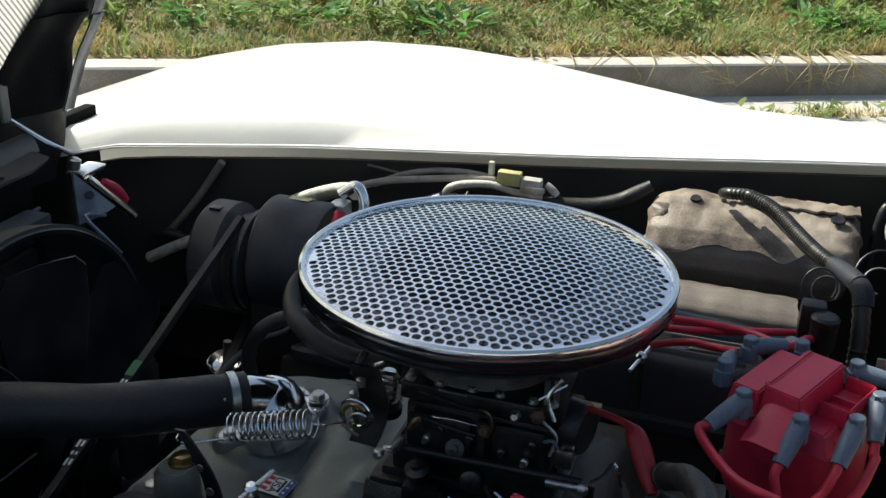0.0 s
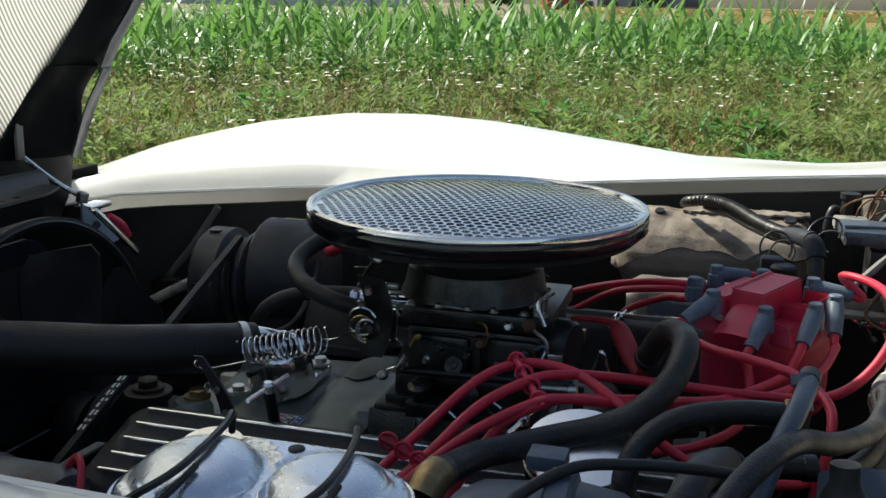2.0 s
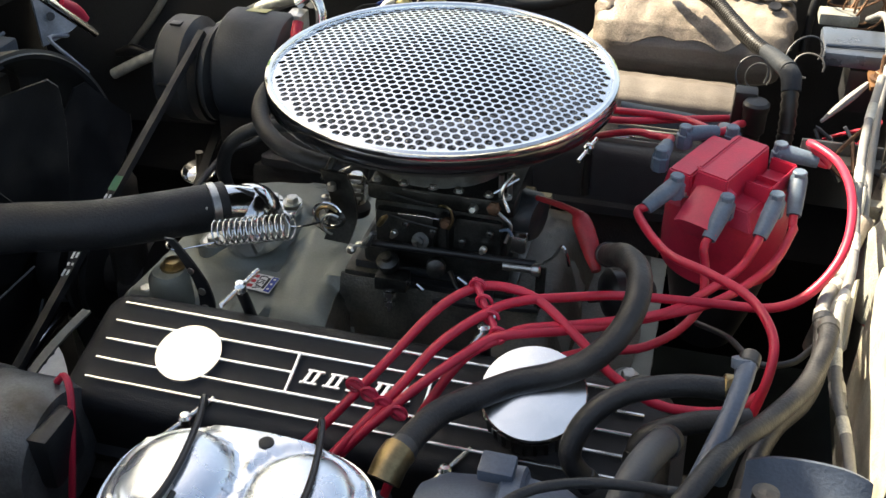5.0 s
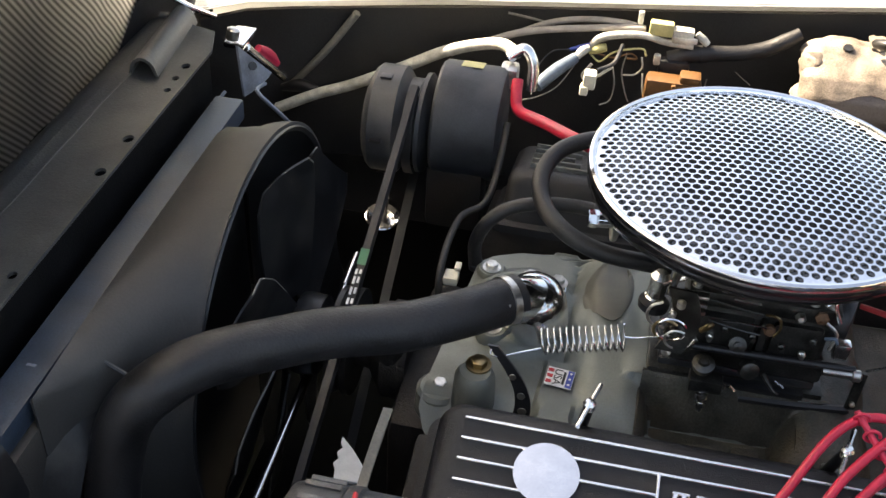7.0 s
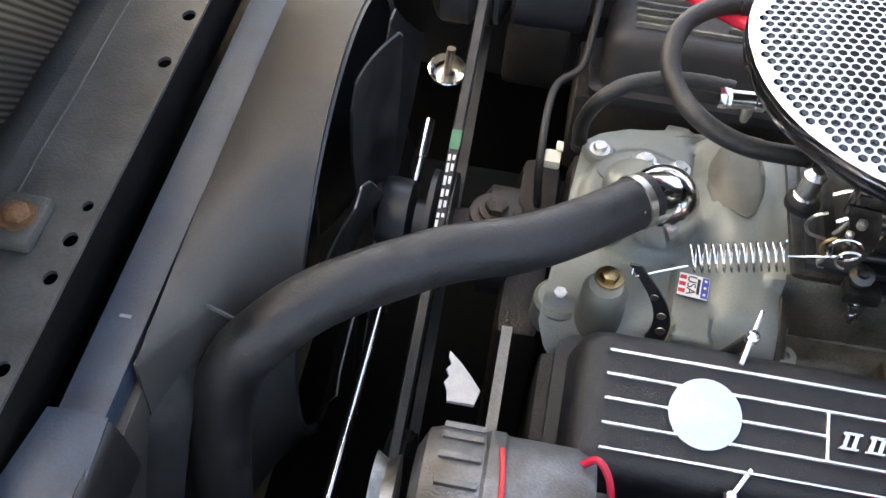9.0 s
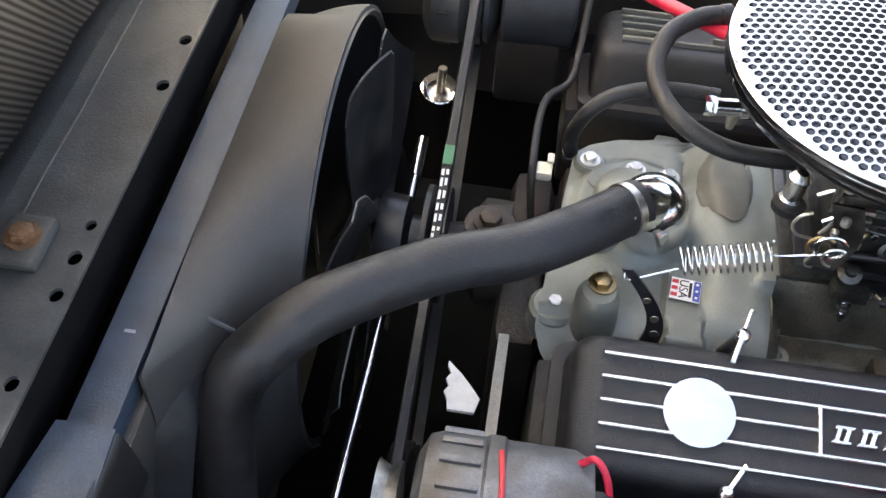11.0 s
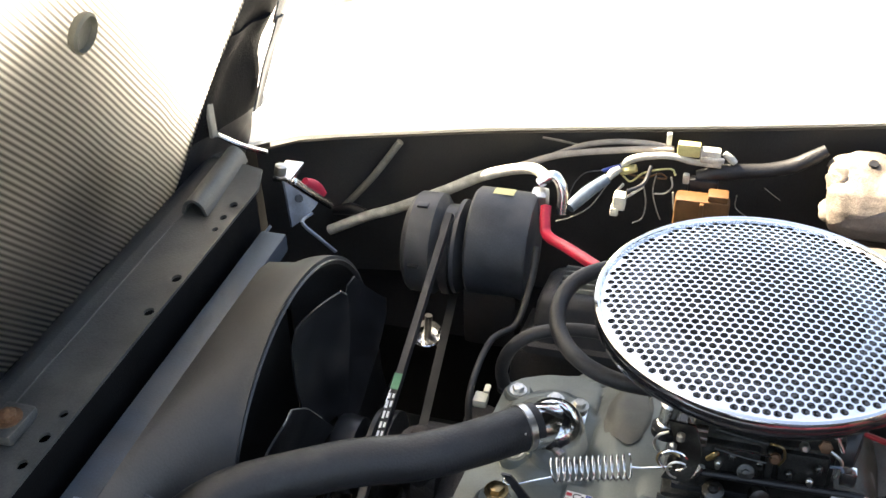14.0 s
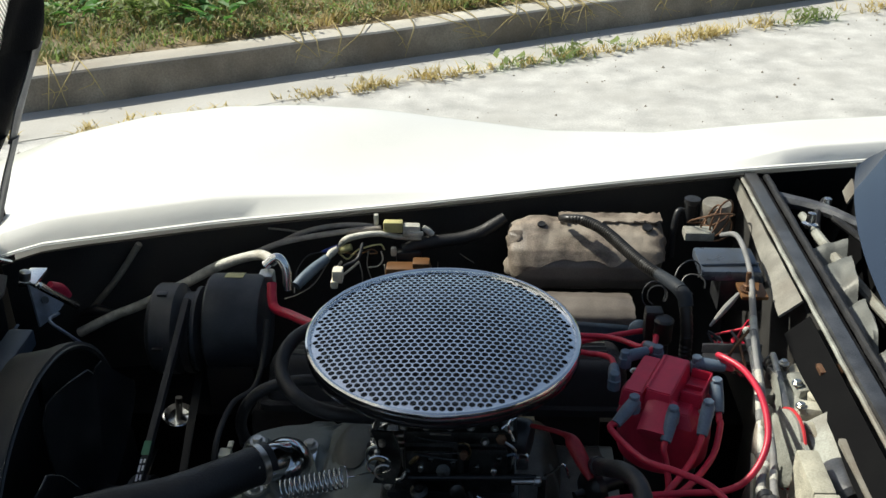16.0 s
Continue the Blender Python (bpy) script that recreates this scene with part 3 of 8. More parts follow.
def gutter_weeds():
    """Clumps that grow in the joint between the gutter and the road."""
    dry_clumps, green_clumps = Shape(), Shape()
    for s, o, h, n, dry in tuple((a_, b_, c_ * 0.72, d_, e_) for a_, b_, c_, d_, e_ in ((-1.4, -0.33, 0.06, 14, True), (-0.86, -0.33, 0.07, 12, True), (0.0, -0.34, 0.05, 9, True), (0.35, -0.33, 0.07, 14, True),
                            (0.62, -0.34, 0.08, 14, True), (1.05, -0.33, 0.08, 8, False), (1.22, -0.33, 0.06, 14, True), (1.40, -0.32, 0.09, 11, False), (1.60, -0.33, 0.06, 14, True), (0.80, -0.34, 0.06, 12, True), (1.92, -0.34, 0.05, 10, True), (0.18, -0.34, 0.05, 8, True), (-0.5, -0.34, 0.05, 10, True), (1.75, -0.34, 0.05, 6, False),
                            (2.05, -0.34, 0.07, 14, True), (2.35, -0.35, 0.09, 20, True), (2.7, -0.33, 0.08, 14, True), (3.0, -0.34, 0.10, 14, False),
                            (3.5, -0.34, 0.07, 12, True), (4.2, -0.34, 0.08, 14, False), (-2.0, -0.34, 0.05, 10, True))):
        rng = random.Random(int(s * 100) + 900)
        sh = dry_clumps if dry else green_clumps
        for _ in range(n):
            blades(rng, along(s + rng.gauss(0, 0.085), o + rng.gauss(0, 0.035), 0.008), 7, h, 0.004, 1.5, sh, segs=2)
            if not dry:
                q = along(s + rng.gauss(0, 0.08), o + rng.gauss(0, 0.03), 0.02 + h * rng.random() * 0.6)
                a = rng.uniform(0, 6.28)
                d = Vector((math.cos(a), math.sin(a), 0.4)) * 0.06
                e = Vector((-d.y, d.x, 0)).normalized() * 0.016
                sh.add([q, q + d * 0.5 + e, q + d, q + d * 0.5 - e], [(0, 1, 2, 3)])
    # dry runners that hang over the kerb's face
    runners = Shape()
    rng = random.Random(31)
    for s0 in (-0.9, 0.15, 0.72, 1.22, 1.55, 1.72, 2.3, 2.9):
        for k in range(rng.randint(4, 7)):
            s, d = s0 + rng.gauss(0, 0.10), rng.gauss(0, 0.11)
            z = rng.uniform(0.01, 0.11)
            path = [along(s, 0.20, 0.19), along(s + d * 0.3, 0.07, 0.178), along(s + d * 0.5, -0.006, 0.165), along(s + d * 0.8, -0.024, (z + 0.165) / 2 + 0.02), along(s + d * 1.3, -0.035 - 0.02 * rng.random(), z)]
            runners.tube(path, [0.0032, 0.003, 0.0028, 0.0024, 0.0012], 5, 3)
            if rng.random() < 0.7:
                q = Vector(path[3])
                runners.tube([q, q + Vector((rng.gauss(0, 0.04), -0.012, -0.02)), q + Vector((rng.gauss(0, 0.07), -0.02, -0.045))], [0.0022, 0.0018, 0.001], 5, 3)
    single("dry_runners", runners, STRAW, "dry straw-coloured runners hanging over the kerb", "weeds", kind="stuff")
    single("gutter_grass", dry_clumps, STRAW, "low dry grass clumps in the gutter joint", "grass", kind="stuff", flat=True)
    single("gutter_weeds", green_clumps, WEED, "green weed clumps in the gutter joint", "weeds", kind="stuff", flat=True)


gutter_weeds()


def corn():
    rng = random.Random(11)
    sh = Shape()
    for row in range(18):
        o = 4.4 + row * 0.66
        s = -9.0
        while s < 11.0:
            s += rng.uniform(0.075, 0.14)
            if (row > 3 and rng.random() < 0.35) or (row > 8 and rng.random() < 0.3):
                continue
            oo = o + rng.gauss(0, 0.07)
            z = field_height(s, oo)
            h = rng.uniform(0.80, 1.02) * (1.0 - 0.05 * max(0, s - 3))
            base = along(s, oo, z)
            tilt = Vector((rng.gauss(0, 0.05), rng.gauss(0, 0.05), 0))
            sh.add([base + Vector((-0.008, 0, 0)), base + Vector((0.008, 0, 0)), base + tilt + Vector((0.003, 0, h * 0.8)), base + tilt + Vector((-0.003, 0, h * 0.8))], [(0, 1, 2, 3)])
            for k in range(7 if row < 4 else 5):
                t = 0.18 + 0.8 * k / 7
                a = k * 2.6 + rng.uniform(0, 6.28)
                d = Vector((math.cos(a), math.sin(a), 0))
                e = Vector((-d.y, d.x, 0))
                ln = rng.uniform(0.34, 0.62) * (1.1 - 0.5 * abs(t - 0.5))
                w = rng.uniform(0.013, 0.026)
                q = base + tilt * t + Vector((0, 0, h * t * 0.8))
                steep = rng.uniform(1.2, 2.0) if t < 0.6 else rng.uniform(1.7, 2.7)
                v = []
                for i in range(5):
                    u = i / 4
                    c = q + d * ln * u * 0.62 + Vector((0, 0, ln * (steep * 0.55 * u - (0.75 * u * u if t < 0.8 else 0.4 * u * u))))
                    ww = w * (1 - u ** 2.2) + 0.001
                    v += [c - e * ww + Vector((0, 0, 0.006)), c + e * ww]
                sh.add(v, [(2 * i, 2 * i + 1, 2 * i + 3, 2 * i + 2) for i in range(4)])
    single("corn", sh, LEAF, "dense rows of young green corn plants", "corn", kind="stuff", angle=80)


corn()


def far_things():
    """Low buildings, a dry field and trees on the horizon."""
    def building(name, s, o, wide, deep, high, material, label, bays, roof=FAR_GREY):
        root = thing(name, along(s, o, 0), label, "building")
        m = Matrix.Translation(along(s, o, 0)) @ Matrix.Rotation(math.atan2(KERB_DIR.y, KERB_DIR.x), 4, 'Z')
        part("wall", Shape().box((0, 0, high / 2), (wide, deep, high), 0.05, m), material, root)
        part("roof", Shape().box((0, 0, high + 0.2), (wide + 0.6, deep + 0.6, 0.4), 0.1, m), roof, root)
        for i in range(bays):
            x = -wide / 2 + wide * (i + 0.5) / bays
            part("window", Shape().box((x, -deep / 2 - 0.03, high * 0.55), (wide / bays * 0.5, 0.12, high * 0.35), 0.02, m), FAR_GREY if material is not FAR_GREY else GLASS, root)

    building("warehouse", 8, 156, 39, 14, 5.0, FAR_WHITE, "long low white warehouse beyond the corn field", 9)
    building("warehouse", -34, 160, 36, 16, 5.4, FAR_WHITE, "white metal-clad warehouse beyond the corn field", 6)
    building("shed", 49, 148, 5.8, 5, 2.2, FAR_RED, "low red shed on the far field edge", 2)
    building("barn", 61.3, 147, 17, 8, 2.8, FAR_GREY, "low dark grey barn on the far field edge", 4, FAR_RED)
    rng = random.Random(5)
    for s, o, h in ((29.5, 128, 5.0), (33, 124, 3.2), (52.7, 122, 3.6), (38, 136, 3.0), (-14, 140, 5.0)):
        at = along(s, o, 0.17)
        root = thing("tree", at, "dark green leafy tree on the horizon", "tree", "trees on the horizon")
        part("trunk", Shape().tube([at, at + Vector((0.1, 0, h * 0.35)), at + Vector((0, 0.1, h * 0.8))], [0.25, 0.18, 0.05], 8, 3), IRON, root)
        sh = Shape()
        for _ in range(420):
            d = Vector((rng.gauss(0, 1), rng.gauss(0, 1), rng.gauss(0, 0.9)))
            d = d.normalized() * (rng.random() ** 0.4) * h * 0.36 * (1 + 0.25 * wobble(d.x * 2, d.y * 2 + s))
            c = at + Vector((0, 0, h * 0.62)) + d
            a, b = Vector((rng.gauss(0, 1), rng.gauss(0, 1), rng.gauss(0, 1))).normalized() * 0.4, Vector((rng.gauss(0, 1), rng.gauss(0, 1), rng.gauss(0, 1))).normalized() * 0.4
            sh.add([c - a, c + b, c + a, c - b], [(0, 1, 2, 3)])
        part("crown", sh, FAR_GREEN, root, flat=True)
    sh = Shape()
    for _ in range(9000):
        s, o = rng.uniform(-10, 90), rng.uniform(22, 110)
        if s < 0.36 * o:
            continue
        c = along(s, o, field_height(s, o))
        h = rng.uniform(0.3, 0.75)
        a = rng.uniform(0, 6.28)
        d = Vector((math.cos(a), math.sin(a), 0)) * 0.25
        sh.add([c - d, c + d, c + d * 1.2 + Vector((0, 0, h)), c - d * 1.2 + Vector((0, 0, h))], [(0, 1, 2, 3)])
    single("far_field", sh, STRAW, "tall straw-brown meadow past the corn", "meadow", kind="stuff", flat=True)


far_things()


# ---- the car's shell ----
def curve(xs, ys):
    return lambda x: float(np.interp(x, xs, ys))


edge_y = curve([-1.7, -1.1, -0.85, -0.7, -0.4, 0.0, 0.3, 0.55, 0.7, 1.1], [0.30, 0.36, 0.41, 0.455, 0.506, 0.559, 0.600, 0.633, 0.65, 0.68])
edge_z = curve([-1.7, -1.1, -0.85, -0.7, -0.4, 0.0, 0.3, 0.55, 0.7, 1.1], [0.52, 0.68, 0.755, 0.790, 0.813, 0.836, 0.857, 0.872, 0.878, 0.90])
ridge_z = curve([-1.7, -1.3, -1.07, -0.8, -0.62, -0.45, -0.3, -0.15, 0.05, 0.2, 0.42, 0.7, 1.1], [0.45, 0.62, 0.72, 0.825, 0.87, 0.893, 0.898, 0.890, 0.866, 0.848, 0.846, 0.875, 0.90])
CAR = thing("car", (0, 0, 0), "white fibreglass sports car with its hood tilted open", "car")


def fender(sign):
    def fn(u, v):
        x = -1.75 + 2.85 * u
        yi, zi, zr = edge_y(x), edge_z(x), ridge_z(x)
        if v < 0.08:                      # the lip that hangs into the bay
            t = v / 0.08
            y, z = yi + 0.005 * (1 - t), zi - 0.0015 * (1 - t) - 0.0015
        elif v < 0.16:                    # its rounded edge
            t = (v - 0.08) / 0.08
            y, z = yi + 0.012 * t, zi - 0.0015 * (1 - t) ** 2
        elif v < 0.62:
            t = (v - 0.16) / 0.46
            y = yi + 0.012 + (0.87 - yi - 0.012) * t
            k = max(0.0, (t - 0.06) / 0.94)
            z = zi + (zr - zi) * (k * k * (3 - 2 * k))
            z += (0.036 * min(1.0, max(0.0, (0.05 - x) / 0.45)) + 0.028 * min(1.0, max(0.0, (x - 0.47) / 0.16))) * min(1.0, t / 0.05) * (1 - k)
        else:
            t = (v - 0.62) / 0.38
            a = t * math.pi / 2
            y, z = 0.87 + 0.085 * math.sin(a), zr - (0.10 * (1 - math.cos(a)) + 0.35 * t ** 3)
        if sign < 0:                      # the near fender lies a little lower and further out at the nose
            q = max(0.0, min(1.0, (-0.40 - x) / 0.25))
            y += 0.10 * q * (1 - min(1.0, v / 0.6))
        return (x, sign * y, z)
    sh = Shape()
    sh.sheet(fn if sign > 0 else (lambda u, v: fn(1 - u, v)), 70, 50, 0.003)
    part("fender", sh, WHITE_PAINT, CAR, angle=60)
    # inner splash panel
    sp = Shape()
    sp.sheet(lambda u, v: (-0.78 + 1.36 * u, sign * (edge_y(-0.78 + 1.36 * u) + 0.045 + 0.02 * v), edge_z(-0.78 + 1.36 * u) - 0.03 - 0.5 * v), 20, 6, 0.008)
    part("splash_panel", sp, DUST_BLACK, CAR)


fender(1)
fender(-1)


GROMMET = (-0.062, 1.18)


def hood():
    H0, LEN = 0.80, 1.09

    def at(y, h, off):
        """y across, h up, off towards the engine."""
        n = Vector((0.9647, 0, -0.2634))
        return Vector((-0.80 + 0.273 * (h - H0), y, h)) + n * off

    half = curve([0.70, 0.85, 0.95, 1.0, 1.05, 1.1, 1.15, 1.3, 1.65, 1.9], [0.400, 0.412, 0.426, 0.452, 0.472, 0.508, 0.532, 0.575, 0.600, 0.560])
    pad = lambda h: min(half(h) - 0.070, 0.19 + 0.72 * (h - H0))
    skin = Shape()
    skin.sheet(lambda u, v: at((2 * u - 1) * (half(H0 - 0.06 + LEN * v) - 0.028), H0 - 0.06 + LEN * v, -0.055 - 0.03 * (1 - (2 * u - 1) ** 2)), 24, 24)
    panel = part("hood", skin, HOOD_SKIN, CAR, "white fibreglass hood raised on its front hinges", angle=60)
    # added unseen sheet that blocks sunlight from the pad's lower part
    brace = Shape()
    brace.sheet(lambda u, v: at(-0.40 + 0.40 * u + u * min(half(H0 - 0.05 + 0.47 * v) - 0.03, 0.30 - 0.95 * (0.47 * v - 0.10)), H0 - 0.05 + 0.47 * v, -0.022 - 0.006 * v), 12, 12, 0.006)
    part("pad_light_stop", brace, TORN, panel)
    rng = random.Random(3)
    # moulded rim along both sides, in lapped lengths
    for sgn in (-1, 1):
        h = H0 - 0.05
        k = 0
        while h < H0 + 0.98:
            ln = rng.uniform(0.09, 0.16)
            tear = rng.uniform(-0.006, 0.012)
            a, b = h, h + ln
            sh = Shape()
            st = 0.004 * (k % 2)
            sh.sheet(lambda u, v: at(sgn * (pad(a + (b - a) * v) - 0.01 + 0.016 * wobble((a + (b - a) * v), 3, 11.0) * (1 - u) + (half(a + (b - a) * v) + 0.002 + u * (tear + 0.016 * wobble((a + (b - a) * v) * 2.3, k, 9.0)) - pad(a + (b - a) * v) + 0.012) * u),
                                     a + (b - a) * v, (0.010 + st + 0.030 * u * u * (3 - 2 * u) + 0.016 * wobble(sgn * u * 2.2, (a + (b - a) * v) * 13, 1.0))), 12, 10, 0.01)
            part("hood_rim", sh, TORN if k % 4 else RUBBER, panel)
            if k in (1, 2):
                du = Shape()
                du.sheet(lambda u, v: at(sgn * (half(a + (b - a) * v) + 0.003 - 0.022 * (1 - u)), a + (b - a) * v, 0.046 + st + 0.004 * u + 0.004 * wobble(u * 3, (a + (b - a) * v) * 14)), 4, 6, 0.003)
                part("rim_patch", du, STEEL_BLUE, panel)
            h = b - 0.008
            k += 1
    ins = Shape()
    ins.sheet(lambda u, v: at((2 * u - 1) * (pad(H0 + 0.02 + 0.96 * v) + 0.003), H0 + 0.02 + 0.96 * v,
                              0.006 + 0.010 * noise.noise(Vector((u * 5, v * 6, 1))) + 0.012), 60, 60)
    part("insulation_pad", ins, INSULATION, panel, "dark ribbed woven insulation pad")
    # round grommet in the pad
    p = at(GROMMET[0], GROMMET[1], 0.026)
    g = Shape().disc(p, (0.9647, 0, -0.2634), [(0.0, -0.004), (0.020, -0.004), (0.022, 0.0), (0.022, 0.004), (0.019, 0.006), (0.018, 0.0), (0.0, -0.001)], 24)
    part("grommet", g, DULL_BROWN, panel)
    return panel


hood()


def holed_plate(outline, holes, z, thick, n=14):
    """A flat plate with round holes through it, edges down."""
    b = bmesh.new()
    loops = [outline] + [[(cx + r * math.cos(2 * math.pi * i / n), cy + 1.25 * r * math.sin(2 * math.pi * i / n)) for i in range(n)] for cx, cy, r in holes]
    edges = []
    for lp in loops:
        vs = [b.verts.new((x, y, 0)) for x, y in lp]
        edges += [b.edges.new((vs[i], vs[(i + 1) % len(vs)])) for i in range(len(vs))]
    bmesh.ops.triangle_fill(b, use_beauty=True, edges=edges)
    bmesh.ops.recalc_face_normals(b, faces=b.faces[:])
    if b.faces[:] and b.faces[0].normal.z < 0 if b.faces[:] else False:
        bmesh.ops.reverse_faces(b, faces=b.faces[:])
    r = bmesh.ops.extrude_face_region(b, geom=b.faces[:])
    for v in [g for g in r["geom"] if isinstance(g, bmesh.types.BMVert)]:
        v.co.z -= thick
    bmesh.ops.recalc_face_normals(b, faces=b.faces[:])
    for v in b.verts:
        v.co.z += z
    return Shape().bm(b)


def front_structure():
    sup = part("core_support", holed_plate([(-0.742, -0.66), (-0.652, -0.66), (-0.652, 0.22), (-0.668, 0.27), (-0.742, 0.29)],
                                           [(-0.664, -0.318, 0.0055), (-0.664, -0.28, 0.006), (-0.664, -0.245, 0.0045), (-0.663, -0.068, 0.0062), (-0.663, 0.0, 0.0062),
                                            (-0.665, 0.111, 0.004), (-0.667, 0.14, 0.0045), (-0.667, 0.172, 0.0055), (-0.664, -0.40, 0.0055), (-0.664, -0.48, 0.0055)],
                                           0.834, 0.004), SUPPORT, CAR, "dark grey radiator support with bolt holes")
    sh = Shape()
    sh.sheet(lambda u, v: (-0.742 - 0.05 * v, -0.66 + 0.95 * u, 0.834 - 0.035 * v * v - 0.0), 30, 4, 0.004)
    part("front_flange", sh, SUPPORT, sup)
    part("rear_flange", Shape().box((-0.6535, -0.22, 0.80), (0.003, 0.86, 0.062), 0.001), SHADE_BLACK, sup)
    part("weld_seam", Shape().tube([(-0.722 + 0.004 * wobble(y, 1, 9), y, 0.835) for y in np.linspace(-0.62, 0.26, 26)], 0.0011, 6, 2), SUPPORT, sup)
    # hood stops
    for at in ((-0.704, -0.277),):
        s = Shape().box((at[0], at[1], 0.841), (0.036, 0.05, 0.014), 0.005)
        stop = part("hood_stop", s, SUPPORT, sup)
        part("stop_bolt", Shape().bolt((at[0], at[1], 0.848), (0, 0, 1), 0.010, 0.008), COPPER, stop)
    rb = Shape().sheet(lambda u, v: (-0.706 + 0.030 * (v - 0.5) - 0.015 * u, 0.135 + 0.16 * u, 0.834 + 0.020 * math.sin(v * math.pi) ** 0.5 - 0.006 * u), 10, 8, 0.004)
    part("rubber_bumper", rb, SUPPORT, sup)
    # hood hinge: a plate on the hood and the arm down to the support
    part("hinge_plate", Shape().box((-0.750, 0.294, 0.892), (0.006, 0.016, 0.055), 0.002), BOX_GREY, CAR, "pale steel hinge plate")
    arm = Shape().tube([(-0.745, 0.294, 0.868), (-0.728, 0.338, 0.828), (-0.712, 0.375, 0.800)], 0.0042, 8, 4)
    part("hinge_arm", arm, POLISHED, CAR, "bright worn hinge arm")
    part("hinge_tab", Shape().box((-0.735, 0.285, 0.838), (0.030, 0.012, 0.004), 0.001), POLISHED, CAR)
    # lower front panel, closes the bay; its near-black colour stands for shade
    part("front_panel", Shape().box((-0.80, 0, 0.545), (0.02, 1.1, 0.55), 0.004), SHADE_BLACK, CAR)
    # added black boxes that keep sun out of the gaps beside the heads
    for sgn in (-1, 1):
        part("shade_filler_rail", Shape().box((-0.12, sgn * 0.46, 0.40), (1.30, 0.17, 0.20), 0.02), SHADE_BLACK, CAR)
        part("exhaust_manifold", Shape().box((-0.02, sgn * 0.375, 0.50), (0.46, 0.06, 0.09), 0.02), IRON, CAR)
    # floor blacked out to stand for the unlit depth
    part("bay_floor", Shape().box((-0.12, 0, 0.20), (1.36, 1.3, 0.02), 0.004), SHADE_BLACK, CAR)


front_structure()


def rear_structure():
    # near-black sheet that fills in the shade below the fender's rear end
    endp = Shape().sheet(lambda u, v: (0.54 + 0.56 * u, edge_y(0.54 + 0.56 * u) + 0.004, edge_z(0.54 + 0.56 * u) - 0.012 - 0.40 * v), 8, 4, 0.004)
    part("cowl_end_panel", endp, SHADE_BLACK, CAR)
    fw = part("firewall", Shape().box((0.545, 0, 0.53), (0.02, 1.30, 0.60), 0.004), DUST_BLACK, CAR, "dusty dark firewall panel")
    ch = Shape()
    ch.box((0.5455, -0.01, 0.856), (0.021, 1.29, 0.018), 0.0015)
    part("seal_step", Shape().box((0.5605, -0.01, 0.850), (0.010, 1.29, 0.012), 0.001), RUBBER, fw)
    part("seal_ridge", Shape().tube([(0.531 + 0.001 * wobble(y, 0, 30), y, 0.856 + 0.002 * wobble(y, 2, 25)) for y in np.linspace(-0.64, 0.63, 50)], 0.0035, 6, 1), PALE_GREY, fw)
    part("cowl_seal", ch, STEEL_BLUE, fw, "weathered grey hood seal channel on the cowl")
    part("seal_rubber", Shape().tube([(0.571, y, 0.862 + 0.002 * wobble(y, 0, 20)) for y in np.linspace(-0.64, 0.62, 30)], 0.006, 8, 2), RUBBER, fw)
    lip = Shape()
    lip.sheet(lambda u, v: (0.530 - (0.005 + 0.026 * u ** 1.5) * v, 0.645 - 0.44 * u, 0.846 - 0.018 * v - 0.010 * u * v + 0.002 * wobble(u * 8, v)), 24, 4, 0.004)
    part("cowl_flange", lip, BOX_GREY, fw, "pale dusty steel flange")
    # black strip painted for the shadowed gap between wiper motor and seal
    lip2 = Shape()
    lip2.sheet(lambda u, v: (0.528 - (0.03 + 0.01 * wobble(u * 5, 1)) * v, 0.16 - 0.80 * u, 0.846 - 0.03 * v), 30, 3, 0.004)
    part("cowl_flange", lip2, SHADE_BLACK, fw)
    for y0, y1, w in ((-0.03, -0.13, 0.045), (-0.22, -0.34, 0.04)):
        part("firewall_plate", Shape().sheet(lambda u, v: (0.520 - w * v, y0 + (y1 - y0) * u, 0.832 - 0.03 * v - 0.01 * u), 4, 4, 0.004), PALE_GREY, fw)
    # trough colour holds the shade that its depth alone doesn't give
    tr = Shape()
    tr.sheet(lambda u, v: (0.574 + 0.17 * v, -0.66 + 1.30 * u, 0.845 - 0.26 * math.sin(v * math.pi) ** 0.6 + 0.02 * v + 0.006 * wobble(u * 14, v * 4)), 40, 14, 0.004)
    trough = part("cowl_trough", tr, SHADE_BLACK, CAR, "wiper trough painted near-black for its deep shade")
    part("wiper_arm", Shape().tube([(0.587, 0.580, 0.838), (0.659, 0.518, 0.842), (0.723, 0.359, 0.860)], [0.013, 0.011, 0.005], 8, 4), STEEL_BLUE, trough)
    part("wiper_arm", Shape().tube([(0.625, 0.42, 0.80), (0.63, 0.50, 0.83), (0.66, 0.56, 0.845)], [0.006, 0.008, 0.006], 8, 4), BLACK_PAINT, trough)
    part("wiper_rod", Shape().tube([(0.612, 0.52, 0.835), (0.632, 0.36, 0.825), (0.66, 0.16, 0.82)], [0.007, 0.009, 0.007], 8, 5), PALE_GREY, trough)
    part("wiper_rod", Shape().tube([(0.66, 0.50, 0.84), (0.69, 0.40, 0.835), (0.70, 0.24, 0.83)], 0.007, 8, 5), BLACK_PAINT, trough)
    foot = lambda y: 0.618 + 0.112 * (y / 0.62) ** 2
    part("trough_plate", Shape().sheet(lambda u, v: (0.586 + (foot(0.40 - 0.36 * u) - 0.600) * v, 0.40 - 0.36 * u, 0.828 + 0.024 * v + 0.006 * wobble(u * 9, v * 3) - 0.030 * max(0, math.sin(u * 17)) ** 3), 50, 8, 0.003), FLANGE, trough, "dusty pale cowl plate")
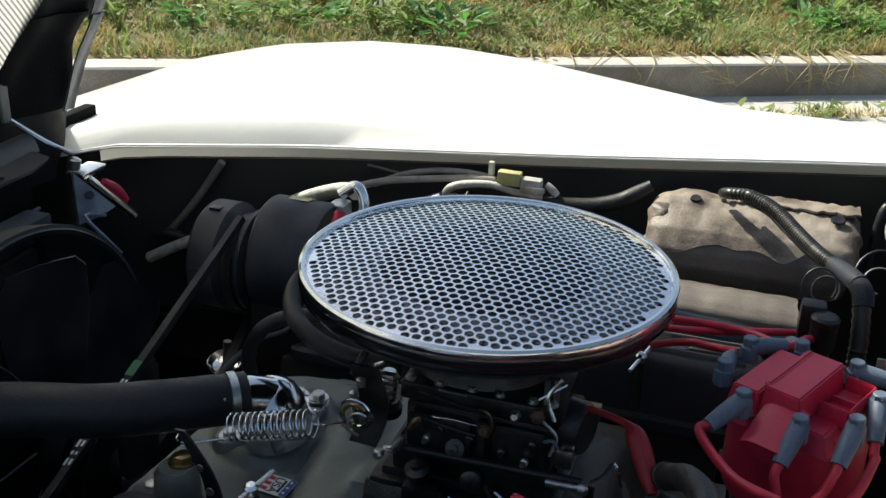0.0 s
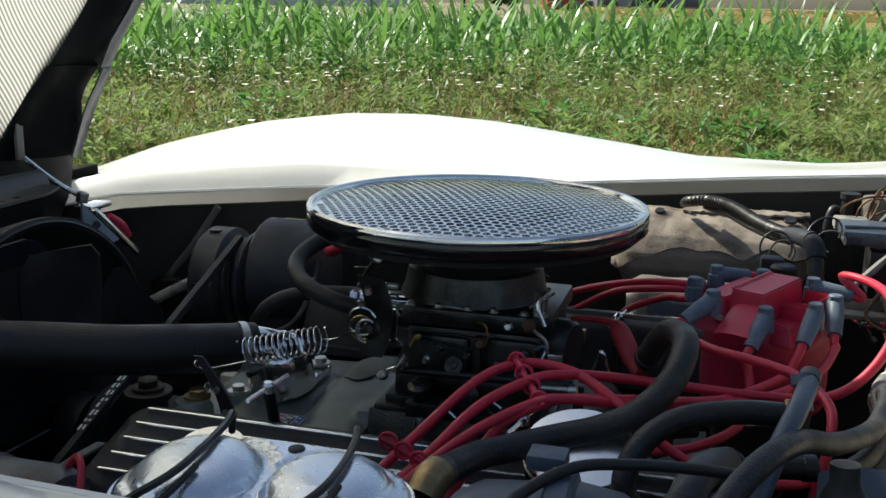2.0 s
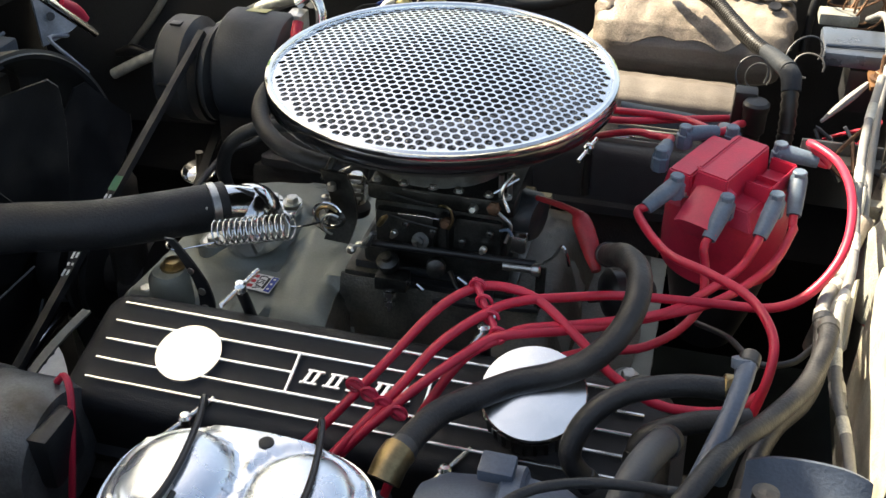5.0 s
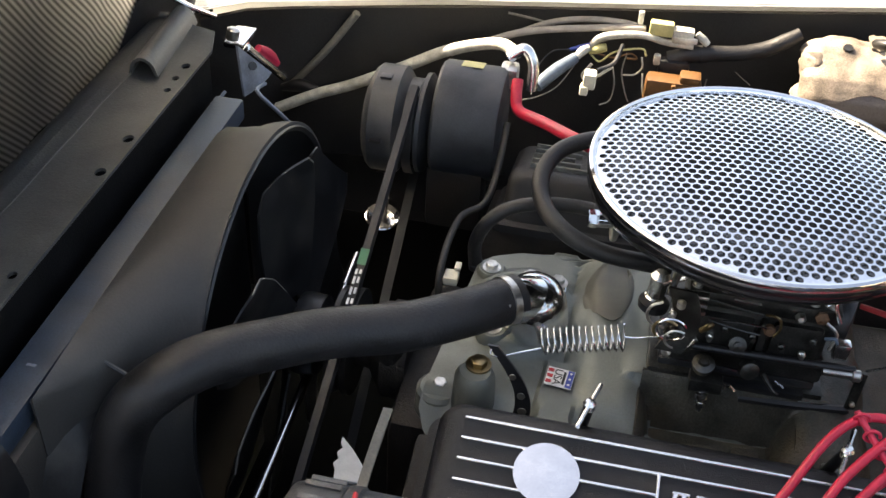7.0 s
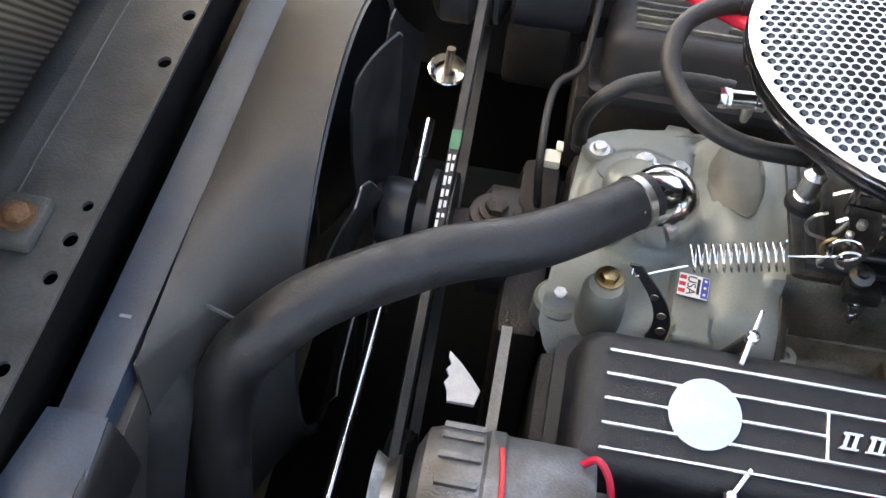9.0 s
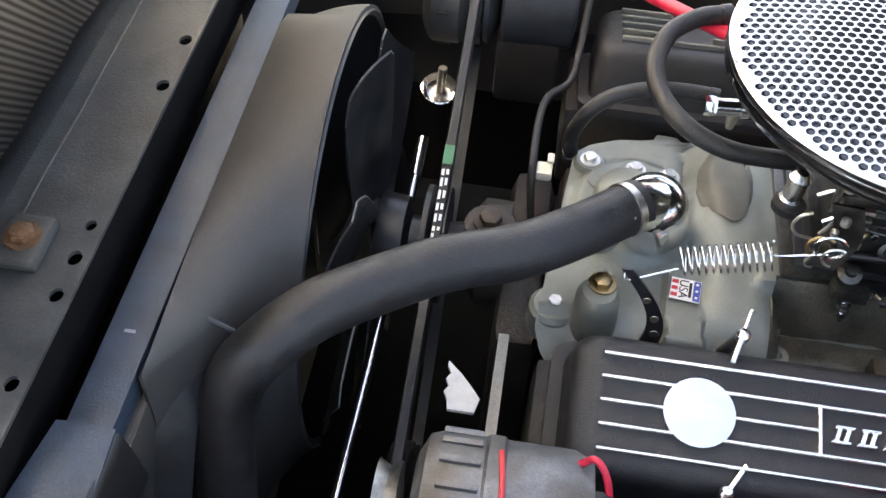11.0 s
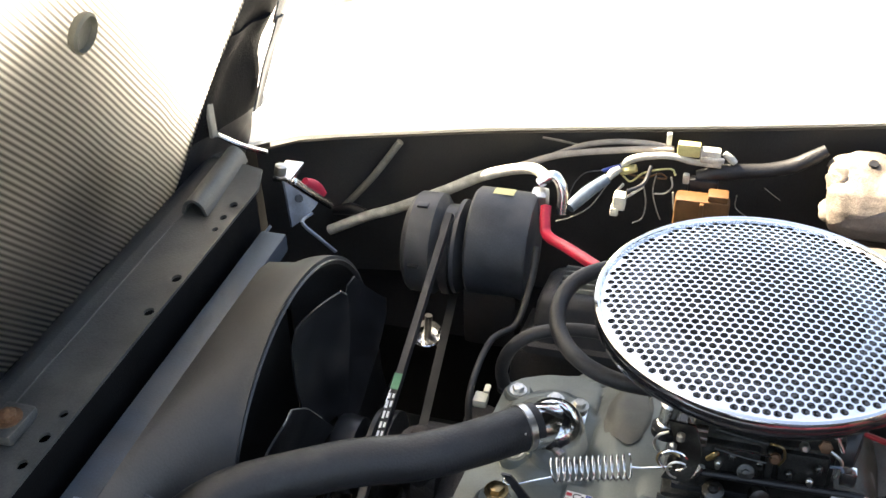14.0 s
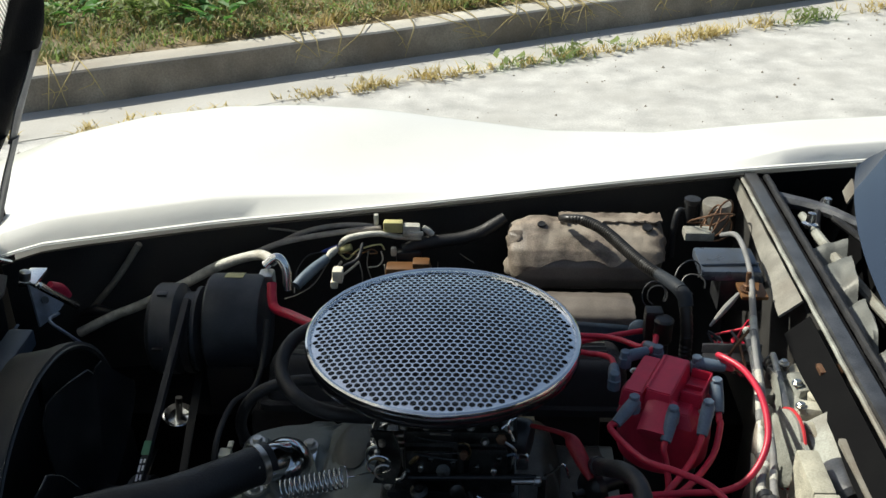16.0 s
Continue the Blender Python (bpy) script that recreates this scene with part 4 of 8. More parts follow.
    part("corner_bracket", Shape().sheet(lambda u, v: (0.700 + 0.012 * u, 0.585 - 0.03 * v, 0.850 + 0.025 * u - 0.01 * v), 6, 6, 0.004), BOX_GREY, trough)
    for x, y in ((0.655, 0.535), (0.612, 0.475)):
        part("wiper_pivot", Shape().disc((x, y, 0.835), (0.1, 0.1, 1), [(0.014, 0), (0.014, 0.006), (0.008, 0.009), (0.007, 0.024), (0.004, 0.026)], 14), POLISHED, trough)
    ws = Shape()
    ws.sheet(lambda u, v: (foot(-0.66 + 1.32 * u) + 0.60 * v, -0.66 + 1.32 * u, 0.868 + 0.36 * v), 32, 10, 0.006)
    part("windscreen", ws, GLASS, CAR, "dark blue reflecting windscreen")


rear_structure()


def nose():
    sh = Shape()
    sh.sheet(lambda u, v: (-1.74 + 0.90 * u, (2 * v - 1) * (edge_y(-1.74 + 0.90 * u) + 0.004), edge_z(-1.74 + 0.90 * u) - 0.006 + 0.02 * (1 - (2 * v - 1) ** 2)), 20, 16, 0.006)
    part("nose_panel", sh, WHITE_PAINT, CAR, angle=60)


nose()


# ---- radiator, shroud, fan ----
def radiator():
    r = thing("radiator", (-0.60, -0.1, 0.25), "black radiator with a blue-grey top tank edge", "radiator")
    part("top_tank", Shape().box((-0.6125, -0.122, 0.786), (0.037, 0.586, 0.028), 0.004), RADIATOR, r, "blue-grey painted top channel")
    part("tank_shoulder", Shape().sheet(lambda u, v: (-0.627 - 0.016 * v, -0.41 + 0.60 * u, 0.797 - 0.012 * v - 0.03 * v * v), 20, 5, 0.004), RADIATOR, r)
    part("paint_scratch", Shape().box((-0.612, -0.318, 0.8003), (0.009, 0.003, 0.0006), 0), PALE_BLUE, r)
    core = part("core", Shape().box((-0.610, -0.17, 0.49), (0.045, 0.60, 0.56), 0.004), DUST_BLACK, r)
    part("side_tank", Shape().box((-0.598, -0.50, 0.70), (0.05, 0.05, 0.16), 0.012), RADIATOR, r)
    part("end_saddle", Shape().sheet(lambda u, v: (-0.633 - 0.034 * v * (1 - u) + 0.043 * u, -0.408 - 0.13 * v, 0.803 + 0.003 * math.sin(u * 3.14) - 0.022 * v), 12, 10, 0.005), RADIATOR, r, "blue-grey saddle over the tank end")
    part("saddle_bolt", Shape().bolt((-0.628, -0.492, 0.800), (0, 0, 1), 0.008, 0.007), RADIATOR, r)
    part("end_bracket", Shape().sheet(lambda u, v: (-0.592 + 0.016 * u, -0.468 + 0.06 * v, 0.802 - 0.06 * u * u), 5, 5, 0.004), BLACK_PAINT, r)
    part("filler_cap", Shape().box([(-0.660, 0.336, 0.794)][0], (0.030, 0.055, 0.008), 0.003), POLISHED, r, "bright worn filler plate")
    part("cap_lug", Shape().disc([(-0.660, 0.311, 0.812)][0], (0.2, 0.1, 1), [(0.009, -0.008), (0.009, 0.006), (0.006, 0.008), (0.0, 0.008)], 14), ZINC, r)
    ends = [(-0.645, 0.319, 0.789), (-0.615, 0.376, 0.718)]
    A, B = Vector(ends[0]), Vector(ends[1])
    part("lever_base", Shape().tube([A, A.lerp(B, 0.5), B], [0.0062, 0.0068, 0.006], 10, 2), POLISHED, r)
    part("cap_lever", Shape().tube([A.lerp(B, 0.28) + Vector((0, 0.004, 0.010)), A.lerp(B, 0.55) + Vector((0, 0.006, 0.012)), A.lerp(B, 0.78) + Vector((0, 0.004, 0.009))], [0.006, 0.009, 0.006], 10, 3), RED_PLASTIC, r, "small red release lever")
    c4 = [Vector(p) for p in [(-0.648, 0.287, 0.808), (-0.622, 0.338, 0.744), (-0.622, 0.314, 0.740), (-0.640, 0.279, 0.736)]]
    part("filler_bracket", Shape().sheet(lambda u, v: c4[0].lerp(c4[1], u).lerp(c4[3].lerp(c4[2], u), v), 6, 6, 0.004), PALE_BLUE, r, "pale blue-grey bracket plate")
    part("bracket_slot", Shape().disc(c4[0].lerp(c4[2], 0.55) + Vector((0.003, -0.003, 0.003)), (0.6, -0.6, 0.5), [(0.006, 0), (0.006, 0.002), (0.0, 0.002)], 10), BLACK_PAINT, r)
    part("stay", Shape().tube([(-0.620, 0.314, 0.740), (-0.610, 0.257, 0.761), (-0.585, 0.259, 0.735), (-0.570, 0.273, 0.707)], 0.0028, 6, 3), PALE_BLUE, r)


radiator()


def fan_shroud():
    r = thing("fan_shroud", (-0.55, 0, 0.32), "dusty dark grey plastic fan shroud", "fan shroud")
    R, yc, zc = 0.239, -0.010, 0.607
    sh = Shape()

    def fn(u, v):
        a = radians(-130 + 260 * u)
        ring = Vector((0, math.sin(a), math.cos(a)))
        k = 1 - v
        sy = max(-0.36, min(0.150, ring.y * 0.46))
        fall = max(0.0, (sy - 0.075) / 0.075)
        sq = Vector((0, sy, max(-0.2, min(0.196, ring.z * 0.36)) - 0.050 * fall ** 2))
        p = Vector((0, ring.y * R + yc, ring.z * R)) * (1 - k ** 1.6) + sq * (k ** 1.6)
        return (-0.590 + 0.084 * v, p.y, zc + p.z)

    sh.sheet(fn, 80, 14, 0.004)
    part("shroud_wall", sh, SHROUD, r)
    lip = Shape()
    lip.sheet(lambda u, v: (-0.5055 - 0.004 * v, yc + (R - 0.003 * v) * math.sin(radians(-130 + 260 * u)), zc + (R - 0.006 * v) * math.cos(radians(-130 + 260 * u))), 80, 2, 0.003)
    part("shroud_lip", lip, BLACK_PLASTIC, r)
    part("shroud_side", Shape().sheet(lambda u, v: (-0.590 + 0.026 * u, -0.285 - 0.15 * v, 0.782 - 0.040 * u - 0.20 * v * v), 8, 8, 0.004), BLACK_PLASTIC, r)
    part("shroud_seam", Shape().tube([(-0.586, -0.283, 0.793), (-0.560, -0.284, 0.783), (-0.530, -0.285, 0.766)], 0.0022, 6, 3), BLACK_PLASTIC, r)
    f = thing("cooling_fan", (-0.46, 0, 0.588), "black engine cooling fan with broad blades", "fan")
    part("hub", Shape().disc((-0.475, 0, 0.588), (1, 0, 0), [(0.05, 0), (0.052, 0.01), (0.05, 0.03), (0.03, 0.036), (0.028, 0.06)], 20), BLACK_PAINT, f)
    for i in range(7):
        a0 = radians(2 + 360 / 7 * i)
        b = Shape()

        def blade(u, v, a0=a0):
            r_ = 0.045 + 0.180 * u
            t = (v - 0.5) * 2
            c = t * (0.035 + 0.026 * min(1.0, u * 1.6)) * (1.0 - 0.30 * max(0.0, (u - 0.88) / 0.12) ** 2)
            x = -0.490 + 0.012 * t + 0.005 * t * t
            return (x, r_ * math.sin(a0) + c * math.cos(a0), 0.588 + r_ * math.cos(a0) - c * math.sin(a0))

        b.sheet(blade, 10, 8, 0.0025)
        bl = part("blade", b, BLACK_PAINT, f)
        part("worn_edge", Shape().tube([Vector(blade(q, 1.0)) + Vector((0.001, 0, 0)) for q in np.linspace(0.30, 1.0, 9)], 0.0008, 5, 1), BOX_GREY, bl)


fan_shroud()


def upper_hose():
    h = thing("radiator_hose", (-0.20, -0.03, 0.70), "thick black upper radiator hose with a chrome clamp", "hose")
    pts = [(-0.211, -0.048, 0.742), (-0.227, -0.063, 0.744), (-0.265, -0.100, 0.750), (-0.318, -0.141, 0.756), (-0.380, -0.172, 0.762), (-0.432, -0.212, 0.770), (-0.478, -0.257, 0.780), (-0.511, -0.293, 0.772), (-0.535, -0.311, 0.742), (-0.543, -0.332, 0.695), (-0.542, -0.353, 0.645), (-0.536, -0.379, 0.59)]
    part("hose", Shape().tube(pts, [0.0258] * len(pts), 24, 8), RUBBER, h)
    d = (Vector(pts[1]) - Vector(pts[0])).normalized()
    part("clamp", Shape().disc(Vector(pts[0]) + d * 0.010, d, [(0.0258, 0), (0.0272, 0.0005), (0.0272, 0.0085), (0.0258, 0.009)], 28), ZINC, h, "bright hose clamp band")
    part("clamp_screw", Shape().box(Vector(pts[0]) + d * 0.014 + Vector((0.004, -0.020, 0.012)), (0.008, 0.010, 0.007), 0.002), ZINC, h)


upper_hose()


# ---- engine ----
def engine_block():
    e = thing("engine", (0, 0, 0.25), "dark oily V8 engine block under its covers", "engine")
    b = Shape()
    b.box((-0.02, 0, 0.42), (0.52, 0.30, 0.36), 0.02)
    part("block", b, IRON, e)
    for sgn in (-1, 1):
        m = Matrix.Translation((-0.02, sgn * 0.245, 0.585)) @ Matrix.Rotation(radians(-15 * sgn), 4, 'X')
        part("cylinder_head", Shape().box((0, 0, 0), (0.535, 0.16, 0.10), 0.008, m), IRON, e)
        for k in range(4):
            part("exhaust_port", Shape().tube([(-0.20 + 0.13 * k, sgn * 0.30, 0.56), (-0.18 + 0.13 * k, sgn * 0.36, 0.53), (-0.15 + 0.12 * k, sgn * 0.39, 0.44)], 0.02, 10, 4), IRON, e)
    part("timing_cover", Shape().box((-0.31, 0, 0.45), (0.05, 0.26, 0.30), 0.02), IRON, e)
    part("water_pump", Shape().disc((-0.33, 0, 0.588), (-1, 0, 0), [(0.06, 0), (0.06, 0.03), (0.03, 0.05), (0.025, 0.09)], 20), IRON, e)
    part("pump_pulley", Shape().disc((-0.425, 0, 0.588), (1, 0, 0), [(0.02, 0), (0.066, 0), (0.066, 0.006), (0.060, 0.012), (0.066, 0.018), (0.066, 0.026), (0.02, 0.028)], 30), BLACK_PAINT, e)
    part("pump_bolt", Shape().bolt((-0.351, -0.033, 0.672), (0, 0, 1), 0.012, 0.012), IRON, e)
    part("pump_neck", Shape().disc((-0.351, -0.033, 0.61), (0, 0, 1), [(0.022, 0), (0.022, 0.05), (0.027, 0.052), (0.027, 0.060), (0.01, 0.062)], 16), IRON, e)


engine_block()


def manifold_top(x, y):
    """Height of the intake casting."""
    a = abs(y)
    front = max(0, min(1, (-0.135 - x) / 0.02))
    base = 0.636 + 0.036 * front - 0.06 * max(0, min(1, (a - 0.125) / 0.07)) ** 1.4
    z = base
    for xr, half in ((-0.102, 0.050), (0.125, 0.050)):
        d = abs(x - xr) / half
        if d < 1:
            z = max(z, base + (1 - d ** 4) ** 0.8 * (0.068 - 0.030 * front - 0.040 * (a / 0.17) ** 2))
    d = max(abs(x - 0.02) / 0.105, a / 0.085)
    if d < 1.2:
        z = max(z, 0.70 - 0.06 * max(0, d - 1) / 0.2)
    d = math.hypot((x + 0.205) / 0.06, (y - 0.01) / 0.07)
    z += 0.010 * max(0, min(1, (1.15 - d) / 0.2))
    # raised pad that carries the sticker
    d = max(abs(x + 0.152) / 0.019, abs(y + 0.113) / 0.045)
    z = max(z, 0.680 - 0.02 * max(0, (d - 1) / 0.12)) if d < 1.12 else z
    return z + 0.0008 * wobble(x, y, 60)


def intake_manifold():
    m = thing("intake_manifold", (0, 0, 0.60), "stained grey cast aluminium intake manifold", "intake manifold")

    h = manifold_top
    sh = Shape()
    front = curve([-0.185, -0.168, -0.150, 0.088, 0.104, 0.118, 0.124, 0.185], [-0.262, -0.284, -0.293, -0.272, -0.255, -0.225, -0.185, -0.170])

    def top(u, v):
        y = -0.185 + 0.37 * v
        x = front(y) + (0.26 - front(y)) * u
        return (x, y, h(x, y))

    sh.sheet(top, 110, 100, 0.02)
    body = part("casting", sh, CAST, m, angle=50)
    # front flange lobes with their bolts
    for x, y, z in ((-0.254, 0.074, 0.676), (-0.276, -0.123, 0.664), (-0.205, 0.062, 0.681), (-0.235, -0.04, 0.684), (0.24, -0.12, 0.66)):
        k = 1.4 if x < -0.27 else 1.0
        part("boss", Shape().disc((x, y, z - 0.03), (0, 0, 1), [(0.019 * k, 0), (0.018 * k, 0.028), (0.015 * k, 0.032), (0.0, 0.032)], 20), CAST, m)
        part("flange_bolt", Shape().bolt((x, y, z + 0.001), (0, 0, 1), 0.0075, 0.008), ZINC, m)
    part("washer", Shape().disc((-0.240, 0.040, 0.681), (0, 0, 1), [(0.006, 0), (0.015, 0), (0.015, 0.003), (0.006, 0.003)], 20), CAST, m)
    for x, y in ((-0.058, -0.138), (0.02, -0.15), (0.13, -0.14), (0.075, -0.152)):
        part("boss", Shape().disc((x, y, h(x, y) - 0.004), (0, 0, 1), [(0.013, 0), (0.012, 0.007), (0.006, 0.008), (0.005, 0.004), (0.0, 0.004)], 18), CAST, m)
    # slightly raised lobe, browner and darker than the casting round it
    part("brown_lobe", Shape().sheet(lambda u, v: (-0.114 + 0.037 * (1 - 0.25 * v) * math.cos(6.2832 * u) * math.sqrt(v), 0.046 + 0.060 * (1 - 0.12 * math.cos(18.85 * u)) * math.sin(6.2832 * u) * math.sqrt(v),
                                                    h(-0.114 + 0.037 * math.cos(6.2832 * u) * math.sqrt(v), 0.046 + 0.060 * (1 - 0.12 * math.cos(18.85 * u)) * math.sin(6.2832 * u) * math.sqrt(v)) + 0.0006 + 0.003 * (1 - v)), 40, 10, 0.002), DULL_BROWN, m, "raised brown patch on the casting")
    part("plug_boss", Shape().disc((-0.238, -0.136, 0.640), (0, 0, 1), [(0.024, 0), (0.022, 0.045), (0.021, 0.064), (0.016, 0.071), (0.0, 0.071)], 26), CAST, m)
    part("brass_plug", Shape().bolt((-0.236, -0.128, 0.711), (0, 0, 1), 0.009, 0.009), BRASS, m)
    # oil-stained floor of the valley, with the carburettor's shadow painted into its colour
    for x, y in ((-0.020, -0.158), (0.018, -0.163), (0.062, -0.160)):
        part("boss", Shape().disc((x, y, 0.632), (0, -0.2, 1), [(0.014, 0), (0.012, 0.022), (0.006, 0.023), (0.005, 0.016), (0.0, 0.016)], 18), OILY_SHADE, m)
    part("oily_shaded_valley", Shape().sheet(lambda u, v: (-0.068 + 0.160 * u, -0.176 + 0.096 * v, h(-0.068 + 0.160 * u, -0.176 + 0.096 * v) + 0.0032 + 0.0014 * wobble(u * 9, v * 7)), 48, 30, 0.004), OILY_SHADE, m)
    # dark sheet over the rear casting: oil brown with shade put into it
    part("oily_shaded_rear", Shape().sheet(lambda u, v: (0.092 + 0.150 * u + 0.004 * wobble(v * 9, 2), -0.172 + 0.30 * v, h(0.092 + 0.150 * u, -0.172 + 0.30 * v) + 0.0032 + 0.0012 * wobble(u * 9, v * 14)), 40, 60, 0.004), OILY_SHADE, m, "rear of the casting darkened by oil and painted shade")
    part("valley_rib", Shape().box((0.045, -0.150, 0.650), (0.030, 0.045, 0.028), 0.008), OILY_SHADE, m)


intake_manifold()


def text_mesh(words, size, m, name, material, parent):
    cu = bpy.data.curves.new(name, 'FONT')
    cu.body, cu.size, cu.extrude = words, size, 0.0002
    cu.align_x, cu.align_y = 'CENTER', 'CENTER'
    tmp = bpy.data.objects.new(name, cu)
    me = bpy.data.meshes.new_from_object(tmp)
    bpy.data.objects.remove(tmp)
    bpy.data.curves.remove(cu)
    me.transform(m)
    me.materials.append(material)
    ob = new(name, me)
    ob.parent = parent
    if parent.type == 'EMPTY':
        ob.matrix_parent_inverse = Matrix.Translation(-parent.location)
    return ob


FLAG_Z = max(manifold_top(-0.152 + dx, -0.098 + dy) for dx in (-0.014, 0, 0.014) for dy in (-0.013, 0, 0.013)) + 0.0012


def flag_sticker():
    s = thing("flag_sticker", (-0.152, -0.098, 0.684), "small red, white and blue flag sticker on the manifold", "sticker")
    m = Matrix.Translation((-0.152, -0.098, FLAG_Z)) @ Matrix.Rotation(radians(-6), 4, 'Z') @ Matrix.Rotation(radians(3), 4, 'X')
    part("backing", Shape().box((0, 0, 0), (0.029, 0.026, 0.0008), 0, m), LABEL_WHITE, s)
    for k in range(3):
        part("stripe", Shape().box((-0.0108, -0.008 + 0.008 * k, 0.0007), (0.0062, 0.0042, 0.0006), 0, m), LABEL_RED, s)
    part("star_field", Shape().box((0.0108, 0, 0.0007), (0.0066, 0.024, 0.0006), 0, m), LABEL_BLUE, s)
    for k in range(3):
        part("star", Shape().disc(m @ Vector((0.0108, -0.008 + 0.008 * k, 0.001)), (0, 0, 1), [(0.0016, 0), (0.0016, 0.0004)], 5), LABEL_WHITE, s)
    text_mesh("USA", 0.0125, m @ Matrix.Translation((-0.0025, 0, 0.0008)) @ Matrix.Rotation(radians(-90), 4, 'Z'), "lettering", BLACK_PAINT, s)
    part("small_print", Shape().box((0.0045, 0, 0.0007), (0.0028, 0.018, 0.0004), 0, m), BLACK_PAINT, s)


flag_sticker()


def valve_cover(sign):
    label = "black finned valve cover with polished ribs and a round badge" if sign < 0 else "black finned valve cover on the far cylinder bank"
    vc = thing("valve_cover", (0.01, sign * 0.265, 0.65), label, "valve cover", "valve covers")
    M = Matrix.Translation((0.0135, -0.2640, 0.7210)) @ Matrix.Rotation(radians(15), 4, 'X')
    if sign > 0:
        M = Matrix.Rotation(math.pi, 4, 'Z') @ Matrix.Translation((-0.027, 0, 0)) @ M
        M = Matrix.Translation((0.0, 0, 0)) @ M
    L, W = 0.545, 0.132
    b = Shape()

    def ring(lx, ly, z, rc, n=6):
        out = []
        for cx, cy, a0 in ((1, 1, 0), (-1, 1, 90), (-1, -1, 180), (1, -1, 270)):
            for k in range(n + 1):
                a = radians(a0 + 90 * k / n)
                out.append((cx * (lx / 2 - rc) + rc * math.cos(a), cy * (ly / 2 - rc) + rc * math.sin(a), z))
        return out

    levels = [(L + 0.03, W + 0.026, -0.082, 0.02), (L + 0.03, W + 0.026, -0.072, 0.02), (L + 0.006, W + 0.008, -0.068, 0.018), (L, W, -0.02, 0.022),
              (L - 0.006, W - 0.006, -0.010, 0.022), (L - 0.02, W - 0.02, -0.003, 0.02), (L - 0.045, W - 0.034, -0.001, 0.02)]
    rings = [ring(*q) for q in levels]
    k = len(rings[0])
    v = [p for r in rings for p in r]
    f = [(i * k + j, i * k + (j + 1) % k, (i + 1) * k + (j + 1) % k, (i + 1) * k + j) for i in range(len(rings) - 1) for j in range(k)]
    f.append(tuple((len(rings) - 1) * k + j for j in range(k)))
    b.add(v, f, M)
    part("cover_body", b, CRINKLE, vc)
    bright = POLISHED if sign < 0 else FLANGE
    D = 0.163                                   # badge offset from the middle
    gap = 0.031

    def rib(x0, x1, y, name="rib"):
        s = Shape().box(((x0 + x1) / 2, y, 0.0015), (x1 - x0, 0.0034, 0.007), 0.0009, M, 1)
        part(name, s, bright, vc)

    ys = [-0.0425, -0.0212, 0.0, 0.0212, 0.0425]
    rib(-0.247, 0.247, ys[0])
    rib(-0.247, 0.247, ys[4])
    for y in (ys[1], ys[3]):
        dx = math.sqrt(gap ** 2 - y ** 2)
        rib(-0.247, -D - dx + 0.002, y)
        rib(-D + dx - 0.002, D - dx + 0.002, y)
        rib(D + dx - 0.002, 0.247, y)
    rib(-0.247, -D - gap + 0.002, 0.0)
    rib(-D + gap - 0.002, -0.062, 0.0)
    rib(0.062, D - gap + 0.002, 0.0)
    rib(D + gap - 0.002, 0.247, 0.0)
    for x in (-0.062, 0.062):
        part("rib", Shape().box((x, 0, 0.0017), (0.0036, 0.046, 0.0072), 0.0009, M, 1), bright, vc)
    part("badge", Shape().lathe([(0.0, -0.002), (0.0305, -0.002), (0.0315, 0.003), (0.0305, 0.0052), (0.0, 0.0055)], 40, M @ Matrix.Translation((-D, 0, 0))), CHROME, vc, "plain round polished badge")
    if sign < 0:                                # raised marks on the name panel, as plain slanted bars
        for i in range(5):
            mk = Shape()
            for bx, by, lx, ly in ((0, 0.0066, 0.0165, 0.0030), (0, -0.0066, 0.0165, 0.0030), (-0.0042, 0, 0.0042, 0.0150), (0.0036, 0, 0.0042, 0.0150)):
                mk.box((bx, by, 0), (lx, ly, 0.006), 0.0006, None, 1)
            mk.v = [(p[0] + 0.30 * p[1], p[1], p[2]) for p in mk.v]
            part("name_mark", Shape().add(mk.v, mk.f, M @ Matrix.Translation((-0.043 + 0.0215 * i, -0.001, 0.0015))), POLISHED, vc)
    # T-handled hold-down bolts on both edges
    for x in (-0.138, 0.095):
        for side in (-1, 1):
            foot = M @ Vector((x, side * 0.078, -0.06))
            top = foot + (Vector((0.004, -0.034, 0.080)) if side > 0 and sign < 0 else Vector((0, -0.004, 0.064)))
            hold = part("hold_down_bolt", Shape().tube([foot, top], 0.0055, 10, 1), BLACK_PAINT, vc)
            d = Vector((0.008 if side > 0 else 0.016, 0.0255, 0.004 if side > 0 else 0.006))
            part("t_handle", Shape().tube([top - d, top + d], 0.0024, 8, 1).lathe([(0.0, -0.006), (0.0058, -0.004), (0.0062, 0.003), (0.004, 0.006), (0.0, 0.0065)], 14, Matrix.Translation(top)), POLISHED, hold)
    return M


VC = valve_cover(-1)
valve_cover(1)


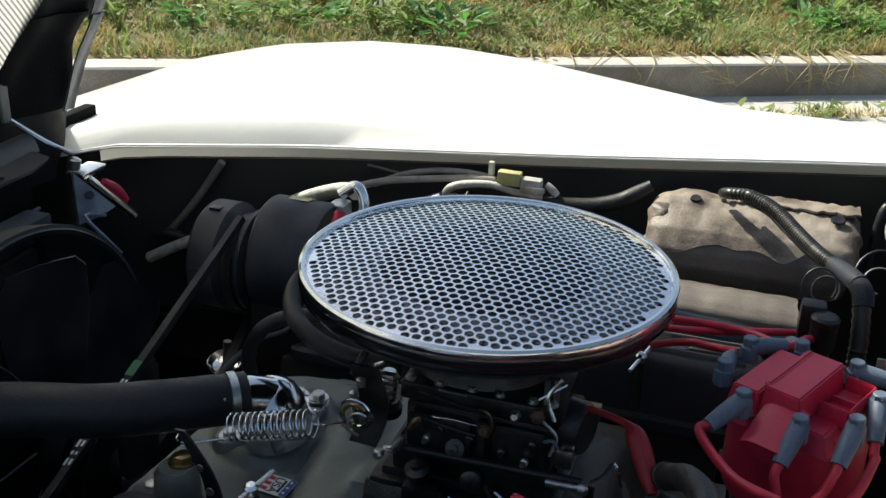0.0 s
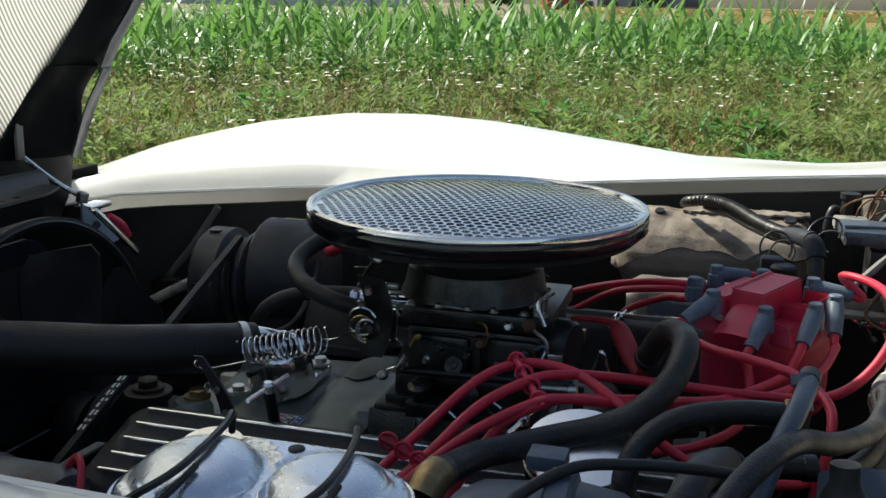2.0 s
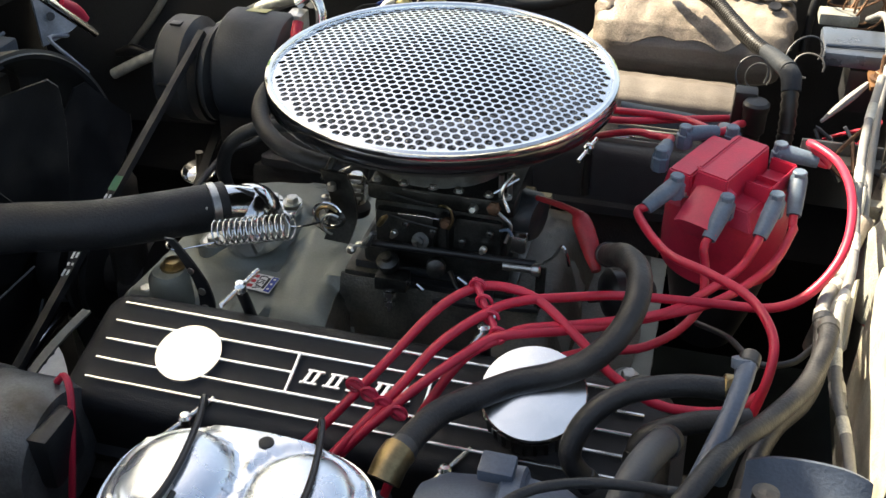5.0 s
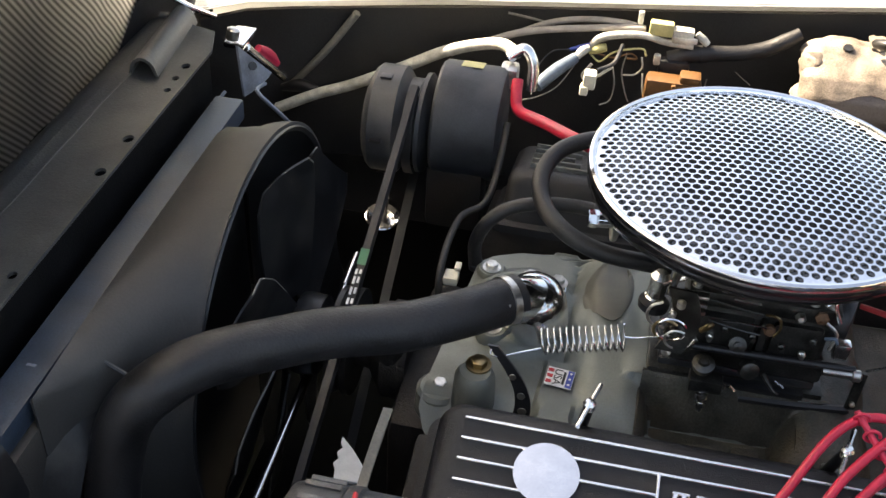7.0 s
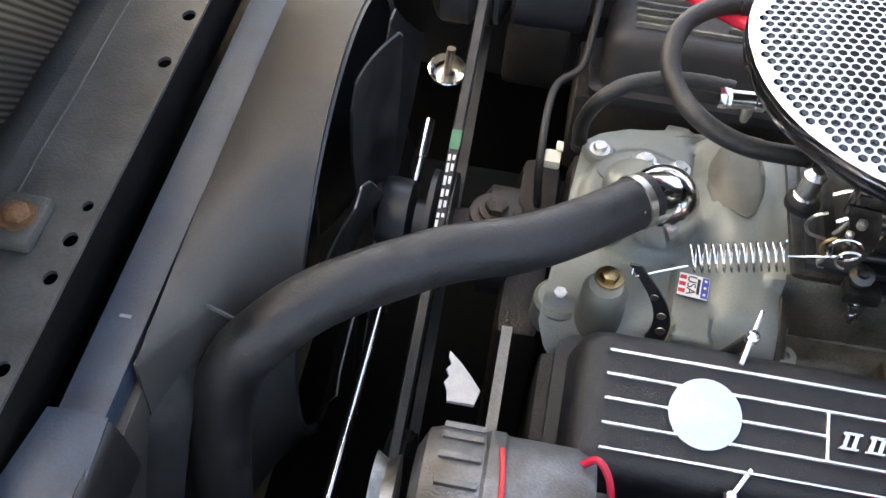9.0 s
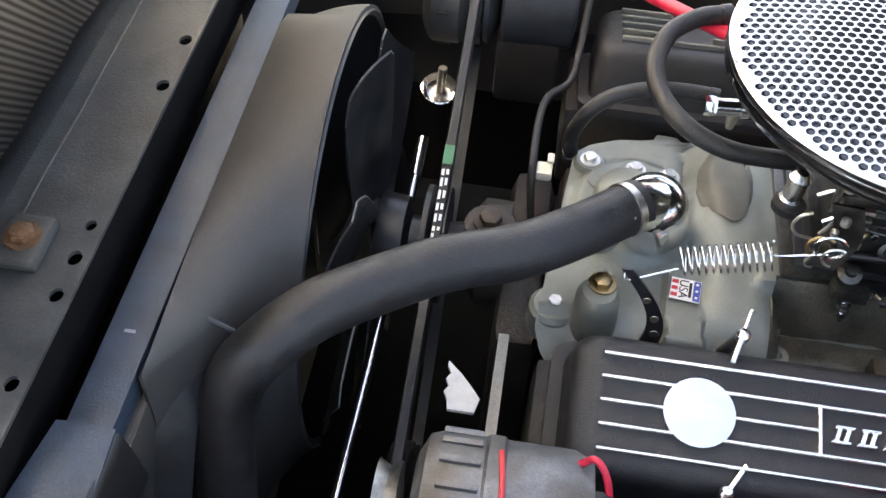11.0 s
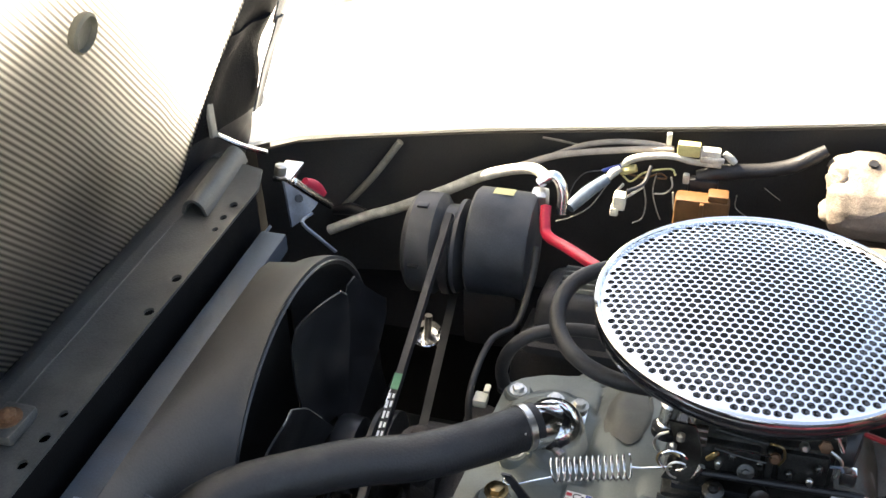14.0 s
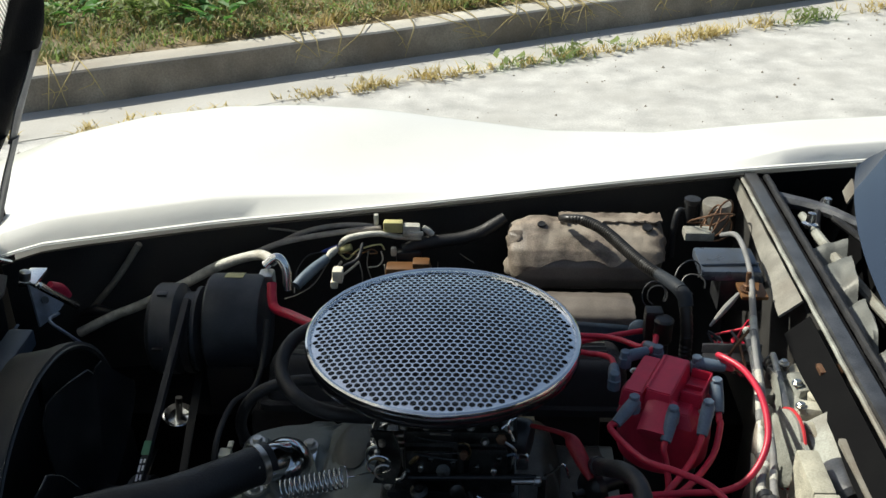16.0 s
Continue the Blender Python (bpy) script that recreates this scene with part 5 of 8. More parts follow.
def breather():
    b = thing("oil_breather_cap", (0.175, -0.30, 0.72), "chrome push-in oil breather cap on the valve cover", "breather cap")
    q = Matrix.Translation((0.173, -0.2818, 0.7355)) @ Matrix.Rotation(radians(21), 4, 'X')
    part("neck", Shape().lathe([(0.018, -0.07), (0.018, 0.02), (0.030, 0.022)], 24, q), BLACK_PAINT, b)
    part("skirt", Shape().lathe([(0.028, 0.018), (0.0371, 0.018), (0.0394, 0.022), (0.0394, 0.046), (0.0371, 0.047)], 36, q), BLACK_PLASTIC, b, "black slotted skirt")
    for k in range(28):
        a = 2 * math.pi * k / 28
        part("slot_rib", Shape().box((0.0397 * math.cos(a), 0.0397 * math.sin(a), 0.034), (0.003, 0.003, 0.022), 0, q), CHROME, b)
    part("cap_top", Shape().lathe([(0.0398, 0.044), (0.0425, 0.0465), (0.0430, 0.051), (0.0415, 0.0545), (0.02, 0.0568), (0.0, 0.057)], 40, q), CAP_BRIGHT, b, "bright metal cap top")


breather()


def air_cleaner():
    C = Vector((0.015, 0.013, 0.898))
    a = thing("air_cleaner", (C.x, C.y, 0.83), "round chrome air cleaner with a perforated domed top", "air cleaner")
    T = Matrix.Translation(C)
    part("base_pan", Shape().lathe([(0.062, -0.066), (0.066, -0.05), (0.098, -0.040), (0.112, -0.034), (0.150, -0.026), (0.163, -0.019), (0.168, -0.010)], 72, T), BLACK_PAINT, a)
    part("rim", Shape().lathe([(0.1675, -0.001), (0.1675, 0.0040), (0.169, 0.0062), (0.172, 0.0066), (0.1745, 0.005), (0.1755, 0.0015), (0.1750, -0.001), (0.1675, -0.001)], 120, T), CHROME, a, "polished chrome rim")
    part("rim_band", Shape().lathe([(0.165, -0.016), (0.1725, -0.016), (0.1748, -0.013), (0.1752, -0.002), (0.1742, 0.0)], 120, T), GLOSS_BLACK, a, "gloss black side band")
    part("filter", Shape().lathe([(0.0, -0.02), (0.163, -0.024), (0.163, -0.008), (0.10, 0.0), (0.0, 0.004)], 60, T), FILTER, a, "dark filter under the screen")
    # perforated screen: six-sided cells with round holes
    P, hole, dome, thick = 0.0097, 0.0042, 0.013, 0.0009
    R = 0.1685
    sh = Shape()
    rows = int(R / (P * 0.866)) + 2
    rise = lambda x, y: dome * (1 - (x * x + y * y) / R ** 2) + 0.002
    verts, index, faces = [], {}, []

    def pt(q, dz=0.0):
        r_ = math.hypot(*q)
        if r_ > R:
            q = (q[0] * R / r_, q[1] * R / r_)
        key = (round(q[0], 5), round(q[1], 5), round(dz, 5))
        if key not in index:
            index[key] = len(verts)
            verts.append((q[0], q[1], rise(*q) + dz))
        return index[key]

    n = 12
    for j in range(-rows, rows + 1):
        for i in range(-rows - 1, rows + 2):
            cx, cy = (i + 0.5 * (j % 2)) * P, j * P * 0.866
            far = math.hypot(cx, cy)
            if far > R + P * 0.5:
                continue
            closed = far > R - P * 0.60
            outer, inner = [], []
            for k in range(n):
                an = 2 * math.pi * k / n + math.pi / 6
                ap = P / math.sqrt(3) * (1.0 if k % 2 == 0 else 0.866)
                ir = hole * (1.0 if k % 2 == 0 else 0.93)
                outer.append((cx + ap * math.cos(an), cy + ap * math.sin(an)))
                inner.append((cx + ir * math.cos(an), cy + ir * math.sin(an)))
            o_ = [pt(q) for q in outer]
            if closed:
                f = [q for k, q in enumerate(o_) if q != o_[k - 1]]
                if len(set(f)) == len(f) and len(f) > 2:
                    faces.append(tuple(f))
            else:
                a_, b_ = [pt(q) for q in inner], [pt(q, -thick) for q in inner]
                faces += [(o_[k], o_[(k + 1) % n], a_[(k + 1) % n], a_[k]) for k in range(n)] + [(a_[k], a_[(k + 1) % n], b_[(k + 1) % n], b_[k]) for k in range(n)]
    sh.add(verts, faces, T)
    part("perforated_screen", sh, MESH_CHROME, a, "perforated bright metal screen")


air_cleaner()


def carburettor():
    c = thing("carburettor", (0.03, 0.0, 0.70), "dark oily four-barrel carburettor with bright linkage", "carburettor")
    part("base_plate", Shape().box((0.025, 0, 0.704), (0.18, 0.165, 0.010), 0.004), CARB, c)
    part("spacer", Shape().box((0.025, 0, 0.713), (0.16, 0.150, 0.010), 0.003), BLACK_PLASTIC, c)
    part("throttle_body", Shape().box((0.032, 0, 0.730), (0.155, 0.150, 0.026), 0.006), CARB, c)
    part("main_body", Shape().box((0.035, 0, 0.766), (0.140, 0.135, 0.050), 0.007), CARB, c)
    part("float_bowl", Shape().box((0.000, -0.062, 0.764), (0.062, 0.030, 0.042), 0.006), CARB, c)
    part("float_bowl", Shape().box((0.074, -0.060, 0.764), (0.050, 0.026, 0.044), 0.006), CARB, c)
    part("body_web", Shape().box((0.040, -0.068, 0.764), (0.008, 0.020, 0.046), 0.002), CARB, c)
    part("air_horn", Shape().box((0.035, 0, 0.801), (0.150, 0.140, 0.018), 0.004), CARB, c)
    part("horn_ring", Shape().disc((0.015, 0.013, 0.808), (0, 0, 1), [(0.078, 0), (0.074, 0.010), (0.070, 0.03), (0.06, 0.034)], 36), CARB, c)
    for x in (-0.032, -0.004, 0.026, 0.052, 0.082, 0.10):
        part("cover_screw", Shape().bolt((x, -0.062, 0.810), (0, 0, 1), 0.0035, 0.004), ZINC, c)
    part("vent_tube", Shape().tube([(0.094, -0.060, 0.81), (0.094, -0.062, 0.836)], 0.0028, 8, 2), ZINC, c)
    part("vent_tube", Shape().tube([(0.102, -0.058, 0.81), (0.102, -0.060, 0.836)], 0.0028, 8, 2), ZINC, c)
    part("link_rod", Shape().tube([(-0.018, -0.078, 0.807), (0.020, -0.080, 0.802), (0.034, -0.079, 0.800)], 0.0011, 6, 3), CARB, c)
    part("link_rod", Shape().tube([(-0.016, -0.082, 0.784), (0.014, -0.083, 0.779), (0.036, -0.082, 0.776)], 0.0011, 6, 3), CARB, c)
    part("red_plug", Shape().disc((0.044, -0.077, 0.782), (0, -1, 0.2), [(0.006, 0), (0.006, 0.006), (0.004, 0.008), (0.0, 0.008)], 10), COPPER, c)
    part("bowl_nut", Shape().disc((0.070, -0.073, 0.800), (0, -1, 0.3), [(0.0055, 0), (0.0055, 0.005), (0.003, 0.008)], 6), ZINC, c)
    part("bowl_nut", Shape().disc((0.090, -0.072, 0.803), (0, -1, 0.3), [(0.007, 0), (0.007, 0.004), (0.004, 0.006)], 6), COPPER, c)
    part("accelerator_pump", Shape().disc((0.018, -0.078, 0.756), (0, -1, 0.5), [(0.009, 0), (0.009, 0.005), (0.004, 0.006), (0.004, 0.010), (0.0, 0.011)], 18), CARB, c)
    part("throttle_shaft", Shape().rod((-0.035, -0.083, 0.748), (0.135, -0.083, 0.752), 0.0042), BLACK_PAINT, c)
    part("choke_housing", Shape().disc((0.108, -0.030, 0.775), (1, -0.3, 0), [(0.026, 0), (0.026, 0.016), (0.022, 0.022), (0.0, 0.024)], 24), BLACK_PLASTIC, c)
    # left cluster of levers
    lv = part("throttle_lever", Shape().sheet(lambda u, v: (-0.074 + 0.026 * v + 0.010 * math.sin(u * 3.1), -0.086 - 0.002 * v, 0.735 + 0.078 * u), 10, 3, 0.003), CARB, c)
    part("lever_hub", Shape().disc((-0.060, -0.088, 0.762), (0, -1, 0.25), [(0.010, 0), (0.010, 0.003), (0.007, 0.005), (0.005, 0.010), (0.0, 0.011)], 20), CARB, lv)
    part("lever_loop", Shape().tube([(-0.064 + 0.014 * math.cos(a), -0.100, 0.772 + 0.013 * math.sin(a)) for a in np.linspace(0.4, 6.0, 12)], 0.0013, 6, 3), CHROME, lv)
    part("lever_loop", Shape().tube([(-0.058 + 0.011 * math.cos(a), -0.104, 0.764 + 0.011 * math.sin(a)) for a in np.linspace(1.0, 4.6, 12)], 0.0012, 6, 3), ZINC, lv)
    part("lever_ball", Shape().lathe([(0, -0.004), (0.0035, -0.002), (0.0035, 0.002), (0, 0.004)], 12, Matrix.Translation((-0.066, -0.098, 0.789))), ZINC, lv)
    part("lever_ball", Shape().lathe([(0, -0.005), (0.0042, -0.003), (0.0042, 0.003), (0, 0.005)], 12, Matrix.Translation((-0.060, -0.096, 0.801))), ZINC, lv)
    part("lever_arm", Shape().tube([(-0.072, -0.085, 0.800), (-0.066, -0.070, 0.816), (-0.060, -0.052, 0.819), (-0.048, -0.050, 0.826)], 0.0036, 8, 4), CARB, lv)
    part("lever_pin", Shape().disc((-0.062, -0.062, 0.823), (0.4, -1, 0.6), [(0.005, 0), (0.005, 0.008), (0.003, 0.009)], 10), ZINC, lv)
    for z in (0.785, 0.794, 0.804):
        part("cam_step", Shape().box((-0.045, -0.082, z), (0.020, 0.008, 0.004), 0.001), ZINC, lv)
    lv.location = (0.008, -0.038, 0.040)
    part("fast_idle_arm", Shape().tube([(-0.046, -0.090, 0.748), (-0.034, -0.095, 0.754), (-0.026, -0.094, 0.768)], [0.003, 0.0042, 0.0035], 8, 4), POLISHED, c)
    part("fast_idle_nut", Shape().disc((-0.050, -0.092, 0.744), (-0.2, -1, 0.2), [(0.005, 0), (0.005, 0.006), (0.003, 0.008)], 6), ZINC, c)
    # choke pull-off and the small bright linkage round it
    part("pull_off", Shape().disc((-0.068, -0.030, 0.757), (0.08, 0.05, 1), [(0.011, 0), (0.0115, 0.004), (0.0095, 0.006), (0.0095, 0.028), (0.011, 0.030), (0.006, 0.036)], 20), POLISHED, c, "bright vacuum pull-off can")
    part("pull_off_base", Shape().disc((-0.068, -0.032, 0.748), (0.08, 0.05, 1), [(0.016, 0), (0.0165, 0.003), (0.0165, 0.008), (0.012, 0.010)], 22), BLACK_PLASTIC, c)
    for pts, rad, mt in (([(-0.066, -0.088, 0.824), (-0.058, -0.090, 0.832), (-0.048, -0.090, 0.838)], 0.0020, POLISHED), ([(-0.046, -0.090, 0.826), (-0.043, -0.091, 0.806), (-0.047, -0.091, 0.790), (-0.052, -0.091, 0.780)], 0.0018, ZINC),
                         ([(-0.064, -0.090, 0.804), (-0.074, -0.090, 0.797), (-0.077, -0.090, 0.784), (-0.070, -0.090, 0.774), (-0.056, -0.090, 0.771)], 0.0016, ZINC), ([(-0.054, -0.092, 0.796), (-0.046, -0.092, 0.803)], 0.0022, POLISHED),
                         ([(-0.003, -0.086, 0.790), (0.018, -0.087, 0.792), (0.039, -0.086, 0.790)], 0.0011, CHROME), ([(0.002, -0.086, 0.819), (0.028, -0.086, 0.818)], 0.0010, ZINC),
                         ([(0.037, -0.080, 0.801), (0.043, -0.086, 0.806), (0.050, -0.086, 0.802), (0.052, -0.086, 0.790), (0.048, -0.086, 0.780)], 0.0014, BRASS), ([(-0.022, -0.090, 0.776), (-0.016, -0.094, 0.786), (-0.012, -0.093, 0.790)], [0.003, 0.0034, 0.0018], BRASS),
                         ([(0.018, -0.098, 0.716), (0.025, -0.098, 0.710)], 0.0022, CHROME), ([(0.060, -0.096, 0.731), (0.070, -0.097, 0.725)], 0.0020, CHROME), ([(0.033, -0.086, 0.690), (0.088, -0.087, 0.694), (0.142, -0.086, 0.700)], 0.0046, BLACK_PAINT),
                         ([(0.108, -0.070, 0.842), (0.098, -0.076, 0.826), (0.106, -0.080, 0.806)], 0.0020, POLISHED), ([(0.112, -0.066, 0.836), (0.090, -0.076, 0.822)], 0.0014, POLISHED), ([(0.094, -0.074, 0.800), (0.108, -0.076, 0.788), (0.104, -0.080, 0.770)], 0.0018, ZINC)):
        part("linkage", Shape().tube(pts, rad, 7, 4), mt, c)
    part("link_ring", Shape().tube([(-0.060 + 0.0115 * math.cos(q), -0.128, 0.802 + 0.0115 * math.sin(q)) for q in np.linspace(0, 6.28, 16)], 0.0018, 6, 2), BRASS, c)
    # solenoid, shaft end and hook
    part("solenoid", Shape().box((0.117, -0.076, 0.770), (0.015, 0.012, 0.020), 0.002), POLISHED, c, "bright square idle solenoid")
    part("solenoid_lead", Shape().tube([(0.098, -0.078, 0.782), (0.106, -0.082, 0.787), (0.110, -0.080, 0.780)], 0.0018, 6, 4), BOOT, c)
    part("shaft_end", Shape().disc((0.104, -0.086, 0.747), (1, 0, 0.03), [(0.0045, 0), (0.0045, 0.028), (0.0065, 0.029), (0.0065, 0.036), (0.004, 0.038)], 12), ZINC, c)
    part("link_hook", Shape().tube([(0.144, -0.088, 0.758), (0.155, -0.098, 0.775), (0.163, -0.113, 0.798), (0.168, -0.116, 0.794), (0.172, -0.116, 0.780)], 0.0016, 6, 4), CHROME, c)
    part("drop_arm", Shape().box((0.142, -0.086, 0.728), (0.010, 0.004, 0.05), 0.001), CARB, c)
    part("arm_rivet", Shape().disc((0.142, -0.089, 0.712), (0, -1, 0.3), [(0.003, 0), (0.003, 0.003), (0, 0.004)], 8), ZINC, c)
    # idle adjuster that hangs below the shaft
    part("adjuster_cap", Shape().disc((-0.012, -0.098, 0.742), (-0.05, -0.35, 1), [(0.009, -0.014), (0.0115, -0.006), (0.0115, -0.002), (0.006, 0.001), (0.005, 0.005), (0.0, 0.006)], 20), CARB, c)
    part("adjuster_bracket", Shape().box((-0.006, -0.100, 0.718), (0.034, 0.020, 0.016), 0.003), CARB, c)
    part("adjuster_tab", Shape().box((0.010, -0.106, 0.722), (0.008, 0.003, 0.007), 0.001), POLISHED, c)
    part("idle_screw", Shape().disc((-0.008, -0.104, 0.712), (0.05, -0.30, -0.95), [(0.004, 0), (0.004, 0.004), (0.0075, 0.005), (0.0075, 0.010), (0.004, 0.011), (0.004, 0.014), (0.0065, 0.015), (0.0065, 0.020), (0.0035, 0.021), (0.0035, 0.026), (0.0, 0.027)], 14), CHROME, c)
    part("mixture_needle", Shape().tube([(0.050, -0.085, 0.728), (0.060, -0.100, 0.722), (0.066, -0.102, 0.719)], [0.003, 0.0018, 0.0014], 8, 3), CARB, c)
    part("mixture_housing", Shape().disc((0.034, -0.080, 0.730), (0.2, -1, 0.2), [(0.010, 0), (0.010, 0.010), (0.006, 0.012), (0.0, 0.012)], 14), CARB, c)
    part("base_rail", Shape().box((0.045, -0.083, 0.706), (0.10, 0.010, 0.008), 0.002), BLACK_PAINT, c)
    part("fuel_inlet", Shape().disc((0.105, 0.0, 0.775), (1, 0, 0), [(0.012, 0), (0.012, 0.012), (0.008, 0.014), (0.008, 0.03)], 6), BRASS, c)
    for k, (x, z) in enumerate(((-0.010, 0.760), (0.002, 0.772), (0.060, 0.762), (0.082, 0.756), (0.088, 0.776), (0.030, 0.768))):
        part("small_fitting", Shape().disc((x, -0.076, z), (0.1 * (k % 3 - 1), -1, 0.15 * (k % 2)), [(0.004, 0), (0.004, 0.004), (0.0025, 0.005), (0.0025, 0.009)], 8), (ZINC, CARB, CARB)[k % 3], c)


carburettor()


def return_spring():
    s = thing("throttle_spring", (-0.17, -0.13, 0.76), "long coiled throttle return spring", "spring")
    a, b = Vector((-0.1745, -0.1390, 0.770)), Vector((-0.0965, -0.1340, 0.789))
    d = (b - a).normalized()
    e = d.orthogonal().normalized()
    g = d.cross(e)
    turns = 13
    pts = [a + (b - a) * (i / (turns * 12)) + (e * math.cos(i * math.pi / 6) + g * math.sin(i * math.pi / 6)) * 0.0128 for i in range(turns * 12 + 1)]
    sp = Shape().tube(pts, 0.0011, 6, 1)
    part("coil", sp, CHROME, s, angle=80)
    part("left_wire", Shape().tube([a - Vector((0, 0, 0.010)), (-0.195, -0.145, 0.755), (-0.214, -0.152, 0.752), (-0.222, -0.156, 0.757), (-0.221, -0.148, 0.762)], 0.0009, 6, 4), CHROME, s)
    part("right_wire", Shape().tube([b, (-0.085, -0.134, 0.791), (-0.056, -0.140, 0.806)], 0.0009, 6, 3), CHROME, s)
    k = thing("spring_bracket", (-0.205, -0.165, 0.675), "black curved strap with adjusting holes", "bracket")
    st = Shape().sheet(lambda u, v: (-0.226 + 0.034 * math.sin(u * 2.0) + (0.010 + 0.008 * u) * v, -0.152 - 0.012 * u, 0.764 - 0.085 * u), 18, 4, 0.003)
    part("strap", st, BLACK_PAINT, k)
    for u in (0.35, 0.6, 0.82):
        part("eyelet", Shape().disc((-0.226 + 0.034 * math.sin(u * 2.0) + 0.5 * (0.010 + 0.008 * u), -0.1555 - 0.012 * u, 0.764 - 0.085 * u), (0, -1, 0.1), [(0.0, 0), (0.0030 + 0.0022 * u, 0), (0.0028 + 0.0022 * u, 0.0008), (0.0, 0.0008)], 12), ZINC, k)


return_spring()


def water_neck():
    w = thing("water_neck", (-0.19, -0.01, 0.68), "polished chrome thermostat water neck", "water neck")
    part("flange", Shape().box((-0.184, 0.010, 0.690), (0.046, 0.080, 0.010), 0.004), CHROME, w)
    part("dome", Shape().disc((-0.188, -0.024, 0.690), (-0.16, -0.14, 1), [(0.036, 0), (0.0365, 0.026), (0.0355, 0.038), (0.0315, 0.049), (0.0245, 0.0575), (0.0145, 0.0625), (0.0, 0.064)], 40), CHROME, w, "polished round neck dome")
    part("spout", Shape().tube([(-0.194, -0.032, 0.730), (-0.208, -0.046, 0.738), (-0.224, -0.062, 0.743)], [0.0262, 0.0255, 0.0245], 26, 4), CHROME, w)
    part("housing", Shape().disc((-0.215, 0.020, 0.684), (-0.1, 0, 1), [(0.034, 0), (0.032, 0.010), (0.026, 0.016), (0.012, 0.018), (0.0, 0.019)], 24), CAST, w, "grey cast thermostat housing")
    for y in (-0.04, 0.042):
        part("neck_bolt", Shape().bolt((-0.172, y, 0.697), (0, 0, 1), 0.0075, 0.008), ZINC, w)


water_neck()


# ---- distributor and its wires ----
CAP = Vector((0.310, 0.027, 0.0))


def distributor():
    d = thing("distributor", (CAP.x, CAP.y, 0.64), "large red high-energy distributor cap", "distributor")
    T = Matrix.Translation((CAP.x, CAP.y, 0))
    part("housing", Shape().lathe([(0.03, 0.62), (0.042, 0.66), (0.050, 0.70), (0.054, 0.762)], 40, T), BLACK_PAINT, d)
    part("cap", Shape().lathe([(0.054, 0.716), (0.060, 0.722), (0.0615, 0.745), (0.061, 0.788), (0.060, 0.800), (0.056, 0.806), (0.0, 0.810)], 48, T), RED_PLASTIC, d)
    R = T @ Matrix.Rotation(radians(65), 4, 'Z')

    def slab(x0, x1, y0, y1, z0, z1, dx=0.004, dy=0.004):
        """A block whose sides draw in towards its top."""
        v = [(x0, y0, z0), (x1, y0, z0), (x1, y1, z0), (x0, y1, z0), (x0 + dx, y0 + dy, z1), (x1 - dx, y0 + dy, z1), (x1 - dx, y1 - dy, z1), (x0 + dx, y1 - dy, z1)]
        b = bmesh.new()
        vs = [b.verts.new(p) for p in v]
        for q in ((3, 2, 1, 0), (4, 5, 6, 7), (0, 1, 5, 4), (1, 2, 6, 5), (2, 3, 7, 6), (3, 0, 4, 7)):
            b.faces.new([vs[i] for i in q])
        bmesh.ops.bevel(b, geom=b.edges[:], offset=0.0016, segments=2, affect='EDGES')
        return Shape().bm(b, R)

    part("cap_deck", slab(-0.056, 0.052, -0.050, 0.052, 0.796, 0.813, 0.010, 0.010), RED_PLASTIC, d)
    part("coil_cover", slab(-0.056, 0.040, -0.020, 0.018, 0.808, 0.842, 0.003, 0.003), RED_PLASTIC, d, "ridged red coil cover")
    part("cover_ridge", slab(-0.050, 0.036, 0.010, 0.019, 0.840, 0.844, 0.002, 0.002), RED_PLASTIC, d)
    part("cover_shoulder", slab(-0.054, 0.042, 0.016, 0.050, 0.806, 0.832, 0.003, 0.005), RED_PLASTIC, d)
    tongue = Shape().sheet(lambda u, v: (-0.048 - 0.046 * u, 0.012 - (0.038 + 0.006 * u) * v, 0.833 - 0.022 * u - 0.004 * (2 * v - 1) ** 4), 8, 8, 0.022)
    tongue.v = [tuple(R @ Vector(p)) for p in tongue.v]
    part("connector_hood", tongue, RED_PLASTIC, d)
    part("pocket_floor", slab(-0.018, 0.040, -0.048, -0.018, 0.806, 0.817, 0.002, 0.002), RED_PLASTIC, d)
    part("pocket_wall", slab(-0.018, 0.040, -0.049, -0.0455, 0.810, 0.830, 0.0006, 0.0006), RED_PLASTIC, d)
    part("pocket_wall", slab(0.037, 0.0405, -0.048, -0.020, 0.810, 0.830, 0.0006, 0.0006), RED_PLASTIC, d)
    part("pocket_wall", slab(-0.0185, -0.015, -0.048, -0.020, 0.810, 0.828, 0.0006, 0.0006), RED_PLASTIC, d)
    part("pocket_wall", slab(0.008, 0.0105, -0.046, -0.020, 0.812, 0.823, 0.0006, 0.0006), RED_PLASTIC, d)
    for a in (20, 110, 200, 290):
        part("cap_screw", Shape().bolt((CAP.x + 0.059 * math.cos(radians(a + 20)), CAP.y + 0.059 * math.sin(radians(a + 20)), 0.810), (0, 0, 1), 0.004, 0.004), ZINC, d)
    part("vacuum_advance", Shape().disc((CAP.x - 0.06, CAP.y - 0.05, 0.70), (-1, -0.5, 0), [(0.01, 0), (0.01, 0.03), (0.026, 0.034), (0.028, 0.045), (0.022, 0.052), (0.006, 0.056), (0.005, 0.07)], 20), BLACK_PAINT, d)


distributor()


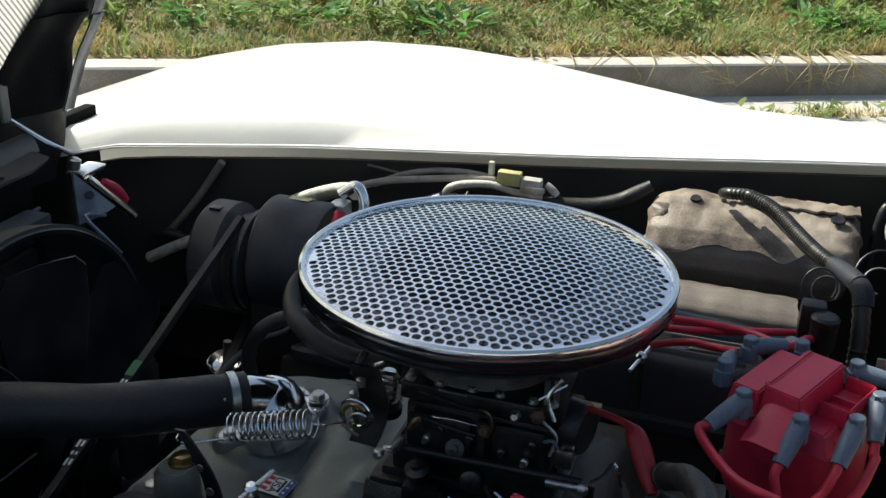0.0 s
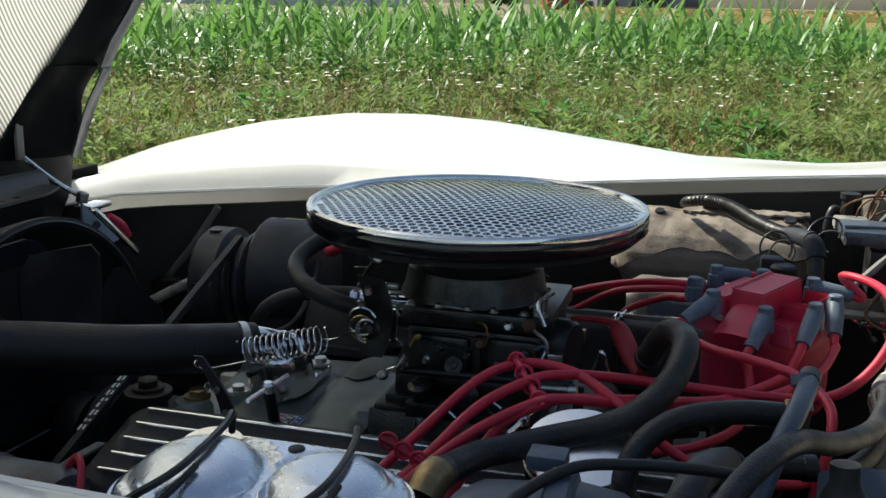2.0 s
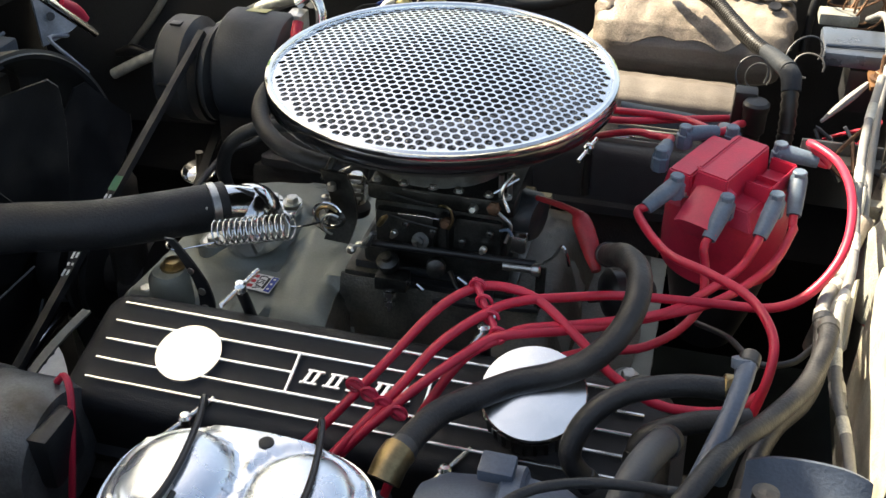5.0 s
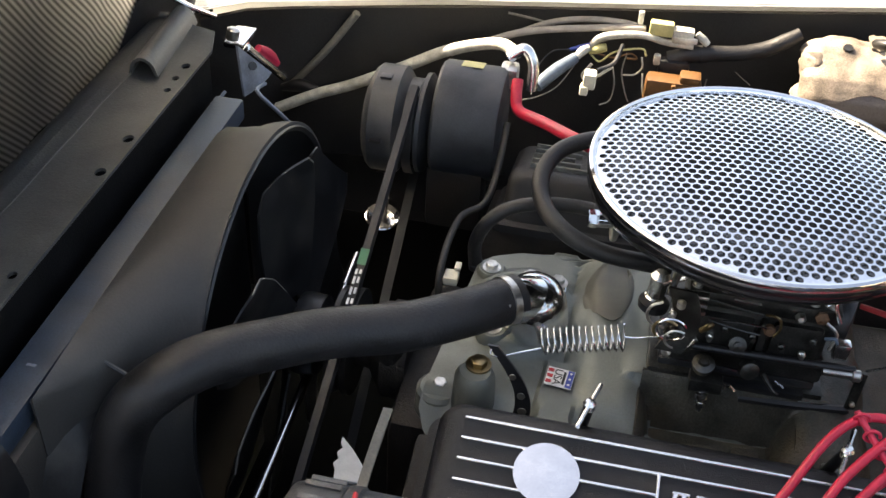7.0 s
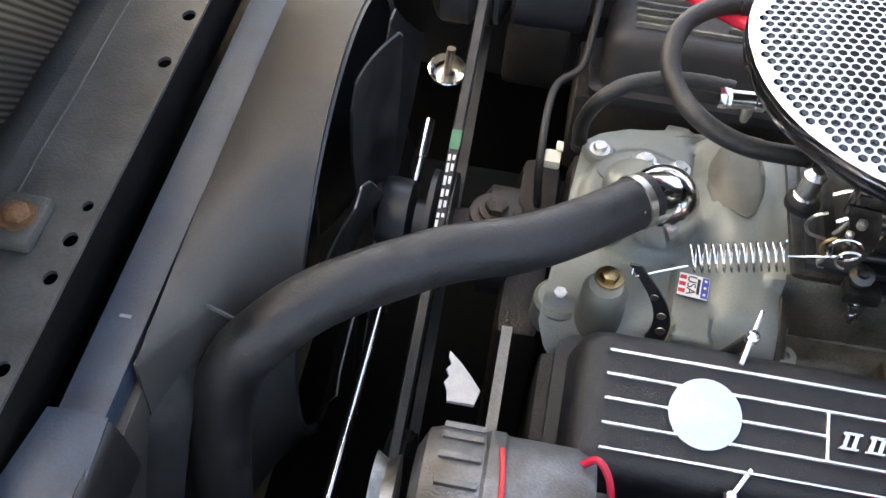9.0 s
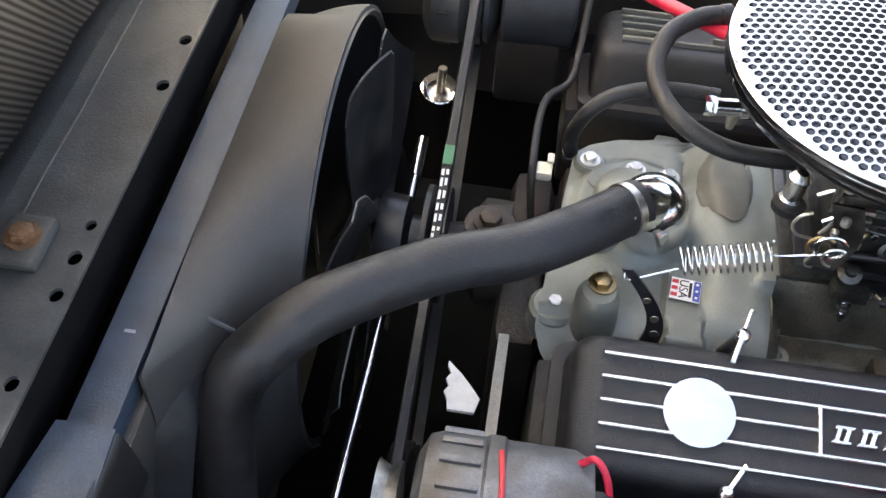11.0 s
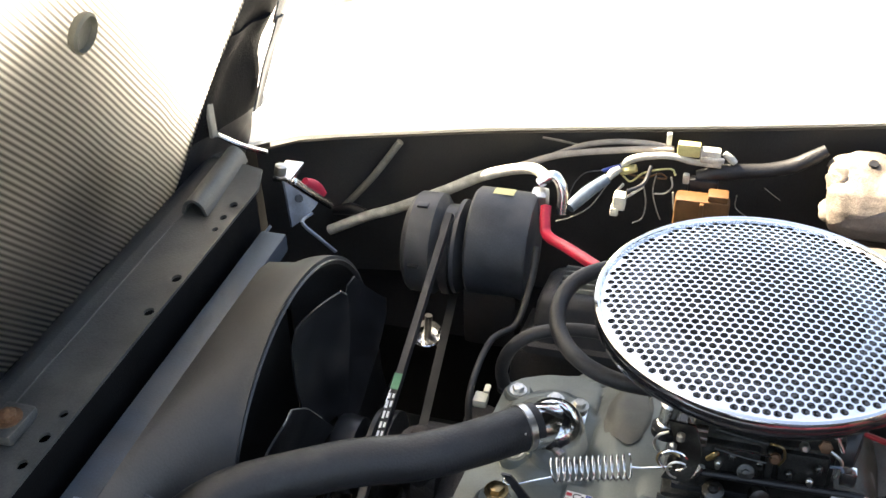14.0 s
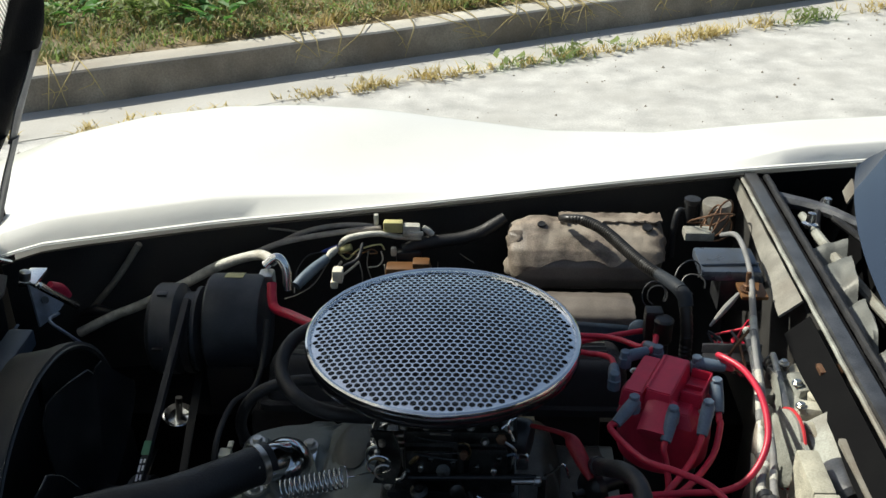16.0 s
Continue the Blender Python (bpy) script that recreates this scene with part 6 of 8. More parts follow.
def plug_wire(knob, aim, path, label, radius=0.0042):
    """One spark plug wire with its boot on the cap."""
    w = thing("spark_plug_wire", knob, label, "spark plug wire", "spark plug wires")
    K = Vector(knob)
    out = Vector(aim).normalized()
    a = K + Vector((0, 0, -0.004)) - out * 0.003
    e = K + out * 0.038 + Vector((0, 0, -0.004))
    boot = Shape().tube([a, a.lerp(e, 0.5), e], [0.0082, 0.0082, 0.0068], 14, 4)
    bt = part("boot", boot, BOOT, w, "blue-grey silicone boot")
    part("boot_end", Shape().disc(K + Vector((0, 0, -0.008)), (0, 0, 1), [(0.0088, -0.010), (0.0088, 0.004), (0.0070, 0.005), (0.0070, 0.013), (0.0060, 0.014)], 8), BOOT, bt)
    pts = [tuple(e - out * 0.004), tuple(e + out * 0.010)] + list(path)
    part("wire", Shape().tube(pts, radius, 12, 8), RED_WIRE, w)
    end = Vector(pts[-1])
    part("plug_boot", Shape().tube([end, end + (end - Vector(pts[-2])).normalized() * 0.035], [0.007, 0.0085], 12, 2), BOOT, w)


WIRE = "bright red silicone spark plug wire with a blue-grey boot"
plug_wire((0.257, -0.032, 0.838), (-0.62, -0.62, -0.42), [(0.257, -0.121, 0.815), (0.296, -0.144, 0.815), (0.331, -0.166, 0.812), (0.351, -0.201, 0.805), (0.353, -0.227, 0.790), (0.346, -0.241, 0.755), (0.336, -0.239, 0.700)], WIRE)
plug_wire((0.305, -0.042, 0.829), (-0.30, -0.72, -0.62), [(0.295, -0.085, 0.775), (0.293, -0.115, 0.750), (0.254, -0.164, 0.740)] + [(0.16, -0.20, 0.72), (0.10, -0.35, 0.66)], WIRE)
plug_wire((0.349, -0.036, 0.835), (-0.28, -0.75, -0.60), [(0.325, -0.085, 0.785), (0.296, -0.128, 0.782), (0.263, -0.171, 0.785), (0.207, -0.214, 0.795), (0.157, -0.241, 0.800), (0.138, -0.258, 0.800), (0.112, -0.279, 0.790), (0.093, -0.300, 0.765), (0.077, -0.322, 0.735), (0.060, -0.342, 0.680)], WIRE)
plug_wire((0.371, 0.020, 0.830), (-0.02, -0.80, -0.58), [(0.370, -0.027, 0.795), (0.351, -0.078, 0.785), (0.307, -0.135, 0.780), (0.249, -0.183, 0.785), (0.194, -0.226, 0.795), (0.149, -0.257, 0.805), (0.127, -0.265, 0.800), (0.094, -0.305, 0.790), (0.059, -0.336, 0.765), (0.026, -0.357, 0.730), (-0.003, -0.366, 0.680)], WIRE)
plug_wire((0.353, 0.066, 0.834), (0.92, -0.05, -0.12), [(0.379, 0.062, 0.845), (0.403, 0.020, 0.850), (0.412, -0.046, 0.850), (0.406, -0.106, 0.835), (0.385, -0.137, 0.810), (0.355, -0.145, 0.790), (0.301, -0.146, 0.785), (0.226, -0.169, 0.795), (0.174, -0.204, 0.808), (0.147, -0.221, 0.812), (0.124, -0.241, 0.812), (0.091, -0.278, 0.800), (0.064, -0.318, 0.775), (0.038, -0.346, 0.750), (0.019, -0.365, 0.730)], "red spark plug wire looping round the rear of the cap")
plug_wire((0.258, 0.070, 0.838), (0.82, 0.56, -0.10), [(0.312, 0.150, 0.812), (0.321, 0.205, 0.786), (0.312, 0.222, 0.782), (0.279, 0.212, 0.783), (0.234, 0.198, 0.782), (0.193, 0.183, 0.783), (0.14, 0.20, 0.77), (0.08, 0.27, 0.72)], WIRE)
plug_wire((0.305, 0.093, 0.832), (-0.2, 0.9, -0.3), [(0.29, 0.15, 0.80), (0.25, 0.19, 0.79), (0.17, 0.20, 0.785), (0.08, 0.25, 0.75), (-0.02, 0.33, 0.68)], WIRE)
plug_wire((0.238, 0.020, 0.836), (0.10, 0.95, -0.15), [(0.244, 0.110, 0.806), (0.236, 0.150, 0.785), (0.222, 0.160, 0.780), (0.198, 0.172, 0.775), (0.15, 0.21, 0.74), (0.14, 0.33, 0.66)], WIRE)


def long_plug_wire():
    """The wire that arches over the separators and drops behind the breather."""
    w = thing("spark_plug_wire", (0.10, -0.21, 0.80), "red spark plug wire arching over the valve cover", "spark plug wire", "spark plug wires")
    pts = [(-0.027, -0.354, 0.700), (0.006, -0.328, 0.735), (0.045, -0.289, 0.775), (0.078, -0.244, 0.805), (0.104, -0.219, 0.815), (0.130, -0.210, 0.815), (0.161, -0.215, 0.810), (0.200, -0.239, 0.795), (0.233, -0.255, 0.775), (0.274, -0.262, 0.760), (0.326, -0.248, 0.755), (0.352, -0.214, 0.750)]
    part("wire", Shape().tube(pts, 0.0042, 12, 8), RED_WIRE, w)
    end = Vector(pts[0])
    part("plug_boot", Shape().tube([end, end + Vector((-0.012, -0.02, -0.03))], [0.007, 0.0085], 12, 2), BOOT, w)


long_plug_wire()


def separator(points, label):
    s = thing("wire_separator", points[0], label, "wire separator", "wire separators")
    bar = Shape().tube(points, 0.0030, 8, 3)
    part("bar", bar, RED_PLASTIC, s)
    a, b = Vector(points[0]), Vector(points[-1])
    for k in range(4):
        c = a.lerp(b, 0.12 + 0.25 * k)
        part("clip", Shape().tube([c + Vector((0.0065 * math.cos(q), 0.0, 0.0065 * math.sin(q))) for q in np.linspace(0, 5.5, 9)], 0.0016, 6, 2), RED_PLASTIC, s)


separator([(0.104, -0.214, 0.822), (0.119, -0.237, 0.812), (0.139, -0.265, 0.800)], "small red plastic wire separator comb")
separator([(0.027, -0.325, 0.785), (0.052, -0.328, 0.775), (0.078, -0.334, 0.765)], "small red plastic wire separator comb")


# ---- hoses and clutter ----
def hose(name, points, radius, material, label, category="hose", n=12, ribs=0.0, group=""):
    if category not in ("hose", "wiring loom"):
        return single(name, Shape().tube(points, radius, n, 8, ribs=ribs), material, label, category, group)
    root = thing(name, points[0], label, category, group)
    part("tube", Shape().tube(points, radius, n, 8, ribs=ribs), material, root)
    way = smooth(points, 8)
    if category == "hose":
        for p, q in ((way[0], way[2]), (way[-1], way[-3])):
            part("end_collar", Shape().disc(p, q - p, [(radius, 0), (radius * 1.13, 0.001), (radius * 1.13, 0.010), (radius, 0.011)], n), BLACK_PLASTIC, root)
    else:
        for k in range(1, len(points)):
            i = k * 8 - 4
            part("tape_band", Shape().tube([way[i], way[i + 1], way[i + 2]], radius * 1.12, n, 2), TAPE if material is not TAPE else GREY_HOSE, root)
    return root


VAC = [(0.093, -0.408, 0.800), (0.096, -0.390, 0.797), (0.107, -0.352, 0.792), (0.127, -0.328, 0.791), (0.156, -0.302, 0.792), (0.187, -0.291, 0.799), (0.213, -0.281, 0.811), (0.233, -0.261, 0.829), (0.241, -0.238, 0.846), (0.238, -0.205, 0.849), (0.225, -0.178, 0.843), (0.214, -0.148, 0.822), (0.205, -0.110, 0.795)]
vac = thing("vacuum_hose", VAC[0], "thick black brake vacuum hose arching over the breather", "hose")
part("tube", Shape().tube(VAC, 0.0105, 18, 8), RUBBER, vac)
for p, q in ((VAC[0], VAC[1]), (VAC[-1], VAC[-2])):
    part("end_collar", Shape().disc(p, Vector(q) - Vector(p), [(0.0105, 0), (0.0118, 0.001), (0.0118, 0.012), (0.0105, 0.013)], 18), BLACK_PLASTIC, vac)
part("brass_elbow", Shape().tube([(0.088, -0.424, 0.790), (0.091, -0.412, 0.798), (0.094, -0.402, 0.800)], 0.0128, 14, 4), BRASS, None)
tagged(bpy.data.objects["brass_elbow"], "tarnished brass hose fitting on the brake booster", "fitting")
hose("heater_hose", [(0.324, -0.314, 0.835), (0.284, -0.319, 0.835), (0.244, -0.333, 0.830), (0.220, -0.351, 0.815), (0.212, -0.366, 0.790), (0.230, -0.367, 0.765)], 0.0085, RUBBER, "black rubber hose looping beside the brake booster")
hose("heater_hose", [(0.327, -0.305, 0.862), (0.323, -0.329, 0.858), (0.316, -0.362, 0.855), (0.308, -0.388, 0.847), (0.299, -0.412, 0.832), (0.290, -0.430, 0.80), (0.286, -0.44, 0.76)], 0.0068, BOOSTER, "dark blue-grey rubber hose rising to an elbow joint")
hose("heater_hose", [(0.394, -0.190, 0.815), (0.391, -0.218, 0.816), (0.376, -0.267, 0.813), (0.346, -0.328, 0.824), (0.322, -0.375, 0.842), (0.301, -0.425, 0.852), (0.280, -0.470, 0.846), (0.258, -0.520, 0.825), (0.24, -0.57, 0.79)], 0.0078, RUBBER, "thick black rubber hose near the brake booster")
hose("heater_hose", [(0.394, -0.162, 0.800), (0.389, -0.221, 0.800), (0.377, -0.260, 0.790), (0.356, -0.292, 0.785), (0.341, -0.333, 0.780), (0.335, -0.365, 0.770)], 0.008, RUBBER, "black rubber hose running to the firewall")
hose("heater_hose", [(0.338, -0.293, 0.790), (0.295, -0.308, 0.790), (0.263, -0.322, 0.780), (0.257, -0.333, 0.760)], 0.0085, RUBBER, "thin black rubber hose under the red wires")
hose("heater_hose", [(0.292, -0.425, 0.836), (0.262, -0.428, 0.838), (0.222, -0.438, 0.840), (0.188, -0.462, 0.843), (0.160, -0.505, 0.836), (0.14, -0.55, 0.815), (0.13, -0.58, 0.78)], 0.0036, RUBBER, "thin black rubber hose lying over the brake booster")
hose("heater_hose", [(0.279, -0.348, 0.806), (0.274, -0.362, 0.814), (0.266, -0.384, 0.820), (0.258, -0.410, 0.822), (0.250, -0.445, 0.812)], 0.0112, GREY_HOSE_DARK, "short thick dark grey rubber hose end", n=18)
hose("cable", [(0.294, -0.132, 0.750), (0.320, -0.171, 0.770), (0.342, -0.218, 0.785), (0.370, -0.210, 0.785), (0.389, -0.183, 0.785)], 0.0028, BLACK_PLASTIC, "thin black electric cable", "cable")
hose("firewall_loom", [(0.453, 0.204, 0.860), (0.431, 0.082, 0.850), (0.422, -0.014, 0.830), (0.418, -0.095, 0.810), (0.406, -0.158, 0.800), (0.406, -0.223, 0.780), (0.414, -0.287, 0.770), (0.416, -0.335, 0.760)], 0.0045, GREY_HOSE, "dusty grey wiring loom along the firewall", "wiring loom")
hose("firewall_loom", [(0.418, -0.091, 0.800), (0.398, -0.129, 0.800), (0.393, -0.165, 0.790), (0.404, -0.195, 0.780), (0.410, -0.238, 0.770)], 0.006, GREY_HOSE, "dusty grey wiring loom along the firewall", "wiring loom")

hose("firewall_loom", [(0.452, 0.20, 0.80), (0.446, 0.13, 0.80), (0.436, 0.05, 0.795), (0.425, -0.02, 0.78), (0.418, -0.07, 0.75), (0.415, -0.10, 0.69)], 0.0055, TAPE, "pale tape-wrapped wiring loom by the firewall", "wiring loom")
hose("firewall_loom", [(0.470, 0.12, 0.81), (0.466, 0.04, 0.80), (0.458, -0.04, 0.79), (0.452, -0.12, 0.78), (0.455, -0.20, 0.775), (0.462, -0.30, 0.78)], 0.0045, TAPE, "pale tape-wrapped wiring loom by the firewall", "wiring loom")
single("loom_strap", Shape().sheet(lambda u, v: (0.405 + 0.030 * u, -0.055 - 0.03 * v, 0.775 - 0.02 * math.sin(u * 3) - 0.06 * v), 8, 6, 0.004), CREAM, "dirty cream plastic strap on the wiring", "strap")

cover = thing("firewall_cover", (0.462, -0.15, 0.66), "dirty cream panels on the lower firewall", "panel")
for y0, y1, z1 in ((-0.015, -0.105, 0.790), (-0.118, -0.195, 0.832), (-0.208, -0.345, 0.842)):
    part("cover_panel", Shape().box((0.466 - 0.4 * (z1 - 0.79), (y0 + y1) / 2, (z1 + 0.64) / 2), (0.014 + 0.3 * (z1 - 0.79), y0 - y1, z1 - 0.64), 0.004), CREAM_CAST, cover)
    part("panel_screw", Shape().bolt((0.459, y0 - 0.02, z1 - 0.02), (-1, 0, 0), 0.005, 0.005), ZINC, cover)
part("panel_rib", Shape().tube([(0.456, -0.01, 0.735), (0.454, -0.15, 0.728), (0.456, -0.30, 0.73)], 0.006, 10, 4), SLEEVE, cover)


def brake_master():
    b = thing("brake_master_cylinder", (0.02, -0.49, 0.72), "brake master cylinder with a shiny chrome lid", "brake cylinder")
    c = Vector((0.004, -0.483, 0.820))
    part("reservoir", Shape().box((c.x, c.y, 0.769), (0.168, 0.10, 0.085), 0.02), IRON, b)
    lid = Shape()

    def fn(u, v):
        a = 2 * math.pi * u
        x, y = math.cos(a), math.sin(a)
        sx, sy = 0.092, 0.060
        q = 2.7
        k = (abs(x) ** q + abs(y) ** q) ** (-1 / q) if q else 1
        px, py = x * k * sx * v, y * k * sy * v
        z = 0.0
        for dx in (-0.046, 0.046):
            d = math.hypot((px - dx * 0.93) / 0.0380, py / 0.044)
            if d < 1:
                z = max(z, 0.0130 * max(0.0, 1 - d ** 3.2) ** 0.8)
            elif d < 1.2:
                z = min(z, -0.003) if z <= 0 else z
        if v > 0.93:
            z -= (v - 0.93) * 0.16
        return (c.x + px, c.y + py, c.z + z)

    lid.sheet(fn, 72, 34)
    lid_ob = part("lid", lid, LID, b, "chrome lid with two raised domes", angle=70)
    def hem(u, v):
        a = 2 * math.pi * u
        x, y = math.cos(a), math.sin(a)
        k = (abs(x) ** 2.7 + abs(y) ** 2.7) ** (-1 / 2.7)
        w = 0.0015 * math.sin(v * math.pi)
        return (c.x + x * k * (0.0915 + w), c.y + y * k * (0.0595 + w), c.z - 0.011 - 0.014 * v)

    part("lid_skirt", Shape().sheet(hem, 72, 5, 0.002), LID, lid_ob, angle=70)
    for x, y in ((0.0, -0.05), (0.004, 0.045)):
        part("lid_hole", Shape().disc((c.x + x, c.y + y, c.z - 0.001), (0, 0, 1), [(0.0055, 0), (0.0055, 0.0022), (0.0045, 0.0026), (0.0, 0.0026)], 14), RUBBER, lid_ob)
    for x in (-0.036, 0.054):
        part("bail_wire", Shape().tube([(x - 0.034, c.y - 0.070, c.z - 0.026), (x - 0.026, c.y - 0.058, c.z - 0.004), (x, c.y - 0.036, c.z + 0.0130), (x + 0.004, c.y - 0.004, c.z + 0.0170), (x - 0.004, c.y + 0.040, c.z + 0.013), (x - 0.012, c.y + 0.066, c.z + 0.010), (x - 0.020, c.y + 0.080, c.z - 0.010)], 0.0026, 8, 6), BLACK_PAINT, b)
        part("bail_end", Shape().tube([(x + 0.010, c.y - 0.024, c.z + 0.0145), (x + 0.008, c.y - 0.040, c.z + 0.0105), (x + 0.002, c.y - 0.055, c.z + 0.004)], 0.0022, 8, 4), BLACK_PAINT, b)


brake_master()


def brake_booster():
    b = thing("brake_booster", (0.20, -0.48, 0.63), "dark blue-black drum-shaped brake booster", "brake booster")
    part("shell", Shape().disc((0.110, -0.478, 0.738), (1, 0.05, 0), [(0.03, -0.014), (0.050, 0.0), (0.080, 0.010), (0.089, 0.026), (0.092, 0.066), (0.099, 0.069), (0.099, 0.080), (0.094, 0.084), (0.090, 0.11), (0.078, 0.132), (0.05, 0.148), (0.03, 0.15)], 56), BOOSTER, b)
    part("seam_band", Shape().disc((0.176, -0.475, 0.738), (1, 0.05, 0), [(0.099, 0), (0.1015, 0.002), (0.1015, 0.014), (0.099, 0.016)], 56), BOOSTER, b)
    part("seam_tab", Shape().box((0.171, -0.432, 0.834), (0.024, 0.020, 0.010), 0.002), BOOSTER, b)
    part("side_panel", Shape().sheet(lambda u, v: (0.333 + 0.082 * u, -0.362 - 0.15 * v + 0.004 * math.sin(3 * u), 0.822 - 0.085 * v ** 0.6 - 0.006 * (2 * u - 1) ** 4), 16, 16, 0.006), BOOSTER, b, "dark blue-grey mounting panel", angle=60)
    g = thing("rubber_bellows", (0.345, -0.432, 0.75), "black ribbed rubber bellows", "bellows")
    prof = []
    for k in range(5):
        r = 0.0300 - 0.0042 * k
        prof += [(r * 0.80, 0.016 * k), (r, 0.016 * k + 0.005), (r, 0.016 * k + 0.008), (r * 0.74, 0.016 * k + 0.0145)]
    prof += [(0.0085, 0.082), (0.0085, 0.092), (0.0, 0.094)]
    part("boot", Shape().disc((0.345, -0.432, 0.760), (-0.05, 0.08, 1), prof, 28), RUBBER, g)
    part("clamp_ring", Shape().disc((0.345, -0.432, 0.758), (-0.05, 0.08, 1), [(0.024, -0.006), (0.028, -0.005), (0.028, 0.001), (0.024, 0.002)], 24), BLACK_PLASTIC, g)


brake_booster()


plug = thing("grey_plug", (0.253, -0.180, 0.690), "dull grey round plug behind the breather cap", "plug")
part("plug_body", Shape().disc((0.253, -0.180, 0.690), (0.1, -0.5, 1), [(0.016, 0), (0.016, 0.020), (0.013, 0.025), (0.0, 0.027)], 20), PALE_GREY, plug)
part("plug_band", Shape().disc((0.253, -0.180, 0.690), (0.1, -0.5, 1), [(0.0165, 0.002), (0.0172, 0.003), (0.0172, 0.008), (0.0165, 0.009)], 20), BLACK_PLASTIC, plug)
tee = thing("hose_tee", (0.318, -0.325, 0.84), "small tarnished brass tee joining two hoses", "fitting")
part("tee_collar", Shape().disc((0.312, -0.314, 0.836), (1, 0.1, 0), [(0.0088, 0), (0.0098, 0.001), (0.0098, 0.010), (0.0088, 0.011)], 16), BRASS, tee)
part("tee_stem", Shape().disc((0.324, -0.322, 0.842), (-0.1, 0.5, 1), [(0.006, 0), (0.006, 0.016), (0.0085, 0.017), (0.0085, 0.024), (0.0, 0.025)], 14), BOOSTER, tee)


def alternator():
    a = thing("alternator", (-0.28, -0.375, 0.55), "grey cast alternator with ribbed case", "alternator")
    c = (-0.378, -0.360, 0.666)
    part("case", Shape().disc(c, (1, 0, 0), [(0.045, 0), (0.062, 0.008), (0.066, 0.02), (0.066, 0.055), (0.0685, 0.058), (0.0685, 0.070), (0.066, 0.073), (0.066, 0.13), (0.060, 0.145), (0.03, 0.15)], 40), GREY_CASE, a)
    for k in range(18):
        an = math.radians(20 * k)
        part("case_rib", Shape().box((c[0] + 0.036, c[1] + 0.067 * math.cos(an), c[2] + 0.067 * math.sin(an)), (0.034, 0.006, 0.006), 0.0015), GREY_CASE, a)
    part("pulley", Shape().disc((-0.410, -0.360, 0.666), (1, 0, 0), [(0.02, 0), (0.036, 0), (0.030, 0.01), (0.036, 0.02), (0.02, 0.022)], 24), ZINC, a)
    part("plug_lead", Shape().tube([(-0.246, -0.330, 0.722), (-0.234, -0.331, 0.734), (-0.222, -0.345, 0.722), (-0.214, -0.372, 0.680), (-0.212, -0.39, 0.64)], 0.0032, 8, 6), RED_WIRE, a)
    part("rear_housing", Shape().box((-0.228, -0.372, 0.690), (0.026, 0.05, 0.06), 0.01), BLACK_PLASTIC, a)
    part("case_wire", Shape().tube([(-0.31, -0.335, 0.733), (-0.306, -0.375, 0.737), (-0.306, -0.42, 0.712)], 0.0024, 8, 5), LABEL_RED, a)
    s = Shape().sheet(lambda u, v: (-0.326 + 0.010 * v, -0.17 - 0.18 * u, 0.668 + 0.012 * math.sin(u * 3.0) - 0.02 * u), 12, 2, 0.003)
    single("alternator_bracket", s, BOX_GREY, "narrow grey steel alternator brace", "bracket")


alternator()


def compressor():
    c = thing("ac_compressor", (-0.36, 0.335, 0.60), "black belt-driven compressor with a worn band clutch", "compressor")
    yc, zc = 0.338, 0.716
    part("body", Shape().disc((-0.378, yc, zc), (1, 0, 0), [(0.05, 0), (0.076, 0.002), (0.0795, 0.006), (0.0795, 0.044), (0.0785, 0.046), (0.0785, 0.084), (0.075, 0.090), (0.05, 0.093)], 44), COMPRESSOR, c)
    part("clutch", Shape().disc((-0.474, yc, zc - 0.015), (1, 0, 0), [(0.02, 0), (0.058, 0.0), (0.070, 0.006), (0.075, 0.012), (0.075, 0.046), (0.061, 0.056), (0.061, 0.072), (0.070, 0.076), (0.070, 0.082), (0.05, 0.092)], 44), COMPRESSOR, c)
    for k in range(5):
        an = radians(72 * k + 30)
        part("clutch_tab", Shape().box((-0.448, yc + 0.0750 * math.cos(an), zc - 0.015 + 0.0750 * math.sin(an)), (0.016, 0.012, 0.004), 0.001), BLACK_PAINT, c)
    part("yellow_label", Shape().sheet(lambda u, v: (-0.350 + 0.03 * u, yc + 0.0802 * math.sin(0.05 + 0.35 * v), zc + 0.0802 * math.cos(0.05 + 0.35 * v)), 3, 6, 0.0004), YELLOW, c, "small yellow label")
    part("manifold_block", Shape().box((-0.288, yc + 0.035, 0.775), (0.025, 0.03, 0.03), 0.006), ZINC, c)
    part("bright_elbow", Shape().tube([(-0.292, 0.385, 0.795), (-0.272, 0.39, 0.808), (-0.258, 0.385, 0.79), (-0.256, 0.375, 0.755)], 0.008, 12, 6), POLISHED, c, "bright metal pipe elbow")
    part("mount", Shape().box((-0.34, 0.30, 0.62), (0.08, 0.05, 0.10), 0.01), IRON, c)


compressor()


